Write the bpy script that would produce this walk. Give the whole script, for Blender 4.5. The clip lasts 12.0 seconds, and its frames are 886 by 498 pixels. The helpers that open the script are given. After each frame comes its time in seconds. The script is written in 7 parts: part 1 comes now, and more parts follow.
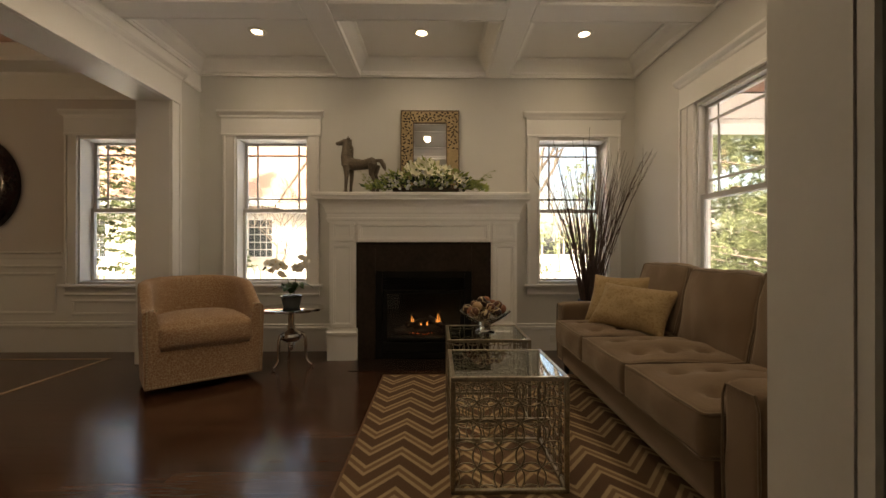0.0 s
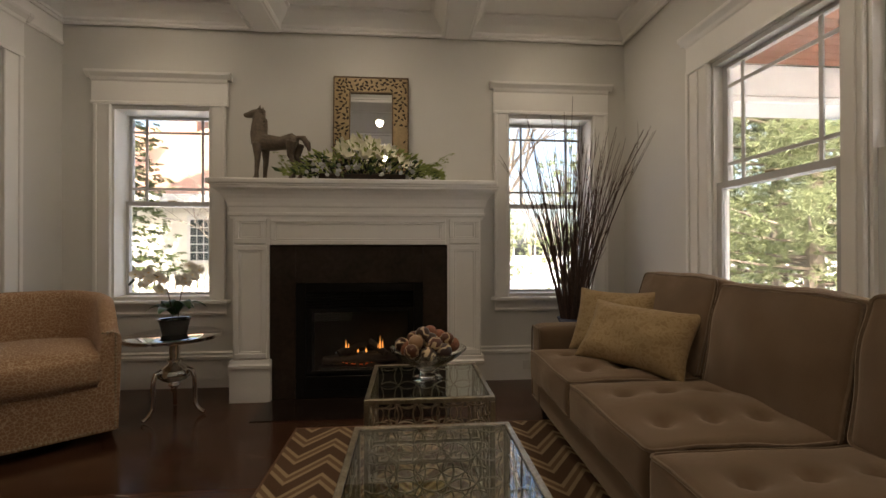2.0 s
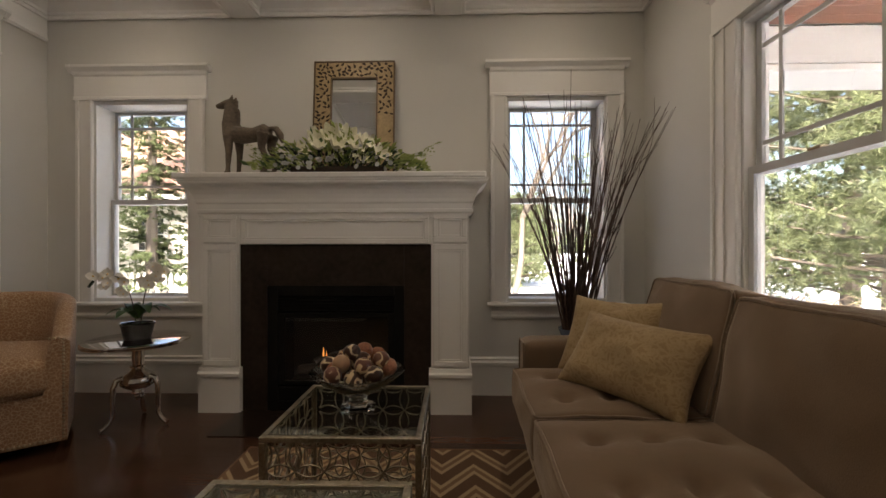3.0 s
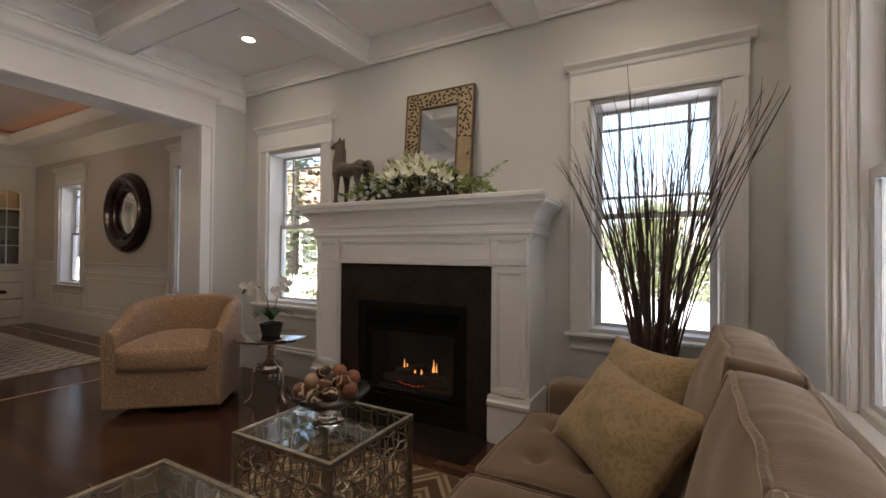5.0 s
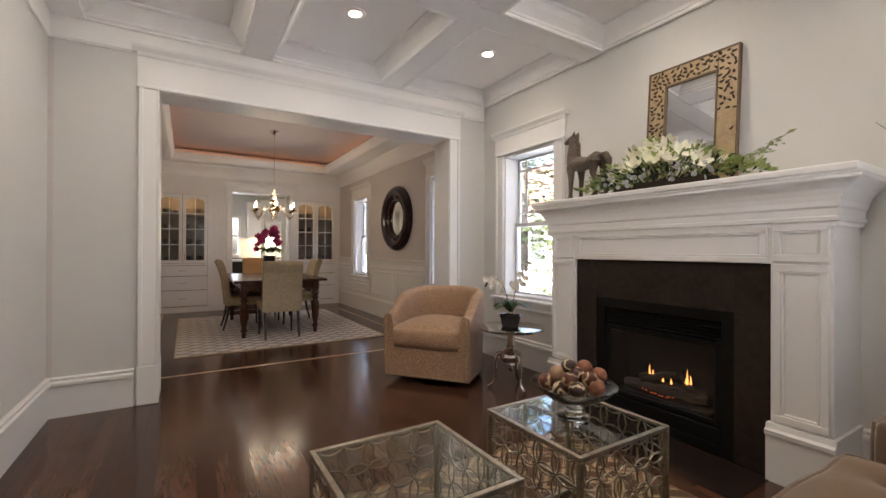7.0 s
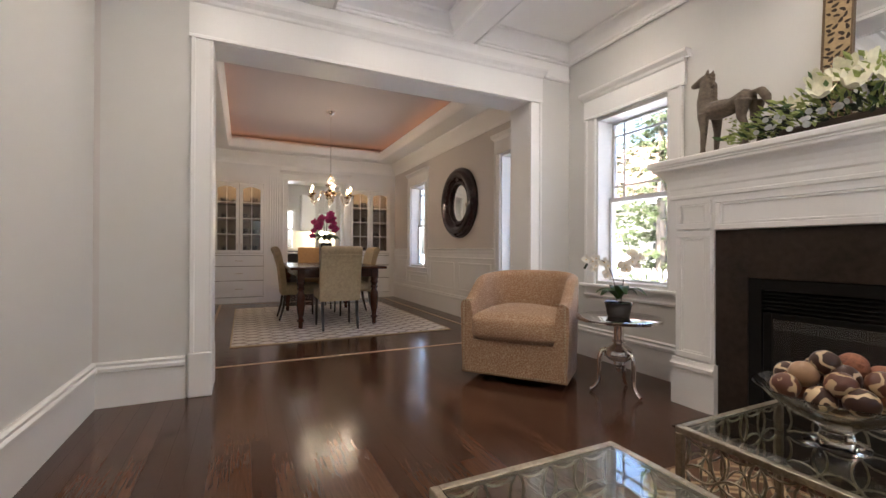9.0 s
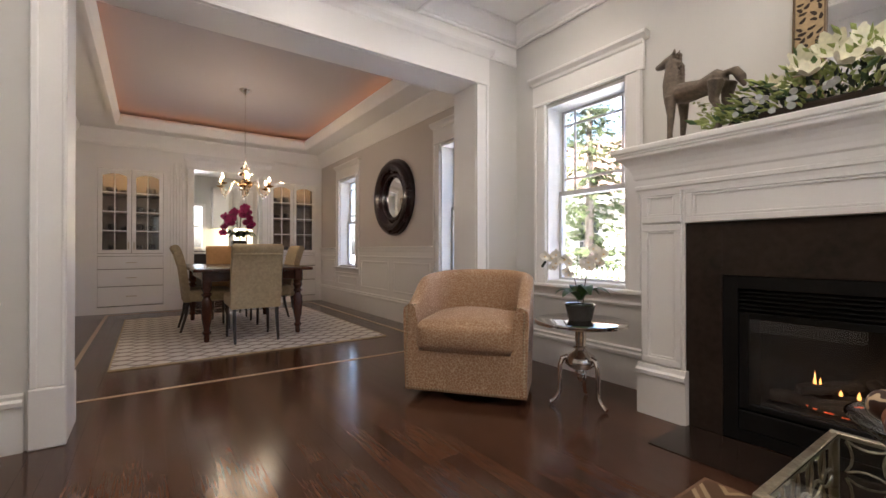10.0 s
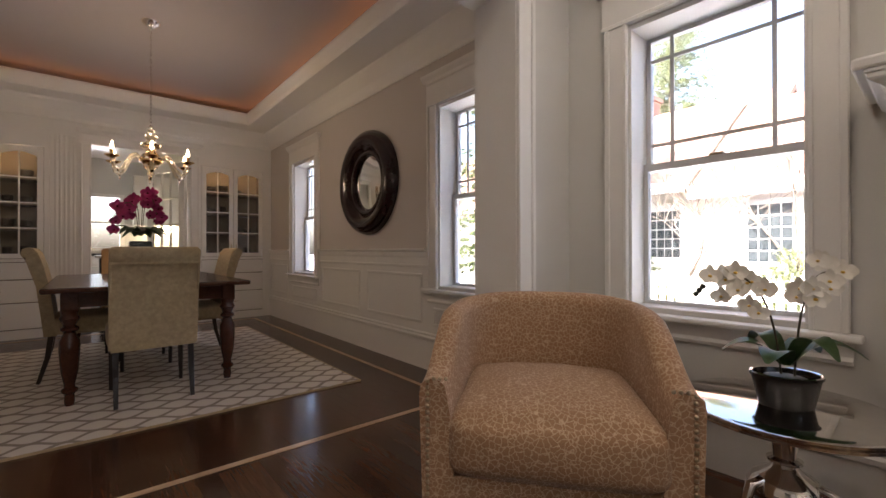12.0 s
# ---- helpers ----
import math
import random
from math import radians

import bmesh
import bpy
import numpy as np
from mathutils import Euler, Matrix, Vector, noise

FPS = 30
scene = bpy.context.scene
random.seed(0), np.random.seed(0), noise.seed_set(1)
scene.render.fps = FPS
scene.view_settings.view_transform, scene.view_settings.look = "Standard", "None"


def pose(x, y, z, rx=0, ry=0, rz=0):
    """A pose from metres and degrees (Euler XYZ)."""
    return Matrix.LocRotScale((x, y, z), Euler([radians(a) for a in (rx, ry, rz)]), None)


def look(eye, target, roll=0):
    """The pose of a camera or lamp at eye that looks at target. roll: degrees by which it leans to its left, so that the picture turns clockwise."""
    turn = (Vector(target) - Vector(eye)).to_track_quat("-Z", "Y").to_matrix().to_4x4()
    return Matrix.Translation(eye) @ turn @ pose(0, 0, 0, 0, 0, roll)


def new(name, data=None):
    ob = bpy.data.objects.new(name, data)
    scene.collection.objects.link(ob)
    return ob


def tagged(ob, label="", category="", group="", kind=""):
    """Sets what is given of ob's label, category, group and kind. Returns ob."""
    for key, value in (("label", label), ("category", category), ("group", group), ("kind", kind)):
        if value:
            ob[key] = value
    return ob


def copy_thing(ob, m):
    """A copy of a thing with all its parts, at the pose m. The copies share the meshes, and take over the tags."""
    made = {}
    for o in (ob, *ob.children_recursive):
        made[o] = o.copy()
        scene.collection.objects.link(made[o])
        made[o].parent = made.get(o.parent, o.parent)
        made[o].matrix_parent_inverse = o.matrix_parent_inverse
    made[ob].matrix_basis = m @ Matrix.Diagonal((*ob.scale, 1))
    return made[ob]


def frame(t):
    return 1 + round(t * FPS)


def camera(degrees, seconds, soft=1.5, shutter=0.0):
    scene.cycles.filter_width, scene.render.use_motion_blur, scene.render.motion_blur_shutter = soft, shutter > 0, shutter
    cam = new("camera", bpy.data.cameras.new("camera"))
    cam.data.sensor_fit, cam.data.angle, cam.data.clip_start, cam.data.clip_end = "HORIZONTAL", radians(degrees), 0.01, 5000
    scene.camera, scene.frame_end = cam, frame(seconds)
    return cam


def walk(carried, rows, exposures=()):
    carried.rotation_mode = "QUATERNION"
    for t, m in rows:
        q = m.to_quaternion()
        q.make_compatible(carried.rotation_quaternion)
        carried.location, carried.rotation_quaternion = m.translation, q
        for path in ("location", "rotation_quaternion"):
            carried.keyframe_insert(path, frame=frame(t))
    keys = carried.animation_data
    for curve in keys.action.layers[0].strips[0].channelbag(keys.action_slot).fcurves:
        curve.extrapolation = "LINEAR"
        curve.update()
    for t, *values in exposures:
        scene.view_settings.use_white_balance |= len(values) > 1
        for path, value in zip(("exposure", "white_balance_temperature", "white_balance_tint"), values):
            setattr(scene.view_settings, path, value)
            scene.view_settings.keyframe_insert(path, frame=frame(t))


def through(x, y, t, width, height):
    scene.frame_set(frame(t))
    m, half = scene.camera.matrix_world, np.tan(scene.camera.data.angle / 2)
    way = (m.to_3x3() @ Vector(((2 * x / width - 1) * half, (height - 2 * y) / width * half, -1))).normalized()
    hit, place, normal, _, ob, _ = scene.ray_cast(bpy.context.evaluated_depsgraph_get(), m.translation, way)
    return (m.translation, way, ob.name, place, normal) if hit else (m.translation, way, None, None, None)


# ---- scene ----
cam = camera(92.8, 12.0)
EXPOSURES = [(0.0, 2.2, 8200, 10), (1.5, 2.22, 7250, 10), (2.5, 2.06, 6900, 11), (4.5, 2.3, 6350, 12), (5.5, 2.6, 6120, 13), (7.5, 3.38, 5950, 13), (9.5, 3.44, 5900, 13), (11.0, 3.16, 6100, 16), (12.0, 2.8, 6300, 16)]
PATH = [
    (0, (0.119, 0.687, 0.997), (0.149, 2.687, 1.001), 0.0),
    (0.5, (0.132, 0.947, 1.0), (0.327, 2.938, 1.005), 0.0),
    (1, (0.129, 1.156, 1.017), (0.377, 3.14, 1.027), 0.2),
    (1.5, (0.177, 1.331, 1.027), (0.428, 3.315, 1.036), -0.0),
    (2, (0.344, 1.549, 1.021), (0.503, 3.543, 1.032), -0.1),
    (2.5, (0.562, 1.751, 0.982), (0.591, 3.751, 0.994), -0.1),
    (2.7, (0.63, 1.799, 1.003), (0.635, 3.799, 1.002), -0.1),
    (4.3, (1.387, 2.07, 1.089), (0.796, 3.981, 1.121), 0.3),
    (4.5, (1.448, 2.084, 1.104), (0.751, 3.959, 1.13), 0.3),
    (5, (1.595, 2.098, 1.14), (0.635, 3.853, 1.165), 0.5),
    (5.5, (1.687, 2.122, 1.14), (0.485, 3.72, 1.16), 0.4),
    (6, (1.704, 2.13, 1.13), (0.318, 3.572, 1.147), 0.5),
    (6.5, (1.658, 2.092, 1.148), (0.098, 3.344, 1.154), 0.3),
    (7, (1.554, 2.043, 1.126), (-0.154, 3.083, 1.134), 0.2),
    (7.5, (1.441, 1.999, 1.1), (-0.365, 2.858, 1.104), 0.2),
    (7.7, (1.38, 1.993, 1.083), (-0.449, 2.802, 1.087), 0.3),
    (9.3, (0.809, 2.085, 0.915), (-0.98, 2.979, 0.927), 0.2),
    (9.5, (0.726, 2.109, 0.905), (-1.006, 3.108, 0.917), 0.1),
    (10, (0.487, 2.193, 0.921), (-1.153, 3.338, 0.93), 0.0),
    (10.5, (0.218, 2.311, 0.906), (-1.344, 3.561, 0.912), 0.0),
    (11, (-0.119, 2.509, 0.924), (-1.652, 3.792, 0.933), 0.1),
    (11.5, (-0.489, 2.665, 0.932), (-2.015, 3.957, 0.94), 0.0),
    (12, (-0.825, 2.751, 0.964), (-2.353, 4.041, 0.971), -0.1),
]
walk(cam, [(t, look(eye, target, roll)) for t, eye, target, roll in PATH], EXPOSURES)

# ---- world, sun, large lights ----
world = bpy.data.worlds.new("winter_sky")
scene.world = world
world.use_nodes = True
wn = world.node_tree
sky = wn.nodes.new("ShaderNodeTexSky")
sky.sky_type, sky.sun_disc = "NISHITA", False
sky.dust_density, sky.air_density = 5.0, 1.0
sky.sun_elevation, sky.sun_rotation = radians(42), radians(195)
wn.links.new(sky.outputs[0], wn.nodes["Background"].inputs[0])
wn.nodes["Background"].inputs[1].default_value = 0.15
sun = new("sun", bpy.data.lights.new("sun", "SUN"))
sun.data.energy, sun.data.angle, sun.data.color = 4.5, radians(0.6), (1.0, 0.95, 0.86)
sun.matrix_basis = pose(0, 0, 20, 48, 0, -15)

CAN_W, SPILL_W, CANDLE_W, CAB_W, KITCHEN_W = 1.7, 0.45, 0.34, 0.22, 6.0
WARM = (1.0, 0.84, 0.66)


def spot(name, x, y, z, watts, color=WARM, cone=150, blend=0.9):
    lamp = new(name, bpy.data.lights.new(name, "SPOT"))
    lamp.data.energy, lamp.data.color, lamp.data.spot_size = watts, color, radians(cone)
    lamp.data.spot_blend, lamp.data.shadow_soft_size = blend, 0.04
    lamp.location = (x, y, z)


def bulb_light(name, x, y, z, watts, color=WARM, size=0.02):
    lamp = new(name, bpy.data.lights.new(name, "POINT"))
    lamp.data.energy, lamp.data.color, lamp.data.shadow_soft_size = watts, color, size
    lamp.location = (x, y, z)


# ---- materials ----
def nodes_of(name):
    m = bpy.data.materials.new(name)
    m.use_nodes = True
    return m, m.node_tree, m.node_tree.nodes["Principled BSDF"]


def mat(name, col, rough=0.5, metal=0.0, var=0.08, scale=6.0, fine=60.0, bump=0.0, spec=0.5, sheen=0.0, per_object=0.0):
    """Principled surface with tone variation at two sizes and a fine relief."""
    m, t, p = nodes_of(name)
    tc = t.nodes.new("ShaderNodeTexCoord")
    big, small = t.nodes.new("ShaderNodeTexNoise"), t.nodes.new("ShaderNodeTexNoise")
    big.inputs["Scale"].default_value, big.inputs["Detail"].default_value = scale, 4
    small.inputs["Scale"].default_value, small.inputs["Detail"].default_value = fine, 3
    add = t.nodes.new("ShaderNodeMath")
    add.operation = "ADD"
    for n, i in ((big, 0), (small, 1)):
        t.links.new(tc.outputs["Object"], n.inputs["Vector"])
        t.links.new(n.outputs["Fac"], add.inputs[i])
    rng = t.nodes.new("ShaderNodeMapRange")
    rng.inputs["From Min"].default_value, rng.inputs["From Max"].default_value = 0.6, 1.4
    rng.inputs["To Min"].default_value, rng.inputs["To Max"].default_value = 1 - var, 1 + var
    t.links.new(add.outputs[0], rng.inputs[0])
    hsv = t.nodes.new("ShaderNodeHueSaturation")
    hsv.inputs["Color"].default_value = (*col, 1)
    value = rng.outputs[0]
    if per_object:
        info, mul = t.nodes.new("ShaderNodeObjectInfo"), t.nodes.new("ShaderNodeMath")
        r2 = t.nodes.new("ShaderNodeMapRange")
        r2.inputs["To Min"].default_value, r2.inputs["To Max"].default_value = 1 - per_object, 1 + per_object
        t.links.new(info.outputs["Random"], r2.inputs[0])
        mul.operation = "MULTIPLY"
        t.links.new(value, mul.inputs[0])
        t.links.new(r2.outputs[0], mul.inputs[1])
        value = mul.outputs[0]
    t.links.new(value, hsv.inputs["Value"])
    t.links.new(hsv.outputs[0], p.inputs["Base Color"])
    p.inputs["Roughness"].default_value, p.inputs["Metallic"].default_value = rough, metal
    p.inputs["Specular IOR Level"].default_value = spec
    if sheen:
        p.inputs["Sheen Weight"].default_value = sheen
        p.inputs["Sheen Tint"].default_value = (1.0, 0.85, 0.70, 1)
    if bump:
        b = t.nodes.new("ShaderNodeBump")
        b.inputs["Strength"].default_value, b.inputs["Distance"].default_value = bump, 0.004
        t.links.new(small.outputs["Fac"], b.inputs["Height"])
        t.links.new(b.outputs[0], p.inputs["Normal"])
    return m


def foliage(name, col, var, scale, fine, through=0.45):
    """Leaf surface that lets part of the light through."""
    m = mat(name, col, 0.75, var=var, scale=scale, fine=fine, spec=0.2)
    t = m.node_tree
    p, out = t.nodes["Principled BSDF"], t.nodes["Material Output"]
    thin, mix = t.nodes.new("ShaderNodeBsdfTranslucent"), t.nodes.new("ShaderNodeMixShader")
    t.links.new(p.inputs["Base Color"].links[0].from_socket, thin.inputs["Color"])
    mix.inputs[0].default_value = through
    t.links.new(p.outputs[0], mix.inputs[1])
    t.links.new(thin.outputs[0], mix.inputs[2])
    t.links.new(mix.outputs[0], out.inputs["Surface"])
    return m


def glow(name, col, strength):
    m, t, p = nodes_of(name)
    p.inputs["Base Color"].default_value = (*col, 1)
    p.inputs["Emission Color"].default_value, p.inputs["Emission Strength"].default_value = (*col, 1), strength
    return m


def glass(name, tint=(1, 1, 1), rough=0.0, ior=1.45):
    m, t, p = nodes_of(name)
    p.inputs["Base Color"].default_value = (*tint, 1)
    p.inputs["Roughness"].default_value, p.inputs["IOR"].default_value = rough, ior
    p.inputs["Transmission Weight"].default_value = 1.0
    return m


def ramp(t, fac, stops):
    r = t.nodes.new("ShaderNodeValToRGB")
    while len(r.color_ramp.elements) < len(stops):
        r.color_ramp.elements.new(0.5)
    for e, (at, c) in zip(r.color_ramp.elements, stops):
        e.position, e.color = at, (*c, 1)
    t.links.new(fac, r.inputs[0])
    return r.outputs[0]


def math_node(t, op, a, b=None):
    n = t.nodes.new("ShaderNodeMath")
    n.operation = op
    for i, v in ((0, a), (1, b)):
        if v is None:
            continue
        if isinstance(v, (int, float)):
            n.inputs[i].default_value = v
        else:
            t.links.new(v, n.inputs[i])
    return n.outputs[0]


def floor_material():
    """Dark-stained narrow oak strips under a glossy varnish."""
    m, t, p = nodes_of("dark_varnished_oak")
    tc = t.nodes.new("ShaderNodeTexCoord")
    brick = t.nodes.new("ShaderNodeTexBrick")
    brick.inputs["Scale"].default_value = 1.0
    brick.inputs["Brick Width"].default_value, brick.inputs["Row Height"].default_value = 1.1, 0.083
    brick.inputs["Mortar Size"].default_value = 0.0012
    brick.inputs["Color1"].default_value, brick.inputs["Color2"].default_value = (0.042, 0.019, 0.0118, 1), (0.076, 0.0355, 0.0202, 1)
    brick.inputs["Mortar"].default_value = (0.014, 0.007, 0.005, 1)
    t.links.new(tc.outputs["Object"], brick.inputs["Vector"])
    mp = t.nodes.new("ShaderNodeMapping")
    mp.inputs["Scale"].default_value = (3, 40, 1)
    t.links.new(tc.outputs["Object"], mp.inputs[0])
    grain = t.nodes.new("ShaderNodeTexNoise")
    grain.inputs["Scale"].default_value, grain.inputs["Detail"].default_value = 3.0, 6
    t.links.new(mp.outputs[0], grain.inputs["Vector"])
    mix = t.nodes.new("ShaderNodeMix")
    mix.data_type, mix.blend_type = "RGBA", "MULTIPLY"
    mix.inputs["Factor"].default_value = 0.6
    t.links.new(brick.outputs["Color"], mix.inputs["A"])
    t.links.new(ramp(t, grain.outputs["Fac"], [(0.3, (0.55, 0.5, 0.5)), (0.7, (1.25, 1.2, 1.15))]), mix.inputs["B"])
    t.links.new(mix.outputs["Result"], p.inputs["Base Color"])
    wear = t.nodes.new("ShaderNodeTexNoise")
    wear.inputs["Scale"].default_value, wear.inputs["Detail"].default_value = 2.5, 5
    t.links.new(tc.outputs["Object"], wear.inputs["Vector"])
    rr = t.nodes.new("ShaderNodeMapRange")
    rr.inputs["To Min"].default_value, rr.inputs["To Max"].default_value = 0.11, 0.27
    t.links.new(wear.outputs["Fac"], rr.inputs[0])
    t.links.new(rr.outputs[0], p.inputs["Roughness"])
    b = t.nodes.new("ShaderNodeBump")
    b.inputs["Strength"].default_value, b.inputs["Distance"].default_value = 0.42, 0.002
    t.links.new(math_node(t, "ADD", math_node(t, "MULTIPLY", brick.outputs["Fac"], -1.0), math_node(t, "MULTIPLY", grain.outputs["Fac"], 0.25)), b.inputs["Height"])
    t.links.new(b.outputs[0], p.inputs["Normal"])
    return m


def board_material():
    """One strip of dark-stained oak: its own tone and grain under glossy varnish."""
    m, t, p = nodes_of("dark_oak_board")
    tc, info = t.nodes.new("ShaderNodeTexCoord"), t.nodes.new("ShaderNodeObjectInfo")
    shift = t.nodes.new("ShaderNodeVectorMath")
    shift.operation = "ADD"
    t.links.new(tc.outputs["Object"], shift.inputs[0])
    t.links.new(math_node(t, "MULTIPLY", info.outputs["Random"], 40.0), shift.inputs[1])
    mp = t.nodes.new("ShaderNodeMapping")
    mp.inputs["Scale"].default_value = (3, 40, 1)
    t.links.new(shift.outputs[0], mp.inputs[0])
    grain, wear = t.nodes.new("ShaderNodeTexNoise"), t.nodes.new("ShaderNodeTexNoise")
    grain.inputs["Scale"].default_value, grain.inputs["Detail"].default_value = 3.0, 6
    wear.inputs["Scale"].default_value, wear.inputs["Detail"].default_value = 2.5, 5
    t.links.new(mp.outputs[0], grain.inputs["Vector"])
    t.links.new(shift.outputs[0], wear.inputs["Vector"])
    mix = t.nodes.new("ShaderNodeMix")
    mix.data_type, mix.blend_type = "RGBA", "MULTIPLY"
    mix.inputs["Factor"].default_value = 0.6
    t.links.new(ramp(t, info.outputs["Random"], [(0.0, (0.055, 0.0245, 0.0148)), (0.5, (0.074, 0.034, 0.0196)), (1.0, (0.102, 0.047, 0.0265))]), mix.inputs["A"])
    t.links.new(ramp(t, grain.outputs["Fac"], [(0.3, (0.55, 0.5, 0.5)), (0.7, (1.25, 1.2, 1.15))]), mix.inputs["B"])
    t.links.new(mix.outputs["Result"], p.inputs["Base Color"])
    rr = t.nodes.new("ShaderNodeMapRange")
    rr.inputs["To Min"].default_value, rr.inputs["To Max"].default_value = 0.10, 0.23
    t.links.new(wear.outputs["Fac"], rr.inputs[0])
    t.links.new(rr.outputs[0], p.inputs["Roughness"])
    b = t.nodes.new("ShaderNodeBump")
    b.inputs["Strength"].default_value, b.inputs["Distance"].default_value = 0.3, 0.0006
    t.links.new(grain.outputs["Fac"], b.inputs["Height"])
    t.links.new(b.outputs[0], p.inputs["Normal"])
    return m


def chevron_material():
    """Brown pile with paired cream zigzag lines."""
    m, t, p = nodes_of("chevron_pile")
    tc = t.nodes.new("ShaderNodeTexCoord")
    sep = t.nodes.new("ShaderNodeSeparateXYZ")
    t.links.new(tc.outputs["Object"], sep.inputs[0])
    zig = math_node(t, "PINGPONG", sep.outputs["X"], 0.15)
    row = math_node(t, "ADD", sep.outputs["Y"], math_node(t, "MULTIPLY", zig, 1.25))
    fac = math_node(t, "FRACT", math_node(t, "DIVIDE", row, 0.178))
    n = t.nodes.new("ShaderNodeTexNoise")
    n.inputs["Scale"].default_value, n.inputs["Detail"].default_value = 180, 3
    t.links.new(tc.outputs["Object"], n.inputs["Vector"])
    jit = math_node(t, "ADD", fac, math_node(t, "MULTIPLY", math_node(t, "SUBTRACT", n.outputs["Fac"], 0.5), 0.10))
    brown, cream, mid = (0.105, 0.055, 0.028), (0.38, 0.275, 0.16), (0.185, 0.108, 0.056)
    c = ramp(t, jit, [(0.0, brown), (0.44, brown), (0.48, cream), (0.60, cream), (0.64, mid), (0.78, mid), (0.82, cream), (0.94, cream), (0.98, brown)])
    t.links.new(c, p.inputs["Base Color"])
    p.inputs["Roughness"].default_value = 0.95
    b = t.nodes.new("ShaderNodeBump")
    b.inputs["Strength"].default_value, b.inputs["Distance"].default_value = 0.8, 0.004
    t.links.new(n.outputs["Fac"], b.inputs["Height"])
    t.links.new(b.outputs[0], p.inputs["Normal"])
    return m


def trellis_material():
    """Pale rug with grey-beige wavy trellis lines."""
    m, t, p = nodes_of("trellis_pile")
    tc = t.nodes.new("ShaderNodeTexCoord")
    sep = t.nodes.new("ShaderNodeSeparateXYZ")
    t.links.new(tc.outputs["Object"], sep.inputs[0])
    wave = math_node(t, "MULTIPLY", math_node(t, "SINE", math_node(t, "MULTIPLY", sep.outputs["Y"], 2 * math.pi / 0.26)), 0.042)
    near = []
    for sign in (1, -1):
        shifted = math_node(t, "ADD", sep.outputs["X"], math_node(t, "MULTIPLY", wave, sign))
        near.append(math_node(t, "ABSOLUTE", math_node(t, "SUBTRACT", math_node(t, "FRACT", math_node(t, "ADD", math_node(t, "DIVIDE", shifted, 0.17), 0.25 * (1 - sign))), 0.5)))
    fac = math_node(t, "MINIMUM", near[0], near[1])
    n = t.nodes.new("ShaderNodeTexNoise")
    n.inputs["Scale"].default_value = 140
    t.links.new(tc.outputs["Object"], n.inputs["Vector"])
    jit = math_node(t, "ADD", fac, math_node(t, "MULTIPLY", math_node(t, "SUBTRACT", n.outputs["Fac"], 0.5), 0.04))
    c = ramp(t, jit, [(0.0, (0.28, 0.235, 0.20)), (0.085, (0.30, 0.25, 0.21)), (0.12, (0.66, 0.61, 0.55)), (1.0, (0.70, 0.65, 0.59))])
    t.links.new(c, p.inputs["Base Color"])
    p.inputs["Roughness"].default_value = 0.95
    b = t.nodes.new("ShaderNodeBump")
    b.inputs["Strength"].default_value, b.inputs["Distance"].default_value = 0.6, 0.003
    t.links.new(n.outputs["Fac"], b.inputs["Height"])
    t.links.new(b.outputs[0], p.inputs["Normal"])
    return m


def cell_fabric(name, inner, edge, scale, lo=0.03, hi=0.12, metric="F"):
    """Woven upholstery with an irregular pebble or leaf figure."""
    m, t, p = nodes_of(name)
    tc = t.nodes.new("ShaderNodeTexCoord")
    n = t.nodes.new("ShaderNodeTexNoise")
    n.inputs["Scale"].default_value = scale * 0.7
    t.links.new(tc.outputs["Object"], n.inputs["Vector"])
    mixv = t.nodes.new("ShaderNodeMix")
    mixv.data_type = "VECTOR"
    mixv.inputs["Factor"].default_value = 0.02 if metric == "F" else 0.10
    t.links.new(tc.outputs["Object"], mixv.inputs["A"])
    t.links.new(n.outputs["Color"], mixv.inputs["B"])
    v = t.nodes.new("ShaderNodeTexVoronoi")
    v.feature = "DISTANCE_TO_EDGE"
    v.inputs["Scale"].default_value = scale
    t.links.new(mixv.outputs["Result"], v.inputs["Vector"])
    c = ramp(t, v.outputs["Distance"], [(0.0, edge), (lo, edge), (hi, inner), (1.0, inner)])
    fine = t.nodes.new("ShaderNodeTexNoise")
    fine.inputs["Scale"].default_value = 400
    t.links.new(tc.outputs["Object"], fine.inputs["Vector"])
    mix = t.nodes.new("ShaderNodeMix")
    mix.data_type, mix.blend_type = "RGBA", "MULTIPLY"
    mix.inputs["Factor"].default_value = 0.5
    t.links.new(c, mix.inputs["A"])
    t.links.new(ramp(t, fine.outputs["Fac"], [(0.35, (0.75, 0.75, 0.75)), (0.65, (1.15, 1.15, 1.15))]), mix.inputs["B"])
    t.links.new(mix.outputs["Result"], p.inputs["Base Color"])
    p.inputs["Roughness"].default_value, p.inputs["Sheen Weight"].default_value = 0.85, 0.15
    b = t.nodes.new("ShaderNodeBump")
    b.inputs["Strength"].default_value, b.inputs["Distance"].default_value = 0.5, 0.0015
    t.links.new(fine.outputs["Fac"], b.inputs["Height"])
    t.links.new(b.outputs[0], p.inputs["Normal"])
    return m


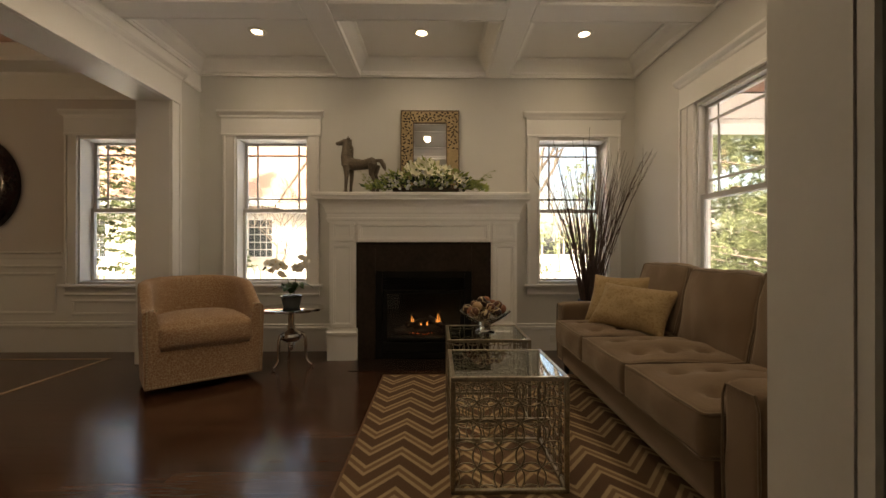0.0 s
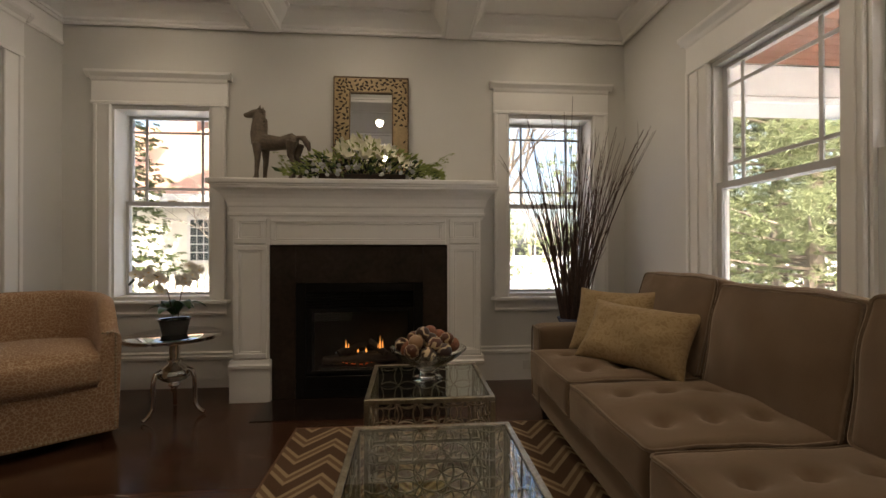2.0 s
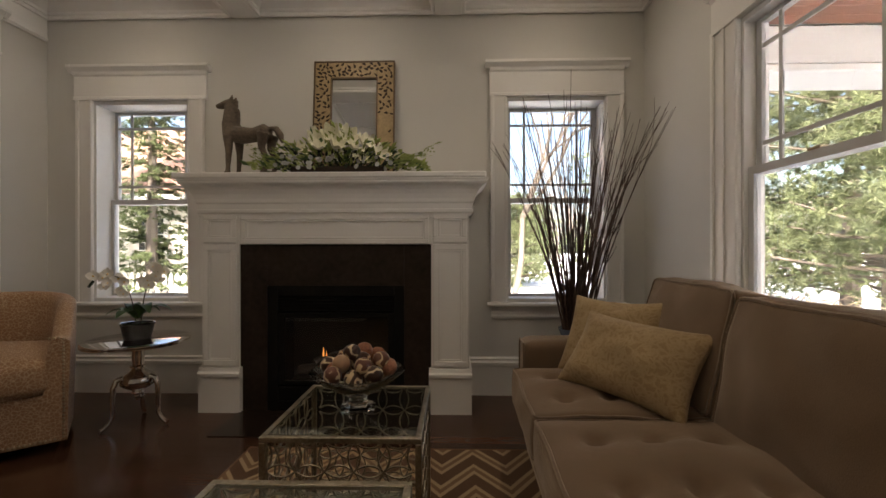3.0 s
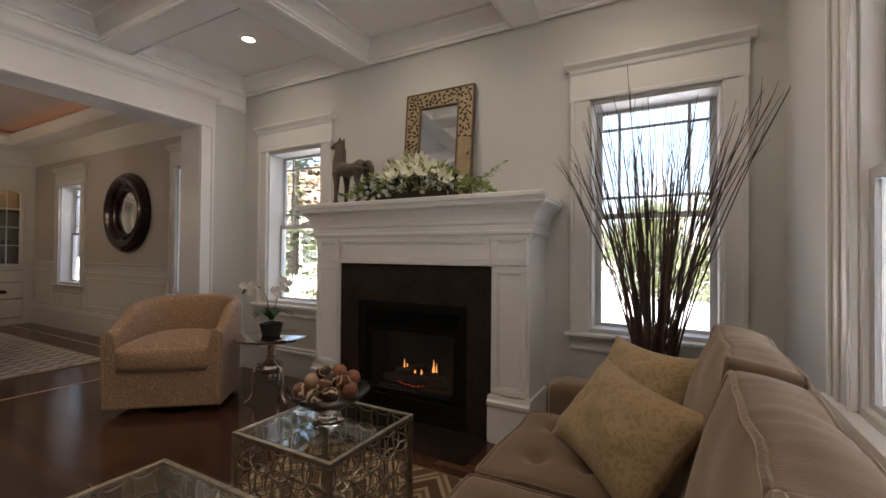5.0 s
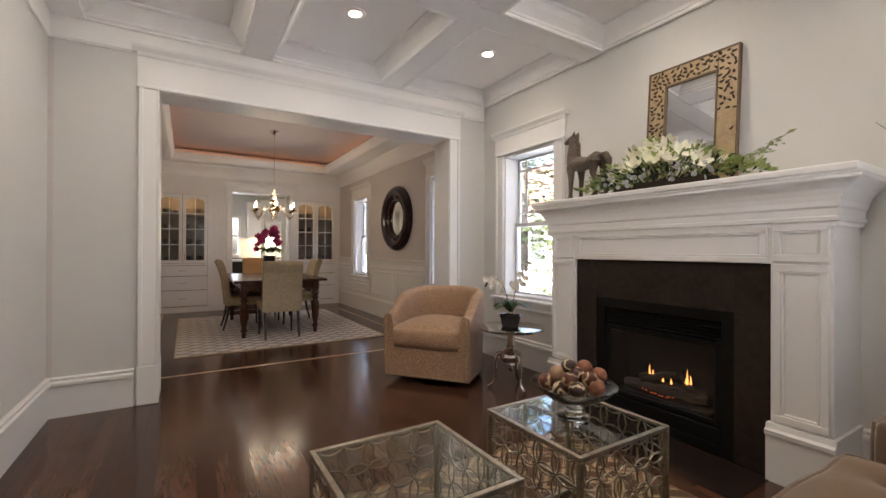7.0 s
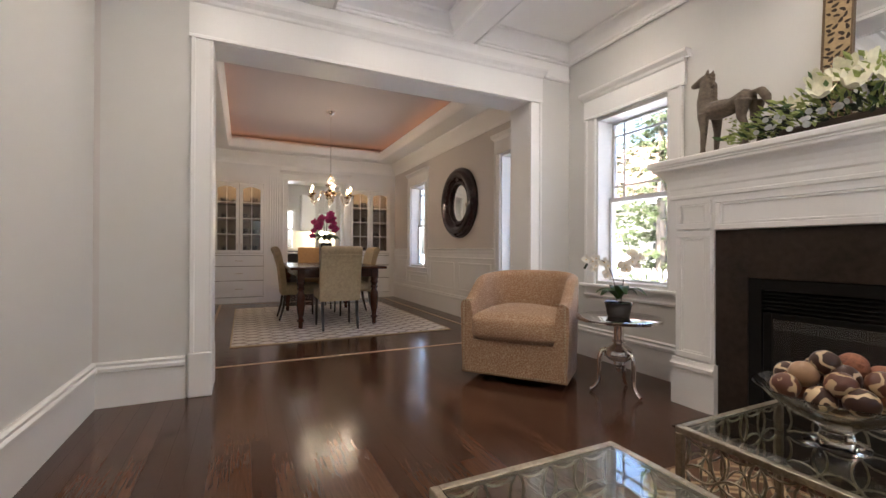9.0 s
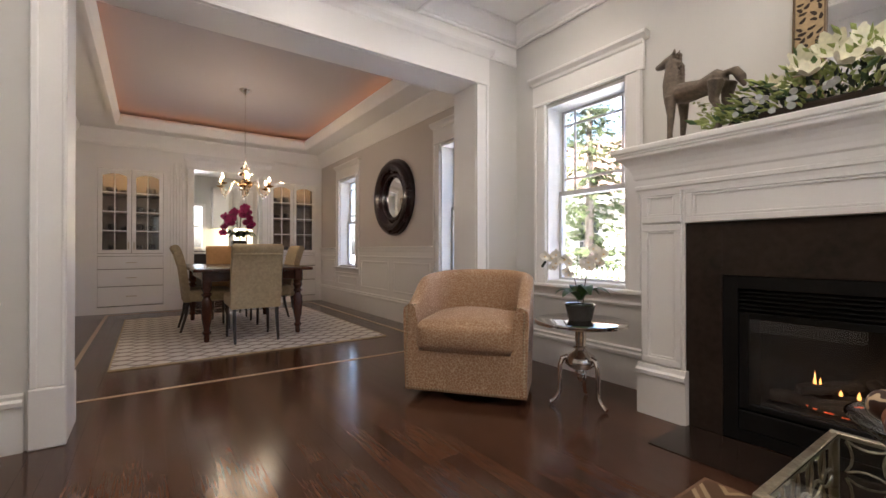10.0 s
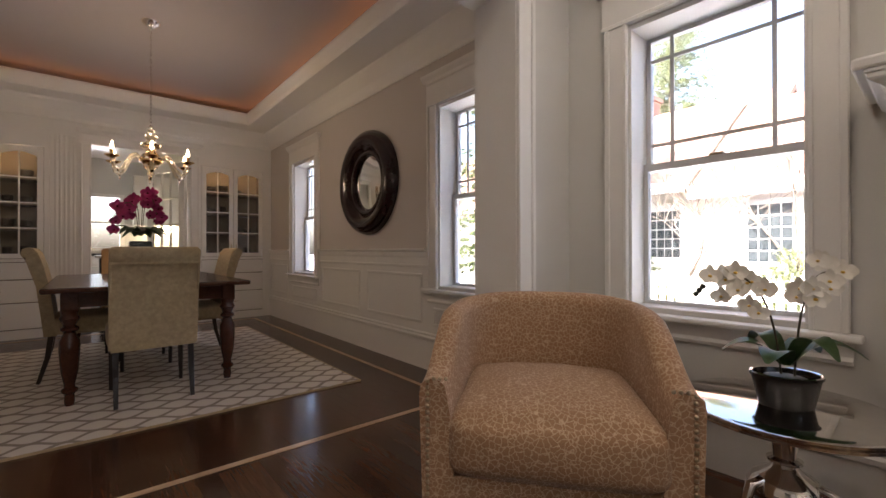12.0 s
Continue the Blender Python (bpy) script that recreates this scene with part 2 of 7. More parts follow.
def veined(name, base, vein, scale, rough):
    m, t, p = nodes_of(name)
    tc = t.nodes.new("ShaderNodeTexCoord")
    w = t.nodes.new("ShaderNodeTexWave")
    w.inputs["Scale"].default_value, w.inputs["Distortion"].default_value = scale, 14
    w.inputs["Detail"].default_value, w.inputs["Detail Scale"].default_value = 3, 1.5
    t.links.new(tc.outputs["Object"], w.inputs["Vector"])
    t.links.new(ramp(t, w.outputs["Fac"], [(0.0, base), (0.74, base), (0.86, vein), (1.0, vein)]), p.inputs["Base Color"])
    p.inputs["Roughness"].default_value = rough
    return m


M = {
    "wall": mat("greige_wall_paint", (0.66, 0.645, 0.61), 0.75, var=0.025, scale=1.2, fine=220, bump=0.06),
    "din_wall": mat("taupe_wall_paint", (0.62, 0.575, 0.54), 0.75, var=0.025, scale=1.2, fine=220, bump=0.06),
    "trim": mat("white_trim_paint", (0.82, 0.805, 0.775), 0.38, var=0.02, scale=3, fine=90, bump=0.03),
    "ceil": mat("white_ceiling_paint", (0.89, 0.875, 0.845), 0.8, var=0.02, scale=1.5, fine=160, bump=0.04),
    "tray": mat("lavender_grey_ceiling_paint", (0.50, 0.465, 0.485), 0.8, var=0.03, scale=1.2, fine=160, bump=0.04),
    "floor": floor_material(),
    "board": board_material(),
    "board_gap": mat("dark_joint", (0.012, 0.007, 0.005), 0.6, var=0.1),
    "inlay": mat("maple_inlay", (0.46, 0.33, 0.21), 0.3, var=0.12, scale=9),
    "slate": mat("honed_dark_slate", (0.028, 0.0185, 0.013), 0.5, var=0.5, scale=5, fine=28, bump=0.25, spec=0.2),
    "hearth": mat("polished_dark_stone", (0.020, 0.013, 0.010), 0.2, var=0.3, scale=4),
    "black": mat("matt_black_steel", (0.007, 0.0065, 0.006), 0.6, var=0.2, bump=0.05, spec=0.15),
    "soot": mat("sooty_firebrick", (0.018, 0.015, 0.013), 0.9, var=0.35, scale=12, bump=0.5),
    "log": mat("charred_log", (0.022, 0.015, 0.011), 0.95, var=0.5, scale=18, bump=0.9),
    "glass": glass("window_glass"),
    "tglass": glass("table_glass", (0.86, 0.95, 0.90), 0.01, 1.5),
    "crystal": glass("amber_crystal", (0.97, 0.86, 0.68), 0.0, 1.5),
    "mirror": mat("silvered_mirror", (0.85, 0.86, 0.86), 0.015, 1.0, var=0.01),
    "sash": mat("vinyl_sash", (0.60, 0.60, 0.60), 0.4, var=0.03),
    "chrome": mat("polished_nickel", (0.74, 0.71, 0.67), 0.08, 1.0, var=0.05, scale=20),
    "antique": mat("antiqued_silver_leaf", (0.37, 0.325, 0.25), 0.38, 1.0, var=0.4, scale=25, fine=120, bump=0.3),
    "gold": mat("antique_gold", (0.62, 0.42, 0.18), 0.25, 1.0, var=0.2, scale=30),
    "nail": mat("aged_brass_nail", (0.50, 0.41, 0.28), 0.28, 1.0, var=0.2),
    "suede": mat("tan_microsuede", (0.150, 0.095, 0.055), 0.95, var=0.2, scale=5, fine=320, bump=0.3, sheen=0.5),
    "piping": mat("tan_piping", (0.135, 0.090, 0.055), 0.95, var=0.2, scale=30, bump=0.5, sheen=0.7),
    "pillow": cell_fabric("gold_leaf_jacquard", (0.305, 0.205, 0.098), (0.385, 0.275, 0.145), 31, 0.03, 0.24, "D"),
    "leopard": cell_fabric("tan_pebble_weave", (0.33, 0.188, 0.100), (0.55, 0.40, 0.265), 60, 0.02, 0.085),
    "linen": mat("cream_woven_linen", (0.42, 0.335, 0.205), 0.95, var=0.28, scale=40, fine=260, bump=0.5, sheen=0.1),
    "tan": mat("caramel_linen", (0.42, 0.25, 0.11), 0.9, var=0.12, scale=20, bump=0.3),
    "mahogany": mat("dark_mahogany", (0.060, 0.019, 0.011), 0.22, var=0.35, scale=14, fine=80),
    "espresso": mat("espresso_wood", (0.018, 0.011, 0.008), 0.3, var=0.3, scale=14),
    "bronze": mat("weathered_brown_bronze", (0.135, 0.105, 0.078), 0.6, 0.2, var=0.40, scale=14, fine=70, bump=0.6),
    "bamboo": mat("gilded_fretwork", (0.40, 0.29, 0.155), 0.45, 0.12, var=0.28, scale=14, bump=0.2),
    "bead": mat("dark_gilt_bead", (0.15, 0.10, 0.055), 0.5, 0.1, var=0.2),
    # shade of the uncut frame holes; also the dark tray and rake edge
    "fret": mat("hole_shade_and_dark_brown", (0.035, 0.022, 0.012), 0.8, var=0.2),
    "plum": mat("dark_lacquered_rim", (0.022, 0.009, 0.011), 0.14, var=0.2, scale=6),
    "petal": mat("white_petal", (0.80, 0.77, 0.70), 0.6, var=0.06, scale=40, per_object=0.06),
    "lily": mat("cream_lily", (0.84, 0.82, 0.64), 0.55, var=0.12, scale=30, per_object=0.1),
    "yolk": mat("yellow_lip", (0.70, 0.45, 0.08), 0.6, var=0.15),
    "magenta": mat("magenta_petal", (0.36, 0.014, 0.12), 0.55, var=0.2, scale=40, per_object=0.25),
    "leaf": mat("glossy_green_leaf", (0.065, 0.125, 0.040), 0.35, var=0.3, scale=18, per_object=0.15),
    "fern": mat("pale_green_foliage", (0.30, 0.36, 0.11), 0.6, var=0.35, scale=24, per_object=0.2),
    "eucalyptus": mat("silver_dollar_leaf", (0.46, 0.48, 0.46), 0.5, var=0.25, scale=20),
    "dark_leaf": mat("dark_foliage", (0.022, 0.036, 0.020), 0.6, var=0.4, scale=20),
    "stem": mat("brown_stem", (0.06, 0.05, 0.025), 0.6, var=0.2),
    "twig": mat("dark_willow_twig", (0.080, 0.046, 0.034), 0.7, var=0.35, scale=30, per_object=0.3),
    "pot": mat("black_glazed_pot", (0.010, 0.009, 0.010), 0.22, var=0.2),
    "vase": mat("blue_white_glaze", (0.20, 0.24, 0.34), 0.12, var=0.35, scale=12),
    "bowl": glass("clear_bowl_glass", (0.96, 0.97, 0.97), 0.0, 1.3),
    "ball_a": veined("brown_swirl_ball", (0.105, 0.034, 0.016), (0.50, 0.36, 0.21), 9, 0.32),
    "ball_b": veined("dark_swirl_ball", (0.040, 0.015, 0.008), (0.55, 0.42, 0.26), 7, 0.30),
    "ball_c": mat("cream_shell_ball", (0.38, 0.24, 0.14), 0.35, var=0.15, scale=20),
    "ball_d": mat("rattan_ball", (0.26, 0.10, 0.05), 0.6, var=0.45, scale=60, fine=150, bump=0.8),
    "porch_wood": mat("fir_beadboard", (0.24, 0.092, 0.046), 0.45, var=0.25, scale=5, per_object=0.18),
    "ext_white": mat("white_exterior_paint", (0.64, 0.63, 0.61), 0.6, var=0.03),
    "porch_deck": mat("grey_porch_paint", (0.20, 0.205, 0.21), 0.6, var=0.08),
    "snow": mat("old_snow", (0.90, 0.905, 0.92), 0.8, var=0.08, scale=0.6, fine=6, bump=0.4),
    "needle": foliage("spruce_needles", (0.135, 0.165, 0.075), 0.35, 2.5, 16),
    "pine": foliage("pine_needles", (0.27, 0.30, 0.165), 0.3, 2.0, 14, 0.55),
    "hedge": foliage("dry_shrub", (0.15, 0.15, 0.065), 0.4, 3.0, 20),
    "bark": mat("grey_bark", (0.19, 0.155, 0.125), 0.95, var=0.35, scale=9, bump=0.7),
    "straw": mat("dry_bramble_stem", (0.36, 0.28, 0.19), 0.9, var=0.25, scale=6),
    "far_wood": mat("bare_wood_haze", (0.30, 0.26, 0.23), 0.95, var=0.3, scale=1.5),
    "clapboard": mat("cream_clapboard", (0.74, 0.71, 0.64), 0.7, var=0.04),
    "shingle": mat("russet_shingle", (0.33, 0.19, 0.14), 0.9, var=0.18, scale=2, fine=12, bump=0.3),
    "dark_pane": mat("dark_far_pane", (0.05, 0.06, 0.065), 0.08, var=0.1),
    "picket": mat("weathered_picket", (0.62, 0.58, 0.52), 0.8, var=0.12, per_object=0.12),
    "chevron": chevron_material(),
    "trellis": trellis_material(),
    "rug_edge": mat("brown_rug_binding", (0.16, 0.09, 0.05), 0.95, var=0.15, bump=0.3),
    "can_glow": glow("lamp_lens", (1.0, 0.88, 0.66), 4.0),
    "bulb_glow": glow("candle_bulb", (1.0, 0.78, 0.45), 7.0),
    "flame": glow("gas_flame", (1.0, 0.36, 0.08), 0.24),
    "ember": glow("ember", (1.0, 0.14, 0.03), 0.018),
    "cove": glow("amber_rope_light", (1.0, 0.38, 0.12), 0.17),
    "niche": mat("umber_cabinet_lining", (0.21, 0.175, 0.14), 0.6, var=0.1, scale=4),
    "dish": mat("dark_stoneware", (0.055, 0.045, 0.042), 0.3, var=0.3, per_object=0.3),
    "counter": mat("dark_counter", (0.03, 0.03, 0.032), 0.15, var=0.3),
    "plate": mat("white_plastic_plate", (0.72, 0.70, 0.66), 0.4, var=0.02),
}


# ---- mesh helpers ----
def part(name, bm, material, parent=None, label="", smooth=False):
    """One bmesh as one mesh object, under a thing or a part."""
    bmesh.ops.recalc_face_normals(bm, faces=bm.faces[:])
    me = bpy.data.meshes.new(name)
    bm.to_mesh(me)
    bm.free()
    if smooth:
        me.polygons.foreach_set("use_smooth", [True] * len(me.polygons))
        me.set_sharp_from_angle(angle=radians(45))
    me.materials.append(M[material] if isinstance(material, str) else material)
    ob = new(name, me)
    if parent:
        ob.parent = parent
    if label:
        tagged(ob, label)
    return ob


def share(name, src, parent, m):
    """Another object on the mesh of src."""
    ob = new(name, src.data)
    ob.parent, ob.matrix_basis = parent, m
    return ob


def thing(name, label, category, x=0, y=0, z=0, rz=0, group="", kind=""):
    ob = new(name)
    ob.empty_display_size = 0.05
    ob.matrix_basis = pose(x, y, z, 0, 0, rz)
    return tagged(ob, label, category, group, kind)


def B():
    return bmesh.new()


def box(bm, x0, x1, y0, y1, z0, z1, bevel=0.0, seg=2):
    m = Matrix.LocRotScale(((x0 + x1) / 2, (y0 + y1) / 2, (z0 + z1) / 2), None, (abs(x1 - x0), abs(y1 - y0), abs(z1 - z0)))
    vs = bmesh.ops.create_cube(bm, size=1, matrix=m)["verts"]
    if bevel:
        es = list({e for v in vs for e in v.link_edges})
        bmesh.ops.bevel(bm, geom=es, offset=bevel, segments=seg, affect="EDGES", profile=0.5)
    return bm


def boxes(*rows, bevel=0.0):
    bm = B()
    for r in rows:
        box(bm, *r, bevel=bevel, seg=1)
    return bm


def prism(bm, poly, axis, a, b):
    """A 2D outline drawn out along an axis: (y, z) for x, (x, z) for y, (x, y) for z."""
    def put(p, s):
        return {"x": (s, p[0], p[1]), "y": (p[0], s, p[1]), "z": (p[0], p[1], s)}[axis]
    lo, hi = [bm.verts.new(put(p, a)) for p in poly], [bm.verts.new(put(p, b)) for p in poly]
    n = len(poly)
    for i in range(n):
        bm.faces.new((lo[i], lo[(i + 1) % n], hi[(i + 1) % n], hi[i]))
    bm.faces.new(lo[::-1])
    bm.faces.new(hi)
    return bm


def lathe(bm, prof, n=24, cx=0.0, cy=0.0, cz=0.0):
    rings = []
    for r, z in prof:
        if r < 1e-5:
            rings.append([bm.verts.new((cx, cy, cz + z))])
        else:
            rings.append([bm.verts.new((cx + r * math.cos(2 * math.pi * i / n), cy + r * math.sin(2 * math.pi * i / n), cz + z)) for i in range(n)])
    for a, b in zip(rings, rings[1:]):
        for i in range(n):
            j = (i + 1) % n
            if len(a) == 1 and len(b) == 1:
                continue
            if len(a) == 1:
                bm.faces.new((a[0], b[i], b[j]))
            elif len(b) == 1:
                bm.faces.new((a[i], a[j], b[0]))
            else:
                bm.faces.new((a[i], a[j], b[j], b[i]))
    return bm


def tube(bm, pts, radii, n=8, closed=False, cap=True):
    pts = [Vector(p) for p in pts]
    if isinstance(radii, (int, float)):
        radii = [radii] * len(pts)
    rings, up = [], Vector((0.31, 0.17, 0.93))
    for i, p in enumerate(pts):
        a = pts[i - 1] if i or closed else pts[0]
        b = pts[(i + 1) % len(pts)] if i + 1 < len(pts) or closed else pts[-1]
        d = (b - a).normalized()
        s = d.cross(up)
        if s.length < 0.05:
            s = d.cross(Vector((1, 0, 0)))
        s.normalize()
        u = s.cross(d)
        up = u
        rings.append([bm.verts.new(p + radii[i] * (math.cos(2 * math.pi * k / n) * s + math.sin(2 * math.pi * k / n) * u)) for k in range(n)])
    loop = list(zip(rings, rings[1:])) + ([(rings[-1], rings[0])] if closed else [])
    for a, b in loop:
        for k in range(n):
            bm.faces.new((a[k], a[(k + 1) % n], b[(k + 1) % n], b[k]))
    if cap and not closed:
        bm.faces.new(rings[0][::-1])
        bm.faces.new(rings[-1])
    return bm


def ball(bm, x, y, z, rx, ry=None, rz=None, u=14, v=9):
    m = Matrix.LocRotScale((x, y, z), None, (rx, ry or rx, rz or rx))
    bmesh.ops.create_uvsphere(bm, u_segments=u, v_segments=v, radius=1, matrix=m)
    return bm


def curve3(p0, p1, p2, n):
    """Points of a quadratic arc."""
    p0, p1, p2 = Vector(p0), Vector(p1), Vector(p2)
    return [(1 - t) ** 2 * p0 + 2 * t * (1 - t) * p1 + t * t * p2 for t in [i / n for i in range(n + 1)]]


def cushion(bm, sx, sy, sz, r=0.04, puff=0.02, m=None, tufts=(), n=10, sag=0.0, rumple=0.0, crease=0.0, side=0.6):
    """A stuffed block centred at the origin: rounded edges, bulging faces, pulled-in tufts on top."""
    m = m or Matrix()
    tmp = bmesh.new()
    bmesh.ops.create_cube(tmp, size=2)
    bmesh.ops.subdivide_edges(tmp, edges=tmp.edges[:], cuts=n, use_grid_fill=True)
    h = Vector((sx / 2, sy / 2, sz / 2))
    for v in tmp.verts:
        q = Vector([max(-1, min(1, c)) for c in v.co])
        q = Vector([math.sin(c * math.pi / 2) * 0.35 + c * 0.65 for c in q])
        p = Vector((q.x * h.x, q.y * h.y, q.z * h.z))
        core = Vector([max(-(h[i] - r), min(h[i] - r, p[i])) for i in range(3)])
        d = p - core
        if d.length > 1e-6:
            p = core + d.normalized() * r
        fx, fy, fz = 1 - q.x ** 2, 1 - q.y ** 2, 1 - q.z ** 2
        p.z += puff * q.z * max(0, fx) * max(0, fy) * 1.3 if abs(q.z) > 0.5 else 0
        p.y += puff * 0.6 * q.y * max(0, fx) * max(0, fz) if abs(q.y) > 0.5 else 0
        p.x += puff * side * q.x * max(0, fy) * max(0, fz) if abs(q.x) > 0.5 else 0
        p.z -= sag * max(0, fx)
        if q.z > 0.5:
            for tx, ty, depth in tufts:
                dd = (p.x - tx) ** 2 + (p.y - ty) ** 2
                p.z -= depth * math.exp(-dd / 0.0009) + depth * 0.6 * math.exp(-dd / 0.008)
        if rumple:
            p += noise.noise_vector(p * 7.0 + Vector((sx * 9, sy * 5, 3))) * rumple
        if crease and q.z > 0.6:
            p.z += crease * noise.noise(Vector((p.x * 7, p.y * 34, sx * 40))) * max(0, fy) ** 0.3
        v.co = m @ p
    me = bpy.data.meshes.new("tmp")
    tmp.to_mesh(me)
    tmp.free()
    bm.from_mesh(me)
    bpy.data.meshes.remove(me)
    return bm


def wall_block(name, axis, p0, p1, u0, u1, z0, z1, holes, material, label):
    """A wall with real openings. axis 'x': it runs along x and is p0..p1 thick in y; holes: (u0, u1, z0, z1)."""
    us = sorted({u0, u1, *[h[0] for h in holes], *[h[1] for h in holes]})
    zs = sorted({z0, z1, *[h[2] for h in holes], *[h[3] for h in holes]})
    us, zs = [u for u in us if u0 <= u <= u1], [z for z in zs if z0 <= z <= z1]

    def solid(i, j):
        if not (0 <= i < len(us) - 1 and 0 <= j < len(zs) - 1):
            return False
        cu, cz = (us[i] + us[i + 1]) / 2, (zs[j] + zs[j + 1]) / 2
        return not any(h[0] < cu < h[1] and h[2] < cz < h[3] for h in holes)

    bm = B()

    def quad(pts):
        bm.faces.new([bm.verts.new((u, p, z) if axis == "x" else (p, u, z)) for u, p, z in pts])

    for i in range(len(us) - 1):
        for j in range(len(zs) - 1):
            if not solid(i, j):
                continue
            a, b, c, d = us[i], us[i + 1], zs[j], zs[j + 1]
            quad([(a, p0, c), (b, p0, c), (b, p0, d), (a, p0, d)])
            quad([(a, p1, c), (b, p1, c), (b, p1, d), (a, p1, d)])
            if not solid(i - 1, j):
                quad([(a, p0, c), (a, p1, c), (a, p1, d), (a, p0, d)])
            if not solid(i + 1, j):
                quad([(b, p0, c), (b, p1, c), (b, p1, d), (b, p0, d)])
            if not solid(i, j - 1):
                quad([(a, p0, c), (b, p0, c), (b, p1, c), (a, p1, c)])
            if not solid(i, j + 1):
                quad([(a, p0, d), (b, p0, d), (b, p1, d), (a, p1, d)])
    bmesh.ops.remove_doubles(bm, verts=bm.verts[:], dist=1e-5)
    ob = part(name, bm, material)
    return tagged(ob, label, "wall", kind="structure")


def structure(name, bm, material, label, category, smooth=False):
    return tagged(part(name, bm, material, smooth=smooth), label, category, kind="structure")


# ---- large structure ----
XW, XE, YS, YN = -2.21, 2.10, 1.25, 4.87      # living room
DW, DE, DS = -7.35, -2.48, 1.28               # dining room
TOP, BEAM = 2.86, 2.70
N_HOLES = [(-1.86, -1.155, 0.68, 2.11), (1.13, 1.83, 0.68, 2.11)]
D_HOLES = [(-6.42, -5.72, 0.68, 2.11), (-3.39, -2.69, 0.68, 2.11)]
E_HOLES = [(3.12, 3.87, 0.68, 2.11), (2.28, 3.03, 0.68, 2.11)]

floor = structure("floor", boxes((-7.35, 2.10, 1.08, 4.87, -0.06, -0.006)), "board_gap", "dark glossy oak strip floor", "floor")
structure("floor_hall", boxes((-1.6, 2.10, -1.65, 1.0798, -0.06, 0.0)), "floor", "dark oak strip floor of the hall", "floor")
structure("floor_kitchen", boxes((-11.2, -7.352, 0.8, 5.07, -0.06, -0.002)), "floor", "dark oak floor of the kitchen", "floor")
wall_block("wall_north", "x", YN, YN + 0.2, -2.345, XE + 0.2, 0, 3.0, N_HOLES, "wall", "greige painted wall with two sash windows")
wall_block("wall_north_dining", "x", YN, YN + 0.2, -7.75, -2.347, 0, 3.0, D_HOLES, "din_wall", "taupe painted dining room wall")
wall_block("wall_east", "y", XE, XE + 0.11, -1.6, YN, 0, 3.0, E_HOLES, "wall", "greige painted wall with twin windows")
wall_block("wall_west", "y", DE, XW, DS, YN, 0, 3.0, [(1.86, 4.41, 0, 2.31)], "wall", "greige wall with a wide cased opening")
wall_block("wall_south", "x", 1.13, YS, XW, XE, 0, 3.0, [(-0.54, 0.572, 0, 2.31)], "wall", "greige wall with a cased doorway")
wall_block("wall_south_dining", "x", 1.08, DS, -7.75, XW, 0, 3.0, [], "din_wall", "taupe painted dining room wall")
wall_block("wall_west_dining", "y", -7.75, DW, DS, YN, 0, 3.0, [(1.54, 2.43, 0.0, 2.30), (2.78, 3.83, 0, 2.24), (3.90, 4.79, 0.0, 2.30)], "trim", "white panelled wall with built-in cabinets and a doorway")
wall_block("wall_kitchen_west", "y", -11.2, -11.0, 0.8, 5.07, 0, 3.0, [(2.40, 3.27, 1.02, 1.98)], "wall", "pale kitchen wall with a window")
wall_block("wall_kitchen_south", "x", 0.8, 1.0, -11.0, -7.75, 0, 3.0, [], "wall", "pale kitchen wall")
wall_block("wall_kitchen_north", "x", 4.87, 5.07, -11.0, -7.752, 0, 3.0, [], "wall", "pale kitchen wall")
wall_block("wall_hall_west", "y", -1.7, -1.5, -1.6, 1.08, 0, 3.0, [], "wall", "greige hall wall")
wall_block("wall_hall_south", "x", -1.8, -1.6, -1.7, XE + 0.2, 0, 3.0, [], "wall", "greige hall wall")
structure("ceiling_kitchen", boxes((-11.2, -7.752, 0.8, 5.07, 2.70, 2.80)), "ceil", "white kitchen ceiling", "ceiling")
structure("ceiling_hall", boxes((-1.7, XE + 0.2, -1.8, 1.128, 2.80, 2.90)), "ceil", "white hall ceiling", "ceiling")


# coffered ceiling
def coffered():
    bm = B()
    box(bm, XW, XE, YS, YN, TOP, TOP + 0.12)
    xs = [XW + 0.012, -0.84, -0.645, 0.62, 0.815, XE - 0.012]
    ys = [YS + 0.012, 1.43, 1.43, 2.43, 2.63, 3.625, 3.82, YN - 0.012]
    for x0, x1 in ((-0.84, -0.645), (0.62, 0.815)):
        box(bm, x0, x1, YS, YN, BEAM, TOP - 0.003, bevel=0.006, seg=1)
    for y0, y1 in ((1.25, 1.43), (2.43, 2.63), (3.625, 3.82)):
        for a, b in ((XW, -0.84), (-0.645, 0.62), (0.815, XE)):
            box(bm, a, b, y0, y1, BEAM + 0.003, TOP - 0.003, bevel=0.006, seg=1)
    # cove moulding round every coffer
    prof = [(0, BEAM + 0.035), (0.012, BEAM + 0.035), (0.014, BEAM + 0.055), (0.035, BEAM + 0.075), (0.060, BEAM + 0.10), (0.085, BEAM + 0.135), (0.105, BEAM + 0.142), (0.108, TOP - 0.002), (0, TOP - 0.002)]
    edge = [(0, BEAM), (0.018, BEAM), (0.022, BEAM + 0.012), (0.012, BEAM + 0.03), (0, BEAM + 0.034)]
    for xa, xb in ((xs[0], xs[1]), (xs[2], xs[3]), (xs[4], xs[5])):
        for ya, yb in ((1.43, 2.43), (2.63, 3.625), (3.82, ys[7])):
            for pr in (prof, edge):
                prism(bm, [(ya + d, z) for d, z in pr], "x", xa, xb)
                prism(bm, [(yb - d, z) for d, z in pr], "x", xa, xb)
                prism(bm, [(xa + d, z) for d, z in pr], "y", ya, yb)
                prism(bm, [(xb - d, z) for d, z in pr], "y", ya, yb)
    return bm


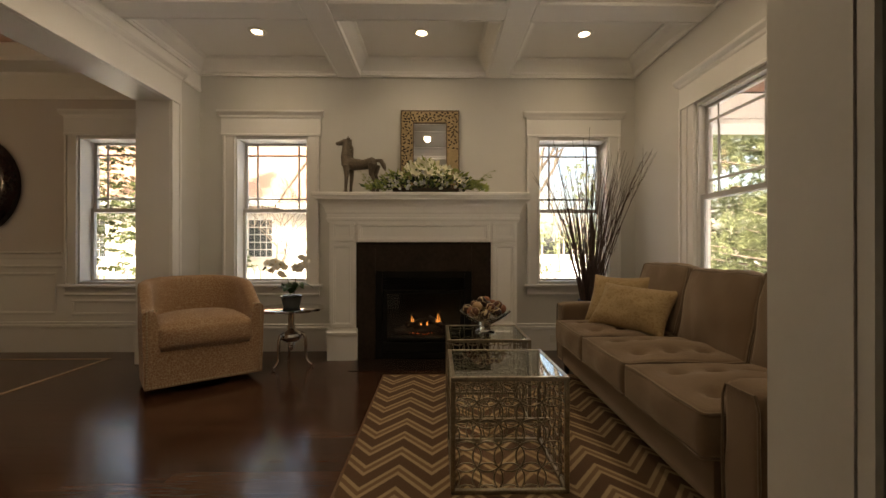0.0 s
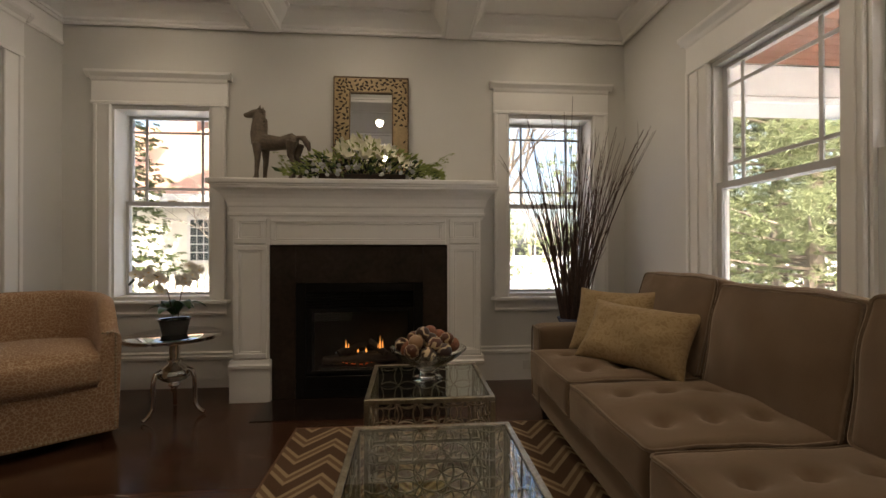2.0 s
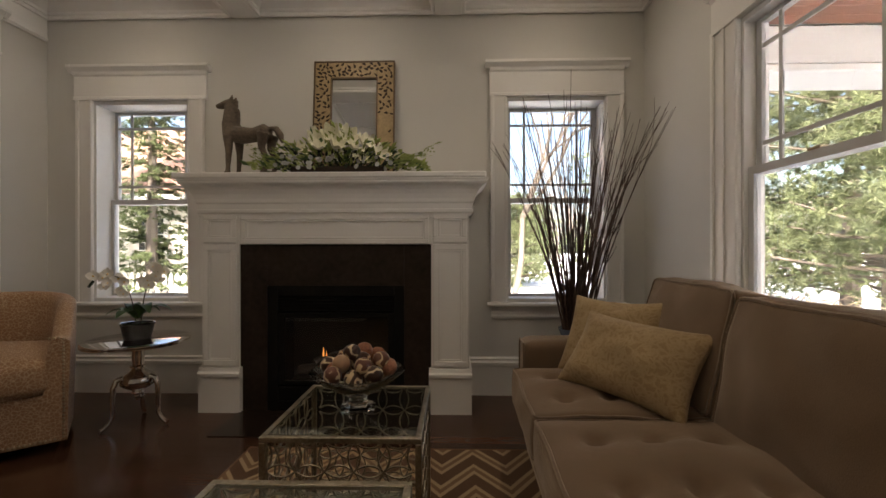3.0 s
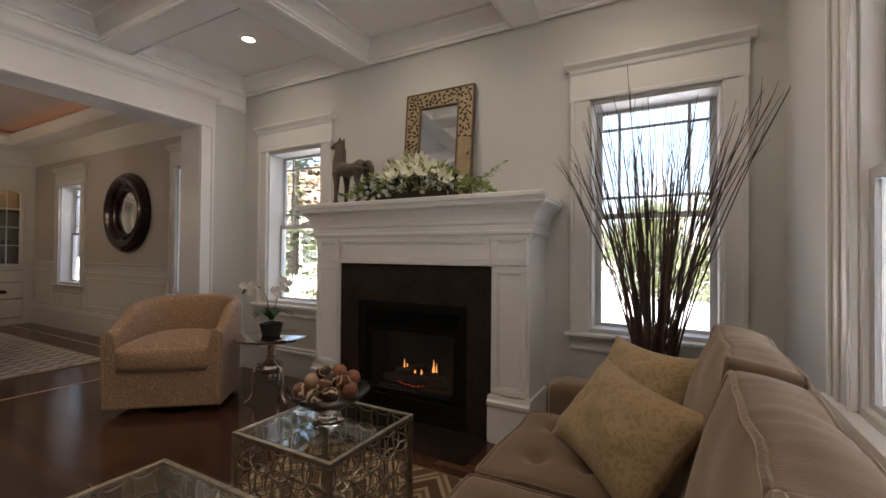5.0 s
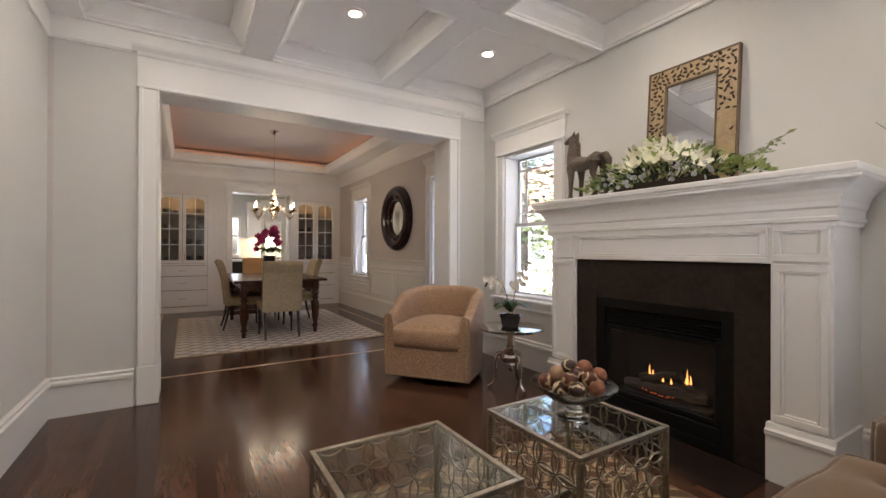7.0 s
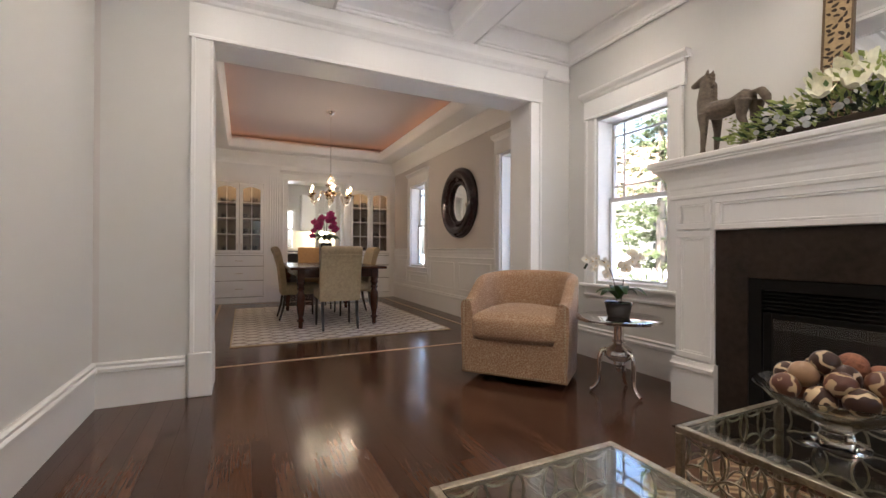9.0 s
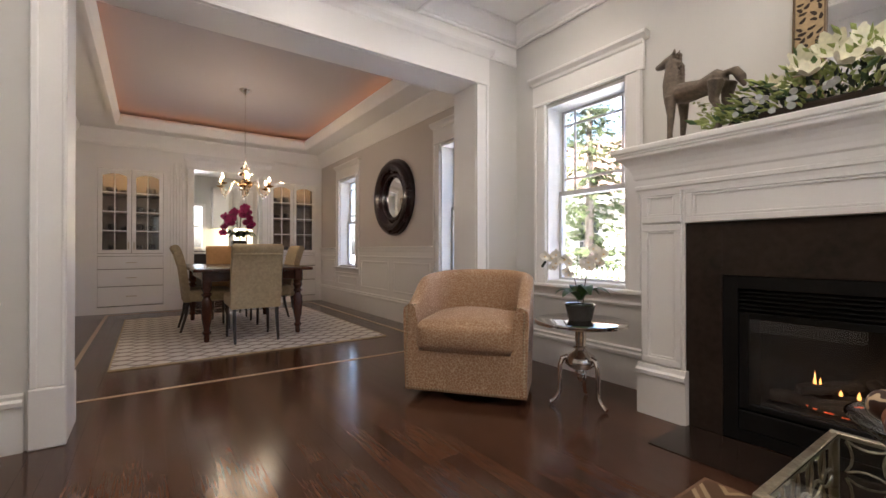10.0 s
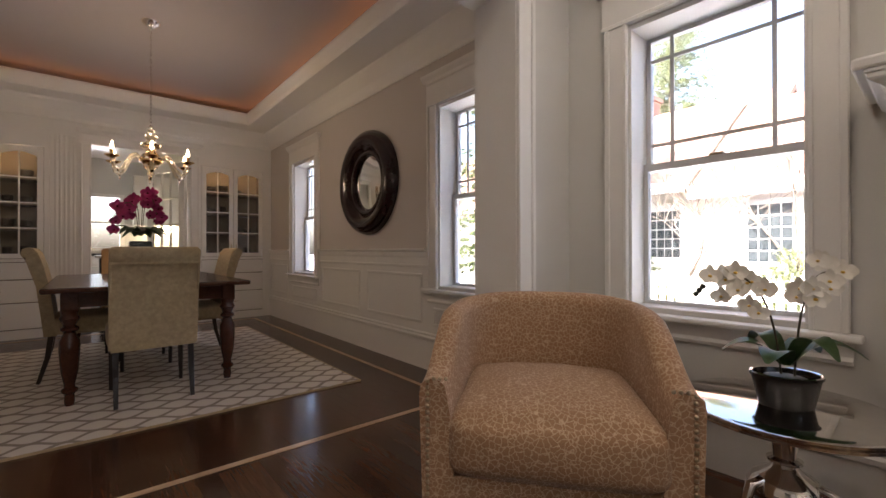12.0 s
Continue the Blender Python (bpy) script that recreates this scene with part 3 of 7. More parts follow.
structure("ceiling", coffered(), "ceil", "white coffered ceiling with deep mouldings", "ceiling")


def tray_ceiling():
    bm = B()
    x0, x1, y0, y1 = -6.835, -3.02, 1.82, 4.42
    for r in ((DW, DE, DS, y0, 2.68, 2.78), (DW, DE, y1, YN, 2.68, 2.78), (DW, x0, y0, y1, 2.68, 2.78), (x1, DE, y0, y1, 2.68, 2.78)):
        box(bm, *r)
    c, d = 0.33, 0.36
    for r in ((x0 - d, x0 - c, y0 - d, y1 + d, 2.782, 2.906), (x1 + c, x1 + d, y0 - d, y1 + d, 2.782, 2.906), (x0 - c, x1 + c, y0 - d, y0 - c, 2.782, 2.906), (x0 - c, x1 + c, y1 + c, y1 + d, 2.782, 2.906)):
        box(bm, *r)
    lip = [(-0.05, 2.655), (0.0, 2.655), (0.02, 2.68), (0.035, 2.72), (0.052, 2.765), (0.045, 2.79), (0.0, 2.79), (-0.05, 2.68)]
    prism(bm, [(y0 + d, z) for d, z in lip], "x", x0, x1)
    prism(bm, [(y1 - d, z) for d, z in lip], "x", x0, x1)
    prism(bm, [(x0 + d, z) for d, z in lip], "y", y0, y1)
    prism(bm, [(x1 - d, z) for d, z in lip], "y", y0, y1)
    crown = [(0, 2.47), (0.015, 2.47), (0.02, 2.50), (0.05, 2.56), (0.095, 2.62), (0.125, 2.655), (0.13, 2.679), (0, 2.679)]
    prism(bm, [(YN - 0.001 - d, z) for d, z in crown], "x", DW, DE)
    prism(bm, [(DS + 0.001 + d, z) for d, z in crown], "x", DW, DE)
    prism(bm, [(DW + 0.001 + d, z) for d, z in crown], "y", DS, YN)
    prism(bm, [(DE - 0.001 - d, z) for d, z in crown], "y", DS, YN)
    return bm


structure("ceiling_dining", tray_ceiling(), "ceil", "white stepped soffit of the tray ceiling", "ceiling")
structure("ceiling_tray", boxes((-7.195, -2.66, 1.46, 4.78, 2.9065, 3.0)), "tray", "pale lavender-grey tray ceiling panel", "ceiling")
rope = B()
for pts in ([(-6.865, 1.79, 2.796), (-2.99, 1.79, 2.796)], [(-6.865, 4.45, 2.796), (-2.99, 4.45, 2.796)], [(-6.865, 1.80, 2.796), (-6.865, 4.44, 2.796)], [(-2.99, 1.80, 2.796), (-2.99, 4.44, 2.796)]):
    tube(rope, pts, 0.012, 6)
tagged(part("rope_light", rope, "cove"), "amber rope light lying along the tray cove", "rope light")

# frieze moulding below the coffers
fr = B()
band = [(0, 2.545), (0.012, 2.545), (0.022, 2.56), (0.014, 2.575), (0.012, 2.60), (0.012, 2.70), (0, 2.70)]
prism(fr, [(YS + 0.001 + d, z) for d, z in band], "x", XW + 0.001, XE - 0.001)
prism(fr, [(XW + 0.001 + d, z) for d, z in band], "y", YS + 0.012, YN - 0.012)
structure("trim_frieze", fr, "ceil", "white painted frieze moulding under the ceiling", "moulding")


def base_profile(h=0.27):
    return [(0, 0), (0.018, 0), (0.018, h - 0.062), (0.030, h - 0.056), (0.032, h - 0.036), (0.022, h - 0.024), (0.026, h - 0.008), (0.012, h), (0, h)]


bb = B()
P = base_profile()
prism(bb, [(YN - 0.001 - d, z) for d, z in P], "x", XW, -0.865)
prism(bb, [(YN - 0.001 - d, z) for d, z in P], "x", 0.865, XE)
prism(bb, [(XE - 0.001 - d, z) for d, z in P], "y", YS, YN)
prism(bb, [(XW + 0.001 + d, z) for d, z in P], "y", YS, 1.725)
prism(bb, [(XW + 0.001 + d, z) for d, z in P], "y", 4.525, YN)
prism(bb, [(YS + 0.001 + d, z) for d, z in P], "x", XW, -0.70)
prism(bb, [(YS + 0.001 + d, z) for d, z in P], "x", 0.725, XE)
structure("baseboard", bb, "trim", "tall white moulded baseboard", "baseboard")
bb = B()
P = base_profile(0.30)
prism(bb, [(YN - 0.001 - d, z) for d, z in P], "x", DW, DE)
prism(bb, [(DS + 0.001 + d, z) for d, z in P], "x", DW, DE)
prism(bb, [(DW + 0.001 + d, z) for d, z in P], "y", 2.44, 2.68)
structure("baseboard_dining", bb, "trim", "tall white baseboard of the dining room", "baseboard")


# wainscot of the dining room
def wainscot(name, y, s, spans, under=()):
    """Flat dado with a chair rail and framed panels; low panels under the windows."""
    w = thing(name, "white panelled wainscot with chair rail", "wainscot", kind="structure")
    rail = [(0, 0.905), (0.012, 0.905), (0.016, 0.92), (0.02, 0.955), (0.04, 0.965), (0.042, 0.982), (0, 0.982)]

    def slab(a, b, d0, d1, z0, z1, bev=0.0):
        lo, hi = sorted((y - s * d0, y - s * d1))
        return box(B(), a, b, lo, hi, z0, z1, bevel=bev, seg=1)

    def panel_frame(a, b, z0, z1):
        bm = B()
        for r in ((a, b, z1 - 0.025, z1), (a, b, z0, z0 + 0.025), (a, a + 0.025, z0 + 0.025, z1 - 0.025), (b - 0.025, b, z0 + 0.025, z1 - 0.025)):
            lo, hi = sorted((y - s * 0.006, y - s * 0.018))
            box(bm, r[0], r[1], lo, hi, r[2], r[3], bevel=0.005, seg=1)
        part("panel_moulding", bm, "trim", w)

    for a, b in under:
        part("dado", slab(a, b, 0, 0.006, 0.30, 0.545), "trim", w)
        panel_frame(a + 0.08, b - 0.08, 0.36, 0.51)
    for a, b in spans:
        part("dado", slab(a, b, 0, 0.006, 0.30, 0.905), "trim", w)
        part("chair_rail", prism(B(), [(y - s * d, z) for d, z in rail], "x", a, b), "trim", w)
        part("under_rail", slab(a, b, 0.006, 0.020, 0.825, 0.850, 0.005), "trim", w)
        n = max(1, round((b - a) / 1.1))
        p = (b - a) / n
        for i in range(n):
            if p > 0.30:
                panel_frame(a + i * p + 0.07, a + (i + 1) * p - 0.07, 0.37, 0.775)
    return w


wainscot("wainscot_north", YN - 0.001, 1, [(DW, -6.55), (-5.59, -3.52), (-2.56, DE)], [(-6.55, -5.59), (-3.52, -2.56)])
wainscot("wainscot_south", DS + 0.001, -1, [(DW, DE)])

# maple line inlaid round the dining floor
inl = boxes((-2.905, -2.870, 1.69, 4.60, 0, 0.003), (-7.18, -2.905, 4.565, 4.60, 0, 0.003), (-7.18, -2.905, 1.69, 1.725, 0, 0.003), (-7.18, -7.145, 1.725, 4.565, 0, 0.003))
structure("floor_inlay", inl, "inlay", "pale maple line inlaid in the dark floor", "inlay")


# ---- cased openings ----
def casing_leg(bm, u0, u1, p, s, z1, axis, edge):
    """A flat casing with a raised back band on its outer edge and a plinth block; s: the way out of the wall."""
    def bx(a, b, d, z0, zt, bev=0.004):
        lo, hi = sorted((p, p + s * d))
        if axis == "x":
            box(bm, a, b, lo, hi, z0, zt, bevel=bev, seg=1)
        else:
            box(bm, lo, hi, a, b, z0, zt, bevel=bev, seg=1)
    bx(u0, u1, 0.020, 0.285, z1)
    bx(u0 - 0.006, u1 + 0.006, 0.030, 0.0, 0.283, 0.006)
    w = u1 - u0
    if edge < 0:
        bx(u0, u0 + w * 0.22, 0.032, 0.285, z1)
        bx(u1 - w * 0.12, u1, 0.026, 0.285, z1)
    else:
        bx(u1 - w * 0.22, u1, 0.032, 0.285, z1)
        bx(u0, u0 + w * 0.12, 0.026, 0.285, z1)


def header(bm, u0, u1, p, s, z0, z1, axis):
    """A frieze board with a fillet below and a crowned cap above."""
    pr = [(0, z0), (0.030, z0), (0.030, z0 + 0.018), (0.022, z0 + 0.024), (0.022, z1 - 0.075), (0.030, z1 - 0.065), (0.036, z1 - 0.045), (0.058, z1 - 0.018), (0.060, z1), (0, z1)]
    prism(bm, [(p + s * d, z) for d, z in pr], axis, u0, u1)
    # returns of the cap
    for u, e in ((u0, -1), (u1, 1)):
        a, b = sorted((u, u + e * 0.030))
        q = [(p, z1 - 0.050), (p + s * 0.034, z1 - 0.050), (p + s * 0.060, z1 - 0.018), (p + s * 0.062, z1), (p, z1)]
        prism(bm, q, axis, a, b)


def opening_trim(name, axis, faces, u0, u1, z1, cas, cap, label):
    top = thing(name, label, "cased opening", kind="structure")
    for p, s in faces:
        bm = B()
        casing_leg(bm, u0 - cas, u0, p, s, z1, axis, -1)
        part("casing", bm, "trim", top)
        bm = B()
        casing_leg(bm, u1, u1 + cas, p, s, z1, axis, 1)
        part("casing", bm, "trim", top)
        bm = B()
        header(bm, u0 - cas - 0.01, u1 + cas + 0.01, p, s, z1 + 0.001, cap, axis)
        part("header", bm, "trim", top)
    lo, hi = min(p for p, s in faces) - 0.002, max(p for p, s in faces) + 0.002
    bm = B()
    for a, b, c, d in ((u0 - 0.012, u0 + 0.002, 0, z1), (u1 - 0.002, u1 + 0.012, 0, z1), (u0, u1, z1 - 0.002, z1 + 0.012)):
        box(bm, *((a, b, lo, hi, c, d) if axis == "x" else (lo, hi, a, b, c, d)))
    part("jamb", bm, "trim", top)
    return top


opening_trim("opening_1", "y", [(XW + 0.001, 1), (DE - 0.001, -1)], 1.87, 4.40, 2.30, 0.125, 2.60, "white cased opening between living and dining room")
opening_trim("opening_2", "x", [(YS - 0.026, 1), (1.129, -1)], -0.53, 0.562, 2.30, 0.15, 2.60, "white cased doorway from the hall")
opening_trim("opening_3", "y", [(DW + 0.001, 1)], 2.79, 3.82, 2.23, 0.10, 2.42, "white cased doorway to the kitchen")


# ---- windows ----
def window(name, x, y, rz, half, z0, z1, label, left=True, right=True, head=None, cas=0.115, st=0.03, dy=0.0):
    """Double-hung window in a wall; local y points out. Prairie bars in the upper sash."""
    w = thing(name, label, "window", x, y, 0, rz, kind="structure")
    h = half
    for on, a, b in ((left, -h - cas, -h), (right, h, h + cas)):
        if not on:
            continue
        bm = B()
        box(bm, a, b, -0.022, 0.0, z0 - 0.02, z1 + 0.005, bevel=0.003, seg=1)
        o0, o1 = (a, a + 0.026) if a < 0 else (b - 0.026, b)
        box(bm, o0, o1, -0.034, -0.0215, z0 - 0.02, z1 + 0.005, bevel=0.004, seg=1)
        i0, i1 = (b - 0.016, b) if a < 0 else (a, a + 0.016)
        box(bm, i0, i1, -0.029, -0.0215, z0 - 0.02, z1 + 0.005, bevel=0.003, seg=1)
        if cas > 0.15:
            mid_x = (a + b) / 2
            box(bm, mid_x - 0.012, mid_x + 0.012, -0.031, -0.0215, z0 - 0.02, z1 + 0.005, bevel=0.004, seg=1)
        part("casing", bm, "trim", w)
    if head:
        bm = B()
        header(bm, head[0], head[1], 0.0, -1, z1 + 0.006, 2.36, "x")
        part("head_casing", bm, "trim", w)
    s0, s1 = (head[0] if head else -h), (head[1] if head else h)
    if head:
        bm = B()
        box(bm, s0 - 0.02, s1 + 0.02, -0.075, 0.0, z0 - 0.045, z0 - 0.0205, bevel=0.008, seg=2)
        part("window_sill", bm, "trim", w)
        bm = B()
        prism(bm, [(0, z0 - 0.135), (-0.018, z0 - 0.135), (-0.026, z0 - 0.12), (-0.018, z0 - 0.105), (-0.018, z0 - 0.046), (0, z0 - 0.046)], "x", s0 + 0.01, s1 - 0.01)
        part("apron", bm, "trim", w)
    bm = boxes((-h + 0.001, -h + 0.014, 0.002, 0.210 + dy, z0 + 0.001, z1 - 0.001), (h - 0.014, h - 0.001, 0.002, 0.210 + dy, z0 + 0.001, z1 - 0.001), (-h + 0.014, h - 0.014, 0.002, 0.210 + dy, z1 - 0.024, z1 - 0.001), (-h + 0.014, h - 0.014, 0.002, 0.210 + dy, z0 + 0.001, z0 + 0.005))
    part("window_frame", bm, "trim", w)
    mid, g = (z0 + z1) / 2 - 0.001, h - 0.015
    # upper sash outside, lower sash inside
    for nm, ya, yb, za, zb, lowrail, toprail in (("upper_sash", 0.172 + dy, 0.207 + dy, mid - 0.018, z1 - 0.025, 0.036, 0.020), ("lower_sash", 0.135 + dy, 0.170 + dy, z0 + 0.006, mid + 0.018, 0.018, 0.036)):
        bm = boxes((-g, -g + st, ya, yb, za, zb), (g - st, g, ya, yb, za, zb), (-g + st, g - st, ya, yb, za, za + lowrail), (-g + st, g - st, ya, yb, zb - toprail, zb))
        sash = part(nm, bm, "sash", w, "grey-white sash")
        gx, gz0, gz1 = g - st, za + lowrail, zb - toprail
        pane = part("pane", boxes((-gx, gx, ya + 0.015, ya + 0.019, gz0, gz1)), "glass", sash)
        pane.visible_shadow = False
        if nm == "upper_sash":
            d = 0.095
            for r in ((-gx + d, -gx + d + 0.018, ya + 0.005, ya + 0.0145, gz0, gz1), (gx - d - 0.018, gx - d, ya + 0.005, ya + 0.0145, gz0, gz1), (-gx, gx, ya + 0.004, ya + 0.0140, gz0 + d, gz0 + d + 0.018), (-gx, gx, ya + 0.004, ya + 0.0140, gz1 - d - 0.018, gz1 - d)):
                part("muntin", boxes(r), "sash", sash)
        else:
            part("sash_lock", boxes((-0.03, 0.03, ya - 0.006, yb, zb + 0.0005, zb + 0.012), bevel=0.003), "nail", sash, "small metal sash lock")
    return w


window("window_1", -1.5075, YN, 0, 0.3525, 0.68, 2.11, "white double-hung window with prairie bars beside the fireplace", head=(-0.485, 0.485), st=0.022)
window("window_2", 1.48, YN, 0, 0.35, 0.68, 2.11, "white double-hung window with prairie bars behind the twigs", head=(-0.47, 0.47), st=0.035)
window("window_3", -6.07, YN, 0, 0.35, 0.68, 2.11, "white double-hung window in the dining room", head=(-0.475, 0.475))
window("window_4", -3.04, YN, 0, 0.35, 0.68, 2.11, "white double-hung window in the dining room", head=(-0.475, 0.475))
window("window_5", XE, 3.495, -90, 0.375, 0.68, 2.11, "white double-hung window over the sofa", right=False, head=(-0.57, 1.41), cas=0.19, st=0.036, dy=-0.115)
window("window_6", XE, 2.655, -90, 0.375, 0.68, 2.11, "white double-hung window over the sofa", left=False, cas=0.19, st=0.036, dy=-0.115)
mull = B()
box(mull, XE - 0.022, XE - 0.0005, 3.031, 3.119, 0.66, 2.115, bevel=0.003, seg=1)
box(mull, XE - 0.030, XE - 0.0215, 3.052, 3.098, 0.66, 2.115, bevel=0.004, seg=1)
structure("trim_mullion", mull, "trim", "white mullion casing between twin windows", "casing")


# ---- porch and grounds ----
structure("ground", boxes((-150, 150, -150, 150, -0.75, -0.65)), "snow", "snow-covered ground", "ground")
porch = thing("porch", "white porch with a fir beadboard ceiling", "porch", kind="structure")
part("porch_floor", boxes((2.32, 4.62, -2.0, 5.05, -0.64, -0.12)), "porch_deck", porch, "grey painted porch floor")
part("porch_roof", boxes((2.31, 4.9, -2.0, 5.35, 2.54, 2.75)), "ext_white", porch)
board = part("board", boxes((-1.1, 1.1, -0.052, 0.052, -0.006, 0.006), bevel=0.003), "porch_wood", porch, "varnished fir board")
board.matrix_basis = pose(3.43, 4.66, 2.527)
for i in range(1, 44):
    share("board", board, porch, pose(3.43, 4.66 - 0.1085 * i, 2.527))
for r in ((4.25, 4.55, -2.0, 4.72, 2.26, 2.52), (2.32, 4.55, 4.722, 5.02, 2.26, 2.52), (4.22, 4.58, -2.0, 4.69, 2.20, 2.258), (2.32, 4.58, 4.692, 5.05, 2.20, 2.258)):
    part("beam", boxes(r, bevel=0.01), "ext_white", porch)
for y in (4.87, 1.6, -1.5):
    bm = B()
    box(bm, 4.25, 4.55, y - 0.15, y + 0.15, -0.12, 2.198, bevel=0.01)
    box(bm, 4.22, 4.58, y - 0.18, y + 0.18, -0.119, 0.05, bevel=0.01)
    box(bm, 4.22, 4.58, y - 0.18, y + 0.18, 2.08, 2.197, bevel=0.01)
    part("column", bm, "ext_white", porch)
lens = part("downlight", lathe(B(), [(0, 0), (0.05, 0), (0.062, 0.006), (0.062, 0.012), (0, 0.012)], 20, 4.0, 4.0, 2.508), "can_glow", porch, "lit recessed porch light")


# ---- trees, house and fence outside ----
def sprays(bm, rng, p, d, size, count):
    """Small needle fans about a point."""
    for _ in range(count):
        q = p + Vector((rng.uniform(-1, 1), rng.uniform(-1, 1), rng.uniform(-0.5, 0.3))) * size * 0.7
        a = (d + Vector((rng.uniform(-0.9, 0.9), rng.uniform(-0.9, 0.9), rng.uniform(-0.6, 0.3)))).normalized()
        s = a.cross(Vector((rng.uniform(-0.4, 0.4), rng.uniform(-0.4, 0.4), 1))).normalized()
        l, w = size * rng.uniform(0.6, 1.2), size * rng.uniform(0.12, 0.28)
        bm.faces.new([bm.verts.new(v) for v in (q - a * l * 0.5, q + s * w, q + a * l * 0.6, q - s * w)])


def spruce(label, x, y, h, r, seed, material="needle", dens=1.0):
    rng = random.Random(seed)
    t = thing("spruce_tree", label, "tree", x, y, -0.65)
    part("trunk", tube(B(), [(0, 0, 0), (0.03, 0.02, h * 0.5), (0, 0, h)], [h * 0.02, h * 0.012, 0.01], 8), "bark", t)
    bm, z = B(), h * 0.06
    while z < h * 0.98:
        f = 1 - z / h
        for _ in range(int((5 + 6 * f) * dens)):
            a, l = rng.uniform(0, 2 * math.pi), r * (f ** 0.85) * rng.uniform(0.65, 1.1) + 0.1
            for k in range(1, 6):
                s = k / 5
                p = Vector((math.cos(a) * l * s, math.sin(a) * l * s, z - 0.28 * l * s + 0.12 * l * s * s + rng.uniform(-0.15, 0.13)))
                sprays(bm, rng, p, Vector((math.cos(a), math.sin(a), -0.25)), 0.07 + 0.033 * l, 20)
        z += 0.05 * h * (0.45 + 0.55 * f)
    part("crown", bm, material, t)
    return t


def tuft(bm, rng, p, d, length):
    """A brush of slender needles spreading from the end of a twig."""
    for _ in range(18):
        a = (d * 0.7 + Vector((rng.gauss(0, 1), rng.gauss(0, 1), rng.gauss(0, 0.8)))).normalized()
        s = a.cross(Vector((rng.uniform(-1, 1), rng.uniform(-1, 1), rng.uniform(-1, 1)))).normalized() * length * 0.085
        l = length * rng.uniform(0.6, 1.2)
        bm.faces.new([bm.verts.new(v) for v in (p + s, p + a * l, p - s)])


def brambles(label, x, y, r, h, count, seed):
    """Dry stems that arch out of one root and tangle."""
    rng = random.Random(seed)
    t = thing("bramble", label, "shrub", x, y, -0.65)
    bm = B()
    for _ in range(count):
        b = Vector((rng.uniform(-r, r) * 0.7, rng.uniform(-r, r) * 0.7, 0))
        tip = b + Vector((rng.uniform(-r, r), rng.uniform(-r, r), rng.uniform(0.1, 0.8) * h))
        mid = b.lerp(tip, 0.45) + Vector((0, 0, h * rng.uniform(0.6, 1.1)))
        pts = [q + Vector((rng.uniform(-1, 1), rng.uniform(-1, 1), 0)) * 0.03 for q in curve3(b, mid, tip, 6)]
        tube(bm, pts, [0.011, 0.010, 0.009, 0.008, 0.007, 0.005, 0.003], 4, cap=False)
    part("stems", bm, "straw", t, "tangled dry stems")
    return t


def pine(label, x, y, h, r, seed, low=0.12, tufts=2, length=0.20):
    rng = random.Random(seed)
    t = thing("pine_tree", label, "tree", x, y, -0.65)
    part("trunk", tube(B(), [(0, 0, 0), (0.1, 0.05, h * 0.45), (0.05, 0.1, h * 0.95)], [h * 0.024, h * 0.016, 0.02], 9), "bark", t)
    limbs, crown = B(), B()
    for i in range(84):
        z = h * (low + (0.95 - low) * i / 84)
        a, l = rng.uniform(0, 6.28), r * (1.05 - 0.6 * z / h) * rng.uniform(0.6, 1.1)
        tip = Vector((math.cos(a) * l, math.sin(a) * l, z + l * 0.12))
        tube(limbs, curve3((0, 0, z), tip * 0.5 + Vector((0, 0, z * 0.5 - 0.1)), tip, 4), [0.04, 0.03, 0.025, 0.02, 0.01], 5)
        for k in [q * 0.5 for q in range(4, 18)]:
            for _ in range(tufts):
                p = Vector((0, 0, z)).lerp(tip, k / 8) + Vector((rng.uniform(-0.38, 0.38), rng.uniform(-0.38, 0.38), rng.uniform(-0.30, 0.34)))
                tuft(crown, rng, p, Vector((math.cos(a), math.sin(a), 0.5)), length)
    part("limbs", limbs, "bark", t)
    part("crown", crown, "pine", t)
    return t


def bare_tree(label, x, y, h, seed, name="bare_tree", spread=0.55, material="bark", depth=5):
    rng = random.Random(seed)
    bm = B()

    def grow(p, d, l, r, n):
        q = p + d * l
        mid = p.lerp(q, 0.5) + Vector((rng.uniform(-1, 1), rng.uniform(-1, 1), 0)) * l * 0.07
        tube(bm, [p, mid, q], [r, r * 0.85, r * 0.68], 5 if n > 2 else 4, cap=False)
        if n:
            for _ in range(3 if n > 1 else 2):
                nd = (d + Vector((rng.uniform(-1, 1), rng.uniform(-1, 1), rng.uniform(-0.25, 0.6))) * spread).normalized()
                grow(q, nd, l * rng.uniform(0.6, 0.85), r * 0.62, n - 1)

    grow(Vector((0, 0, 0)), Vector((rng.uniform(-0.1, 0.1), rng.uniform(-0.1, 0.1), 1)).normalized(), h * 0.28, h * 0.011, depth)
    t = thing(name, label, "tree", x, y, -0.65)
    part("branches", bm, material, t)
    return t


def shrub(label, x, y, rx, ry, h, seed, material="hedge", count=900):
    rng = random.Random(seed)
    bm = B()
    for _ in range(count):
        a, u, k = rng.uniform(0, 6.28), rng.uniform(0, 1), rng.uniform(0.5, 1)
        p = Vector((rx * k * math.cos(a) * math.sqrt(1 - u * u), ry * k * math.sin(a) * math.sqrt(1 - u * u), h * k * u))
        sprays(bm, rng, p, Vector((p.x, p.y, 0.5)).normalized(), 0.13, 2)
    t = thing("shrub", label, "shrub", x, y, -0.65)
    part("foliage", bm, material, t)
    return t


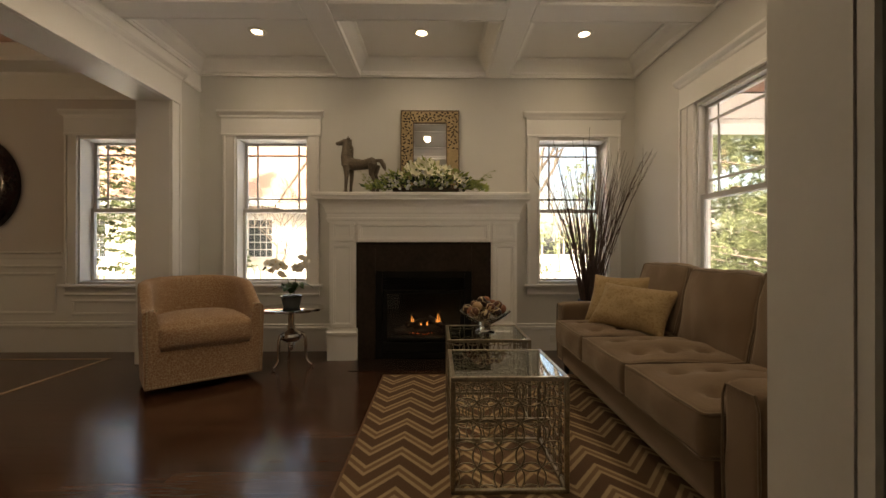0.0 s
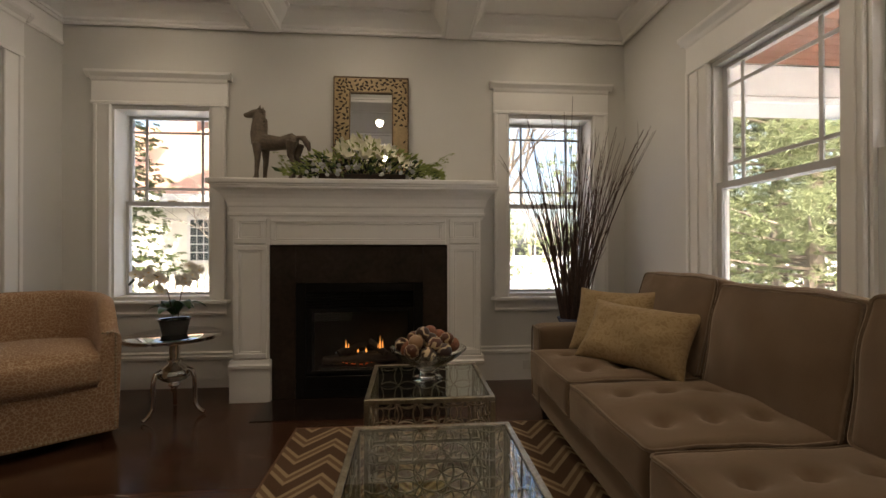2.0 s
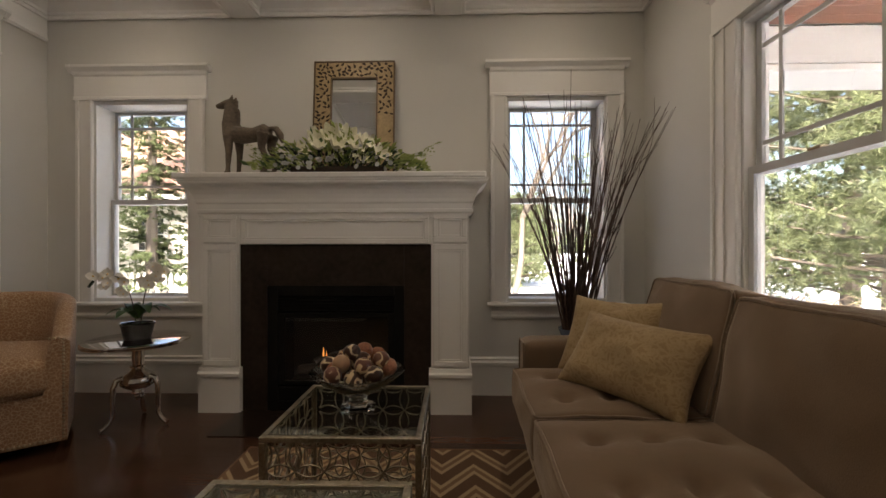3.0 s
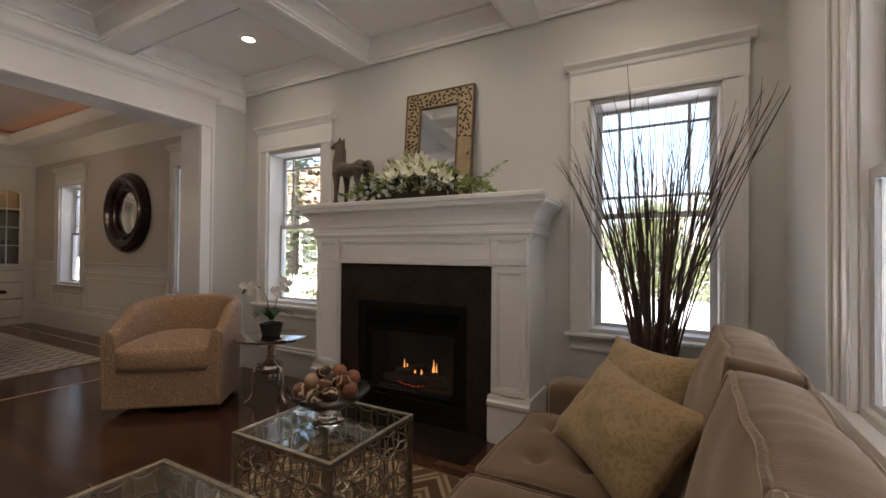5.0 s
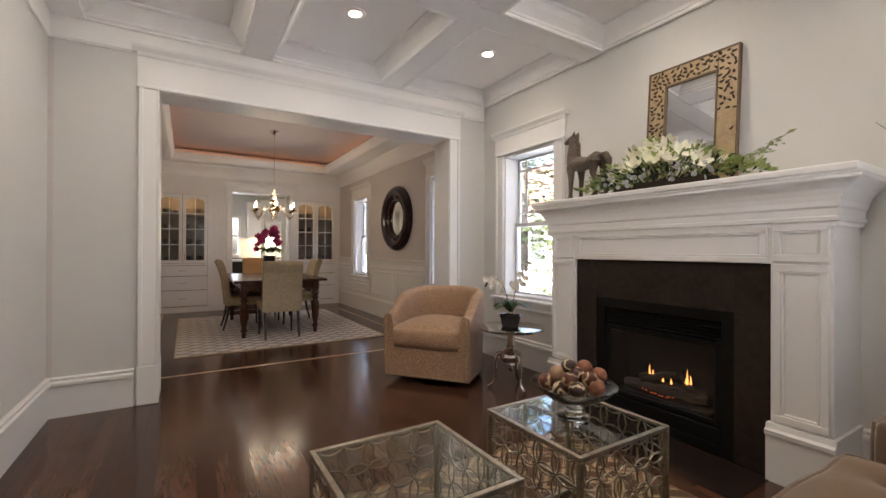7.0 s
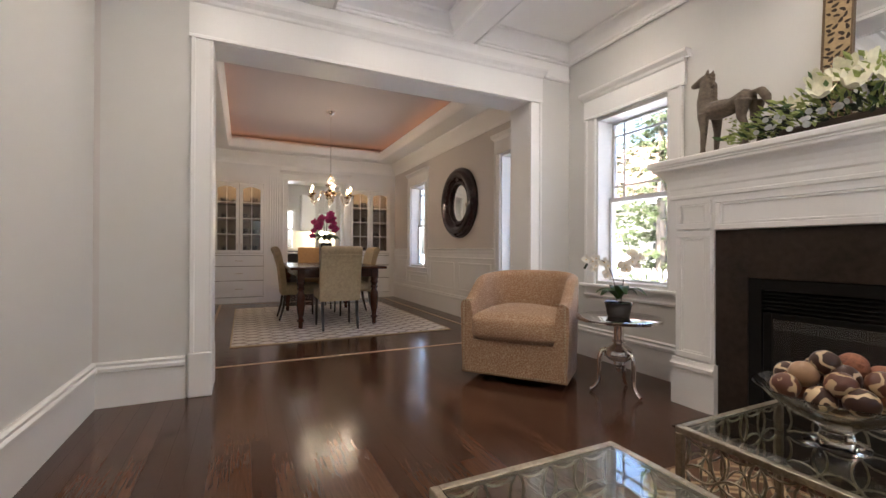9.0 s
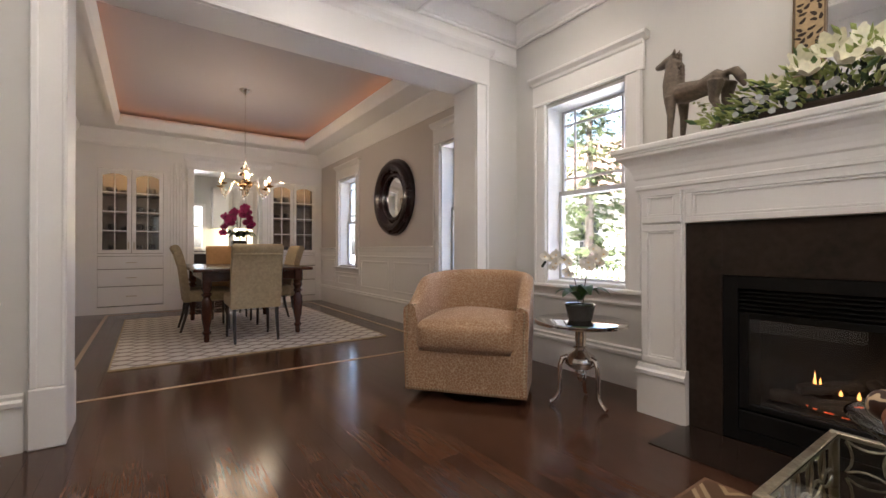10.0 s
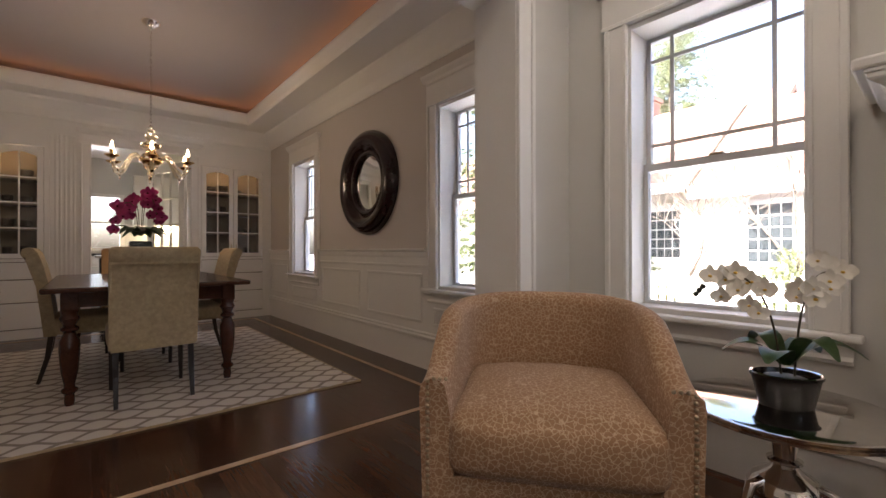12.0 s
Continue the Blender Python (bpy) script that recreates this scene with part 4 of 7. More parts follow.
spruce("tall green spruce with drooping snowy boughs", -5.85, 10.9, 7.0, 1.55, 3, dens=1.6)
spruce("tall green spruce beyond the dining room windows", -8.35, 11.0, 9.0, 2.0, 4, dens=1.7)
spruce("tall green spruce beyond the dining room windows", -12.4, 10.9, 8.5, 2.0, 14, dens=1.3)
pine("tall pine standing behind the house next door", -9.6, 25, 13, 2.6, 5, 0.35)
pine("broad green pine beyond the porch", 7.6, 8.6, 7.0, 2.9, 6, 0.10, 4, 0.15)
pine("broad green pine beyond the porch", 6.2, 11.4, 8.5, 3.0, 7, 0.05, 4, 0.15)
pine("broad green pine farther off in the yard", 10.6, 12.6, 9.0, 3.4, 8, 0.06)
bare_tree("leafless tree with thin spreading branches", -4.0, 11.5, 3.6, 11, spread=0.9)
bare_tree("leafless tree with thin spreading branches", -2.4, 11.9, 4.2, 12, spread=0.55)
bare_tree("leafless tree beyond the porch", 14.5, 8.5, 9.0, 13, spread=0.75)
bare_tree("leafless tree standing in the snow", 2.6, 15.0, 9.5, 15, spread=0.75)
bare_tree("leafless tree far off in the snow", 9.0, 31.0, 10.0, 16, spread=0.7)
bare_tree("leafless tree far off in the snow", 1.5, 33.0, 9.0, 17, spread=0.7)
bare_tree("leafless tree far off in the snow", 22.0, 20.0, 10.0, 18, spread=0.7)
pine("low pale pine at the edge of the snow", 3.6, 21.0, 4.0, 2.2, 19, 0.04)
pine("low pale pine at the edge of the snow", 0.6, 23.0, 4.0, 2.2, 20, 0.04)
shrub("green and brown clipped shrub beyond the porch", 9.6, 6.2, 1.5, 1.5, 1.9, 21, "hedge", 1500)
brambles("tangled dry brambles in the snow beyond the porch", 7.9, 7.0, 0.9, 1.3, 130, 41)
brambles("tangled dry brambles at the foot of the pine", 5.9, 8.6, 0.9, 1.1, 120, 42)
shrub("low dry brush at the foot of the pine", 7.0, 7.4, 1.3, 1.0, 0.9, 22, "far_wood", 800)
shrub("yellow-green shrub before the house next door", -2.45, 11.6, 0.55, 0.5, 1.7, 23, "pine", 900)
shrub("low evergreen shrub by the fence", -4.3, 11.2, 0.5, 0.5, 1.0, 24, "hedge", 500)
shrub("low dry brush along the snow", 5.5, 22.0, 6.0, 1.0, 1.4, 25, "far_wood", 900)


def far_woods():
    rng = random.Random(31)
    bm = B()
    for _ in range(260):
        a, d = rng.uniform(-1.25, 1.45), rng.uniform(48, 75)
        x, y, h = d * math.sin(a), d * math.cos(a), rng.uniform(4, 9)
        tube(bm, [(x, y, -0.7), (x + rng.uniform(-0.3, 0.3), y, h * 0.6), (x + rng.uniform(-0.6, 0.6), y, h)], [0.16, 0.10, 0.03], 4, cap=False)
        for _ in range(16):
            p = Vector((x + rng.uniform(-1.6, 1.6), y + rng.uniform(-1, 1), h * rng.uniform(0.25, 1.0)))
            tube(bm, [p, p + Vector((rng.uniform(-1.0, 1.0), rng.uniform(-0.5, 0.5), rng.uniform(0.3, 1.3)))], [0.045, 0.012], 3, cap=False)
    return bm


tagged(part("far_woods", far_woods(), "far_wood"), "hazy line of bare woods far off", "woods", kind="stuff")


def neighbour_house():
    h = thing("house", "cream clapboard house with a russet shingle roof", "house", 0, 0, -0.65)
    part("wall", boxes((-16, -3.5, 13, 21, 0, 3.05)), "clapboard", h)
    part("wall", boxes((-3.95, -1.3, 12.3, 12.99, 0, 2.75)), "clapboard", h)
    bm = B()
    prism(bm, [(12.5, 2.95), (17.0, 5.85), (21.5, 2.95), (21.5, 3.1), (17.0, 6.02), (12.5, 3.1)], "x", -16.3, -3.3)
    part("roof", bm, "shingle", h)
    bm = B()
    prism(bm, [(11.95, 2.70), (16.0, 5.30), (16.0, 5.45), (11.95, 2.86)], "x", -4.1, -1.0)
    part("roof", bm, "shingle", h)
    part("rake_board", tube(B(), [(-4.12, 11.95, 2.80), (-4.12, 16.0, 5.40)], 0.07, 4), "fret", h, "dark weathered rake edge")
    part("fascia", boxes((-16.3, -4.15, 12.42, 12.49, 2.86, 3.1)), "ext_white", h)
    part("fascia", boxes((-4.1, -1.0, 11.88, 11.94, 2.62, 2.88)), "ext_white", h)
    for k in range(15):
        part("clapboard", boxes((-16, -4.16, 12.975, 12.999, 0.05 + k * 0.19, 0.225 + k * 0.19)), "clapboard", h)
    bm = B()
    box(bm, -7.8, -6.9, 16.6, 17.4, 5.0, 6.5)
    box(bm, -7.87, -6.83, 16.53, 17.47, 6.5, 6.62)
    part("chimney", bm, "shingle", h, "brick chimney")
    for x, y, z in ((-4.95, 12.97, 1.45), (-7.3, 12.97, 1.45), (-9.7, 12.97, 1.45), (-2.85, 12.3, 1.40)):
        win = part("window", boxes((x - 0.42, x + 0.42, y - 0.05, y - 0.003, z - 0.08, z + 1.16)), "ext_white", h, "white window with small panes")
        for i in range(4):
            for j in range(5):
                a, b = x - 0.335 + i * 0.170, z + j * 0.215
                part("pane", boxes((a, a + 0.148, y - 0.062, y - 0.051, b, b + 0.19)), "dark_pane", win)


neighbour_house()
fence = thing("picket_fence", "weathered white picket fence in the snow", "fence", 0, 10.4, -0.65)
for z in (0.3, 0.85):
    part("rail", boxes((-14.0, 1.0, 0.02, 0.06, z, z + 0.08)), "picket", fence)
bm = B()
prism(bm, [(-0.045, 0), (0.045, 0), (0.045, 1.12), (0, 1.22), (-0.045, 1.12)], "y", -0.01, 0.015)
picket = part("picket", bm, "picket", fence)
picket.matrix_basis = pose(-13.9, 0, 0)
for i in range(1, 110):
    share("picket", picket, fence, pose(-13.9 + i * 0.136, 0, 0))


# ---- recessed lights ----
def downlight(x, y):
    t = thing("recessed_light", "lit round recessed ceiling light with white ring", "ceiling light", x, y, TOP, group="recessed ceiling lights")
    part("ring", lathe(B(), [(0.042, -0.001), (0.047, -0.010), (0.072, -0.006), (0.077, -0.0005)], 28), "trim", t, smooth=True)
    part("lens", lathe(B(), [(0, -0.003), (0.042, -0.003), (0.042, -0.0005)], 24), "can_glow", t, "glowing lamp lens")
    spot("can_lamp", x, y, TOP - 0.02, CAN_W)
    spot("can_rim", x, y, TOP - 0.03, SPILL_W, WARM, 178, 0.2)


for y in (4.30, 3.09, 1.93):
    for x in (-1.41, -0.01, 1.39):
        downlight(x, y)


# ---- fireplace ----
def fireplace():
    f = thing("fireplace", "white panelled mantelpiece with dark slate surround and gas fire", "fireplace", 0, 0, 0)
    part("slate", boxes((-0.612, -0.44, 4.535, 4.868, 0.005, 1.066)), "slate", f, "dark honed slate slab")
    part("slate", boxes((0.44, 0.612, 4.535, 4.868, 0.005, 1.066)), "slate", f, "dark honed slate slab")
    part("slate", boxes((-0.4395, 0.4395, 4.535, 4.868, 0.803, 1.066)), "slate", f, "dark honed slate slab")
    for s in (-1, 1):
        a, b = sorted((s * 0.6125, s * 0.852))
        bm = B()
        box(bm, a, b, 4.519, 4.868, 0.0, 1.30)
        pil = part("pilaster", bm, "trim", f)
        # framed shaft panel and upper block panel
        for z0, z1 in ((0.33, 1.030), (1.112, 1.225)):
            bm = B()
            i0, i1 = a + 0.045, b - 0.045
            for r in ((a + 0.012, i0, z0, z1), (i1, b - 0.012, z0, z1), (a + 0.012, b - 0.012, z1 - 0.002, z1 + 0.036), (a + 0.012, b - 0.012, z0 - 0.036, z0 + 0.002)):
                box(bm, r[0], r[1], 4.505, 4.519, r[2], r[3], bevel=0.004, seg=1)
            for r in ((i0, i0 + 0.014, z0, z1), (i1 - 0.014, i1, z0, z1), (i0, i1, z0, z0 + 0.014), (i0, i1, z1 - 0.014, z1)):
                box(bm, r[0], r[1], 4.51, 4.5185, r[2], r[3], bevel=0.004, seg=1)
            part("panel_moulding", bm, "trim", pil)
        bm = B()
        pl = [(4.86, 0), (4.497, 0), (4.497, 0.225), (4.483, 0.232), (4.481, 0.252), (4.497, 0.262), (4.501, 0.285), (4.86, 0.285)]
        prism(bm, pl, "x", a - 0.014, b + 0.014)
        part("plinth", bm, "trim", f)
    bm = B()
    box(bm, -0.6122, 0.6122, 4.521, 4.868, 1.067, 1.30)
    for r in ((-0.60, 0.60, 1.068, 1.10), (-0.60, 0.60, 1.222, 1.258), (-0.60, -0.568, 1.10, 1.222), (0.568, 0.60, 1.10, 1.222)):
        box(bm, r[0], r[1], 4.507, 4.522, r[2], r[3], bevel=0.004, seg=1)
    for r in ((-0.568, 0.568, 1.10, 1.114), (-0.568, 0.568, 1.208, 1.222), (-0.568, -0.554, 1.114, 1.208), (0.554, 0.568, 1.114, 1.208)):
        box(bm, r[0], r[1], 4.512, 4.521, r[2], r[3], bevel=0.004, seg=1)
    part("frieze", bm, "trim", f)
    bm = B()
    crown = [(0, 1.245), (0.012, 1.245), (0.016, 1.262), (0.028, 1.268), (0.028, 1.285), (0.020, 1.290), (0.022, 1.322), (0.032, 1.332), (0.038, 1.355), (0.052, 1.382), (0.074, 1.408), (0.102, 1.430), (0.128, 1.444), (0.134, 1.450), (0.134, 1.462), (0.142, 1.466), (0.142, 1.474)]
    y, w = 4.513, 0.855
    rings = []
    for d, z in crown:
        k = d * 0.80
        rings.append([bm.verts.new(p) for p in ((-w - k, 4.868, z), (-w - k, y - d * 0.56, z), (w + k, y - d * 0.56, z), (w + k, 4.868, z))])
    for a, b in zip(rings, rings[1:]):
        for i in range(3):
            bm.faces.new((a[i], a[i + 1], b[i + 1], b[i]))
    bm.faces.new(rings[-1])
    part("crown_moulding", bm, "trim", f)
    bm = B()
    box(bm, -0.995, 0.955, 4.428, 4.868, 1.475, 1.512, bevel=0.009, seg=2)
    part("shelf", bm, "trim", f)
    # gas insert
    bm = B()
    prism(bm, [(-0.4385, 0.006), (0.4385, 0.006), (0.4385, 0.802), (-0.4385, 0.802)], "y", 4.845, 4.86)
    ins = part("insert", bm, "black", f, "matt black steel gas insert")
    for r in ((-0.4385, -0.376, 4.542, 4.844, 0.006, 0.802), (0.376, 0.4385, 4.542, 4.844, 0.006, 0.802)):
        part("side_panel", boxes(r), "black", ins)
    part("top_panel", boxes((-0.375, 0.375, 4.542, 4.844, 0.74, 0.802)), "black", ins)
    part("bottom_panel", boxes((-0.375, 0.375, 4.542, 4.844, 0.006, 0.06)), "black", ins)
    for k in range(5):
        bm = B()
        z = 0.640 + k * 0.0205
        prism(bm, [(4.546, z), (4.550, z - 0.003), (4.572, z + 0.010), (4.568, z + 0.014)], "x", -0.374, 0.374)
        part("louvre", bm, "black", ins)
    part("grille", boxes((-0.374, 0.374, 4.546, 4.560, 0.062, 0.152), bevel=0.003), "black", ins)
    bm = boxes((-0.374, -0.335, 4.55, 4.572, 0.16, 0.625), (0.335, 0.374, 4.55, 4.572, 0.16, 0.625), (-0.335, 0.335, 4.55, 4.572, 0.595, 0.625), (-0.335, 0.335, 4.55, 4.572, 0.16, 0.19), bevel=0.004)
    part("glass_frame", bm, "black", ins)
    p = part("glass", boxes((-0.335, 0.335, 4.56, 4.564, 0.19, 0.595)), "glass", ins, "clear fire glass")
    p.visible_shadow = False
    part("back_panel", boxes((-0.37, 0.37, 4.81, 4.838, 0.061, 0.738)), "soot", ins, "sooty firebrick panel")
    part("burner", boxes((-0.30, 0.30, 4.58, 4.78, 0.061, 0.20), bevel=0.01), "black", ins)
    for (a, b, r) in (((-0.27, 4.64, 0.235), (0.25, 4.67, 0.245), 0.036), ((-0.20, 4.74, 0.24), (0.22, 4.72, 0.25), 0.04), ((-0.16, 4.62, 0.29), (0.02, 4.75, 0.33), 0.028), ((0.17, 4.63, 0.28), (0.05, 4.76, 0.35), 0.026)):
        pts = [Vector(a).lerp(Vector(b), k / 6) + Vector((0, 0, 0.008 * math.sin(k * 2.1))) for k in range(7)]
        part("log", tube(B(), pts, [r * (0.9 + 0.15 * math.sin(3 * k)) for k in range(7)], 10), "log", ins, "charred gas log", smooth=True)
    for x, yy, z, h in ((-0.115, 4.66, 0.285, 0.10), (-0.098, 4.67, 0.29, 0.065), (0.13, 4.66, 0.28, 0.13), (0.148, 4.665, 0.28, 0.10), (0.115, 4.67, 0.28, 0.07), (0.03, 4.66, 0.285, 0.04), (-0.03, 4.67, 0.285, 0.03)):
        prof = [(0, 0), (0.006, h * 0.12), (0.0075, h * 0.3), (0.004, h * 0.65), (0, h)]
        part("flame", lathe(B(), prof, 8, x, yy, z), "flame", ins, "small orange gas flame")
    rng = random.Random(9)
    for _ in range(9):
        x, yy = rng.uniform(-0.13, 0.16), rng.uniform(4.59, 4.62)
        part("ember", ball(B(), x, yy, 0.213 + rng.uniform(0, 0.02), rng.uniform(0.004, 0.011), 0.005, 0.004, 6, 4), "ember", ins, "glowing ember")


fireplace()
structure("hearth", boxes((-0.612, 0.612, 4.16, 4.532, 0.0, 0.004)), "hearth", "dark stone hearth flush with the floor", "hearth")


# ---- mantel decoration ----
def wall_mirror():
    t = thing("mantel_mirror", "rectangular mirror in a gilded fretwork frame on the mantel", "mirror", 0.053, 4.79, 1.513)
    t.matrix_basis = pose(0.053, 4.79, 1.513, -4.3, 0, 0)
    w, h, b = 0.279, 0.85, 0.112
    bm = boxes((-w, -w + b, -0.012, 0.012, 0, h), (w - b, w, -0.012, 0.012, 0, h), (-w + b, w - b, -0.012, 0.012, h - b, h), (-w + b, w - b, -0.012, 0.012, 0, b), bevel=0.004)
    fr = part("mirror_frame", bm, "bamboo", t, "gilded frame with leaf holes laid on as dark shapes")
    bm = boxes((-w - 0.008, -w - 0.0005, -0.018, 0.016, -0.008, h + 0.008), (w + 0.0005, w + 0.008, -0.018, 0.016, -0.008, h + 0.008), (-w, w, -0.018, 0.016, h + 0.0005, h + 0.008), (-w, w, -0.018, 0.016, -0.008, -0.0005), (-w + b, -w + b + 0.008, -0.018, 0.002, b, h - b), (w - b - 0.008, w - b, -0.018, 0.002, b, h - b), (-w + b, w - b, -0.018, 0.002, h - b - 0.008, h - b), (-w + b, w - b, -0.018, 0.002, b, b + 0.008))
    part("edge_bead", bm, "bead", t, "dark bead edging")
    part("mirror_glass", boxes((-w + b, w - b, -0.004, 0.004, b, h - b)), "mirror", t, "clear silvered glass")
    # no holes are cut: dark raised shapes paint their shade on the frame
    rng, holes, done = random.Random(4), B(), []
    while len(done) < 210:
        x, z = rng.uniform(-w + 0.012, w - 0.012), rng.uniform(0.012, h - 0.012)
        if (abs(x) < w - b + 0.012 and b - 0.012 < z < h - b + 0.012) or any((x - p) ** 2 + (z - q) ** 2 < 0.0245 ** 2 for p, q in done):
            continue
        if x > w - b and z < h * 0.55 and rng.random() < 0.93:
            done.append((x, z))
            continue
        done.append((x, z))
        a, l, k = rng.uniform(0, 3.14), rng.uniform(0.012, 0.018), rng.uniform(0.006, 0.009)
        pts = [(math.cos(q) * l, math.sin(q) * k * (1.2 if math.cos(q) < 0 else 0.7)) for q in [i * math.pi / 4 for i in range(8)]]
        poly = [(x + u * math.cos(a) - v * math.sin(a), z + u * math.sin(a) + v * math.cos(a)) for u, v in pts]
        prism(holes, poly, "y", -0.0155, -0.010)
    tagged(part("fretwork", holes, "fret", fr), "dark leaf shapes that stand in for shaded piercings", kind="stuff")


wall_mirror()


def horse():
    bm = B()
    tube(bm, [(-0.115, 0, 0.275), (-0.05, 0, 0.262), (0.03, 0, 0.258), (0.11, 0, 0.275), (0.135, 0, 0.27)], [0.046, 0.054, 0.044, 0.050, 0.028], 12)
    tube(bm, [(-0.11, 0, 0.26), (-0.125, 0, 0.33), (-0.125, 0, 0.40), (-0.12, 0, 0.455)], [0.054, 0.046, 0.036, 0.031], 12)
    tube(bm, [(-0.105, 0, 0.465), (-0.145, 0, 0.462), (-0.19, 0, 0.452), (-0.215, 0, 0.450)], [0.031, 0.028, 0.020, 0.014], 10)
    for y in (-0.016, 0.016):
        tube(bm, [(-0.105, y, 0.485), (-0.10, y, 0.512)], [0.012, 0.004], 6)
    for x, y in ((-0.112, -0.034), (-0.095, 0.034)):
        tube(bm, [(x, y, 0.25), (x + 0.004, y, 0.15), (x - 0.002, y, 0.06), (x - 0.002, y, 0.0)], [0.030, 0.018, 0.013, 0.015], 9)
        tube(bm, [(x - 0.004, y, 0.0), (x - 0.006, y, 0.03)], [0.024, 0.017], 9)
    for x, y in ((0.115, -0.034), (0.128, 0.034)):
        tube(bm, [(x, y, 0.26), (x - 0.012, y, 0.17), (x + 0.02, y, 0.10), (x + 0.004, y, 0.0)], [0.036, 0.021, 0.013, 0.015], 9)
        tube(bm, [(x + 0.002, y, 0.0), (x, y, 0.03)], [0.024, 0.017], 9)
    tube(bm, [(0.135, 0, 0.295), (0.175, 0, 0.29), (0.20, 0, 0.25), (0.215, 0, 0.20)], [0.014, 0.021, 0.022, 0.008], 8)
    for k in range(9):
        z = 0.31 + k * 0.021
        tube(bm, [(-0.078 - 0.012 * (k > 5), 0, z), (-0.062 - 0.014 * (k > 5), 0, z - 0.012)], [0.016, 0.007], 6)
    ob = part("horse_statue", bm, "bronze", smooth=True)
    re = ob.modifiers.new("fuse", "REMESH")
    re.mode, re.voxel_size, re.use_smooth_shade = "VOXEL", 0.0055, True
    sm = ob.modifiers.new("ease", "SMOOTH")
    sm.factor, sm.iterations = 0.5, 3
    ob.matrix_basis = pose(-0.585, 4.60, 1.512, 0, 0, -8)
    ob.scale = (1.1, 1.25, 1.05)
    tagged(ob, "weathered brown bronze horse statue standing on the mantel", "statue")


horse()


def petal_mesh(l, w, curl):
    """One petal that starts at the origin and runs along x."""
    bm = B()
    rows = []
    for i in range(5):
        s = i / 4
        hw = w * math.sin(math.pi * (0.12 + 0.80 * s)) * 0.5
        z = curl * (s ** 2) * l
        rows.append([bm.verts.new((s * l, y, z + 0.15 * abs(y))) for y in (-hw, 0, hw)])
    for a, b in zip(rows, rows[1:]):
        for k in range(2):
            bm.faces.new((a[k], a[k + 1], b[k + 1], b[k]))
    return bm


def bloom(bm, m, l, w, curl, n):
    for k in range(n):
        src = petal_mesh(l, w, curl)
        me = bpy.data.meshes.new("tmp")
        src.to_mesh(me)
        src.free()
        me.transform(m @ pose(0, 0, 0, 0, -25, 360 * k / n))
        bm.from_mesh(me)
        bpy.data.meshes.remove(me)


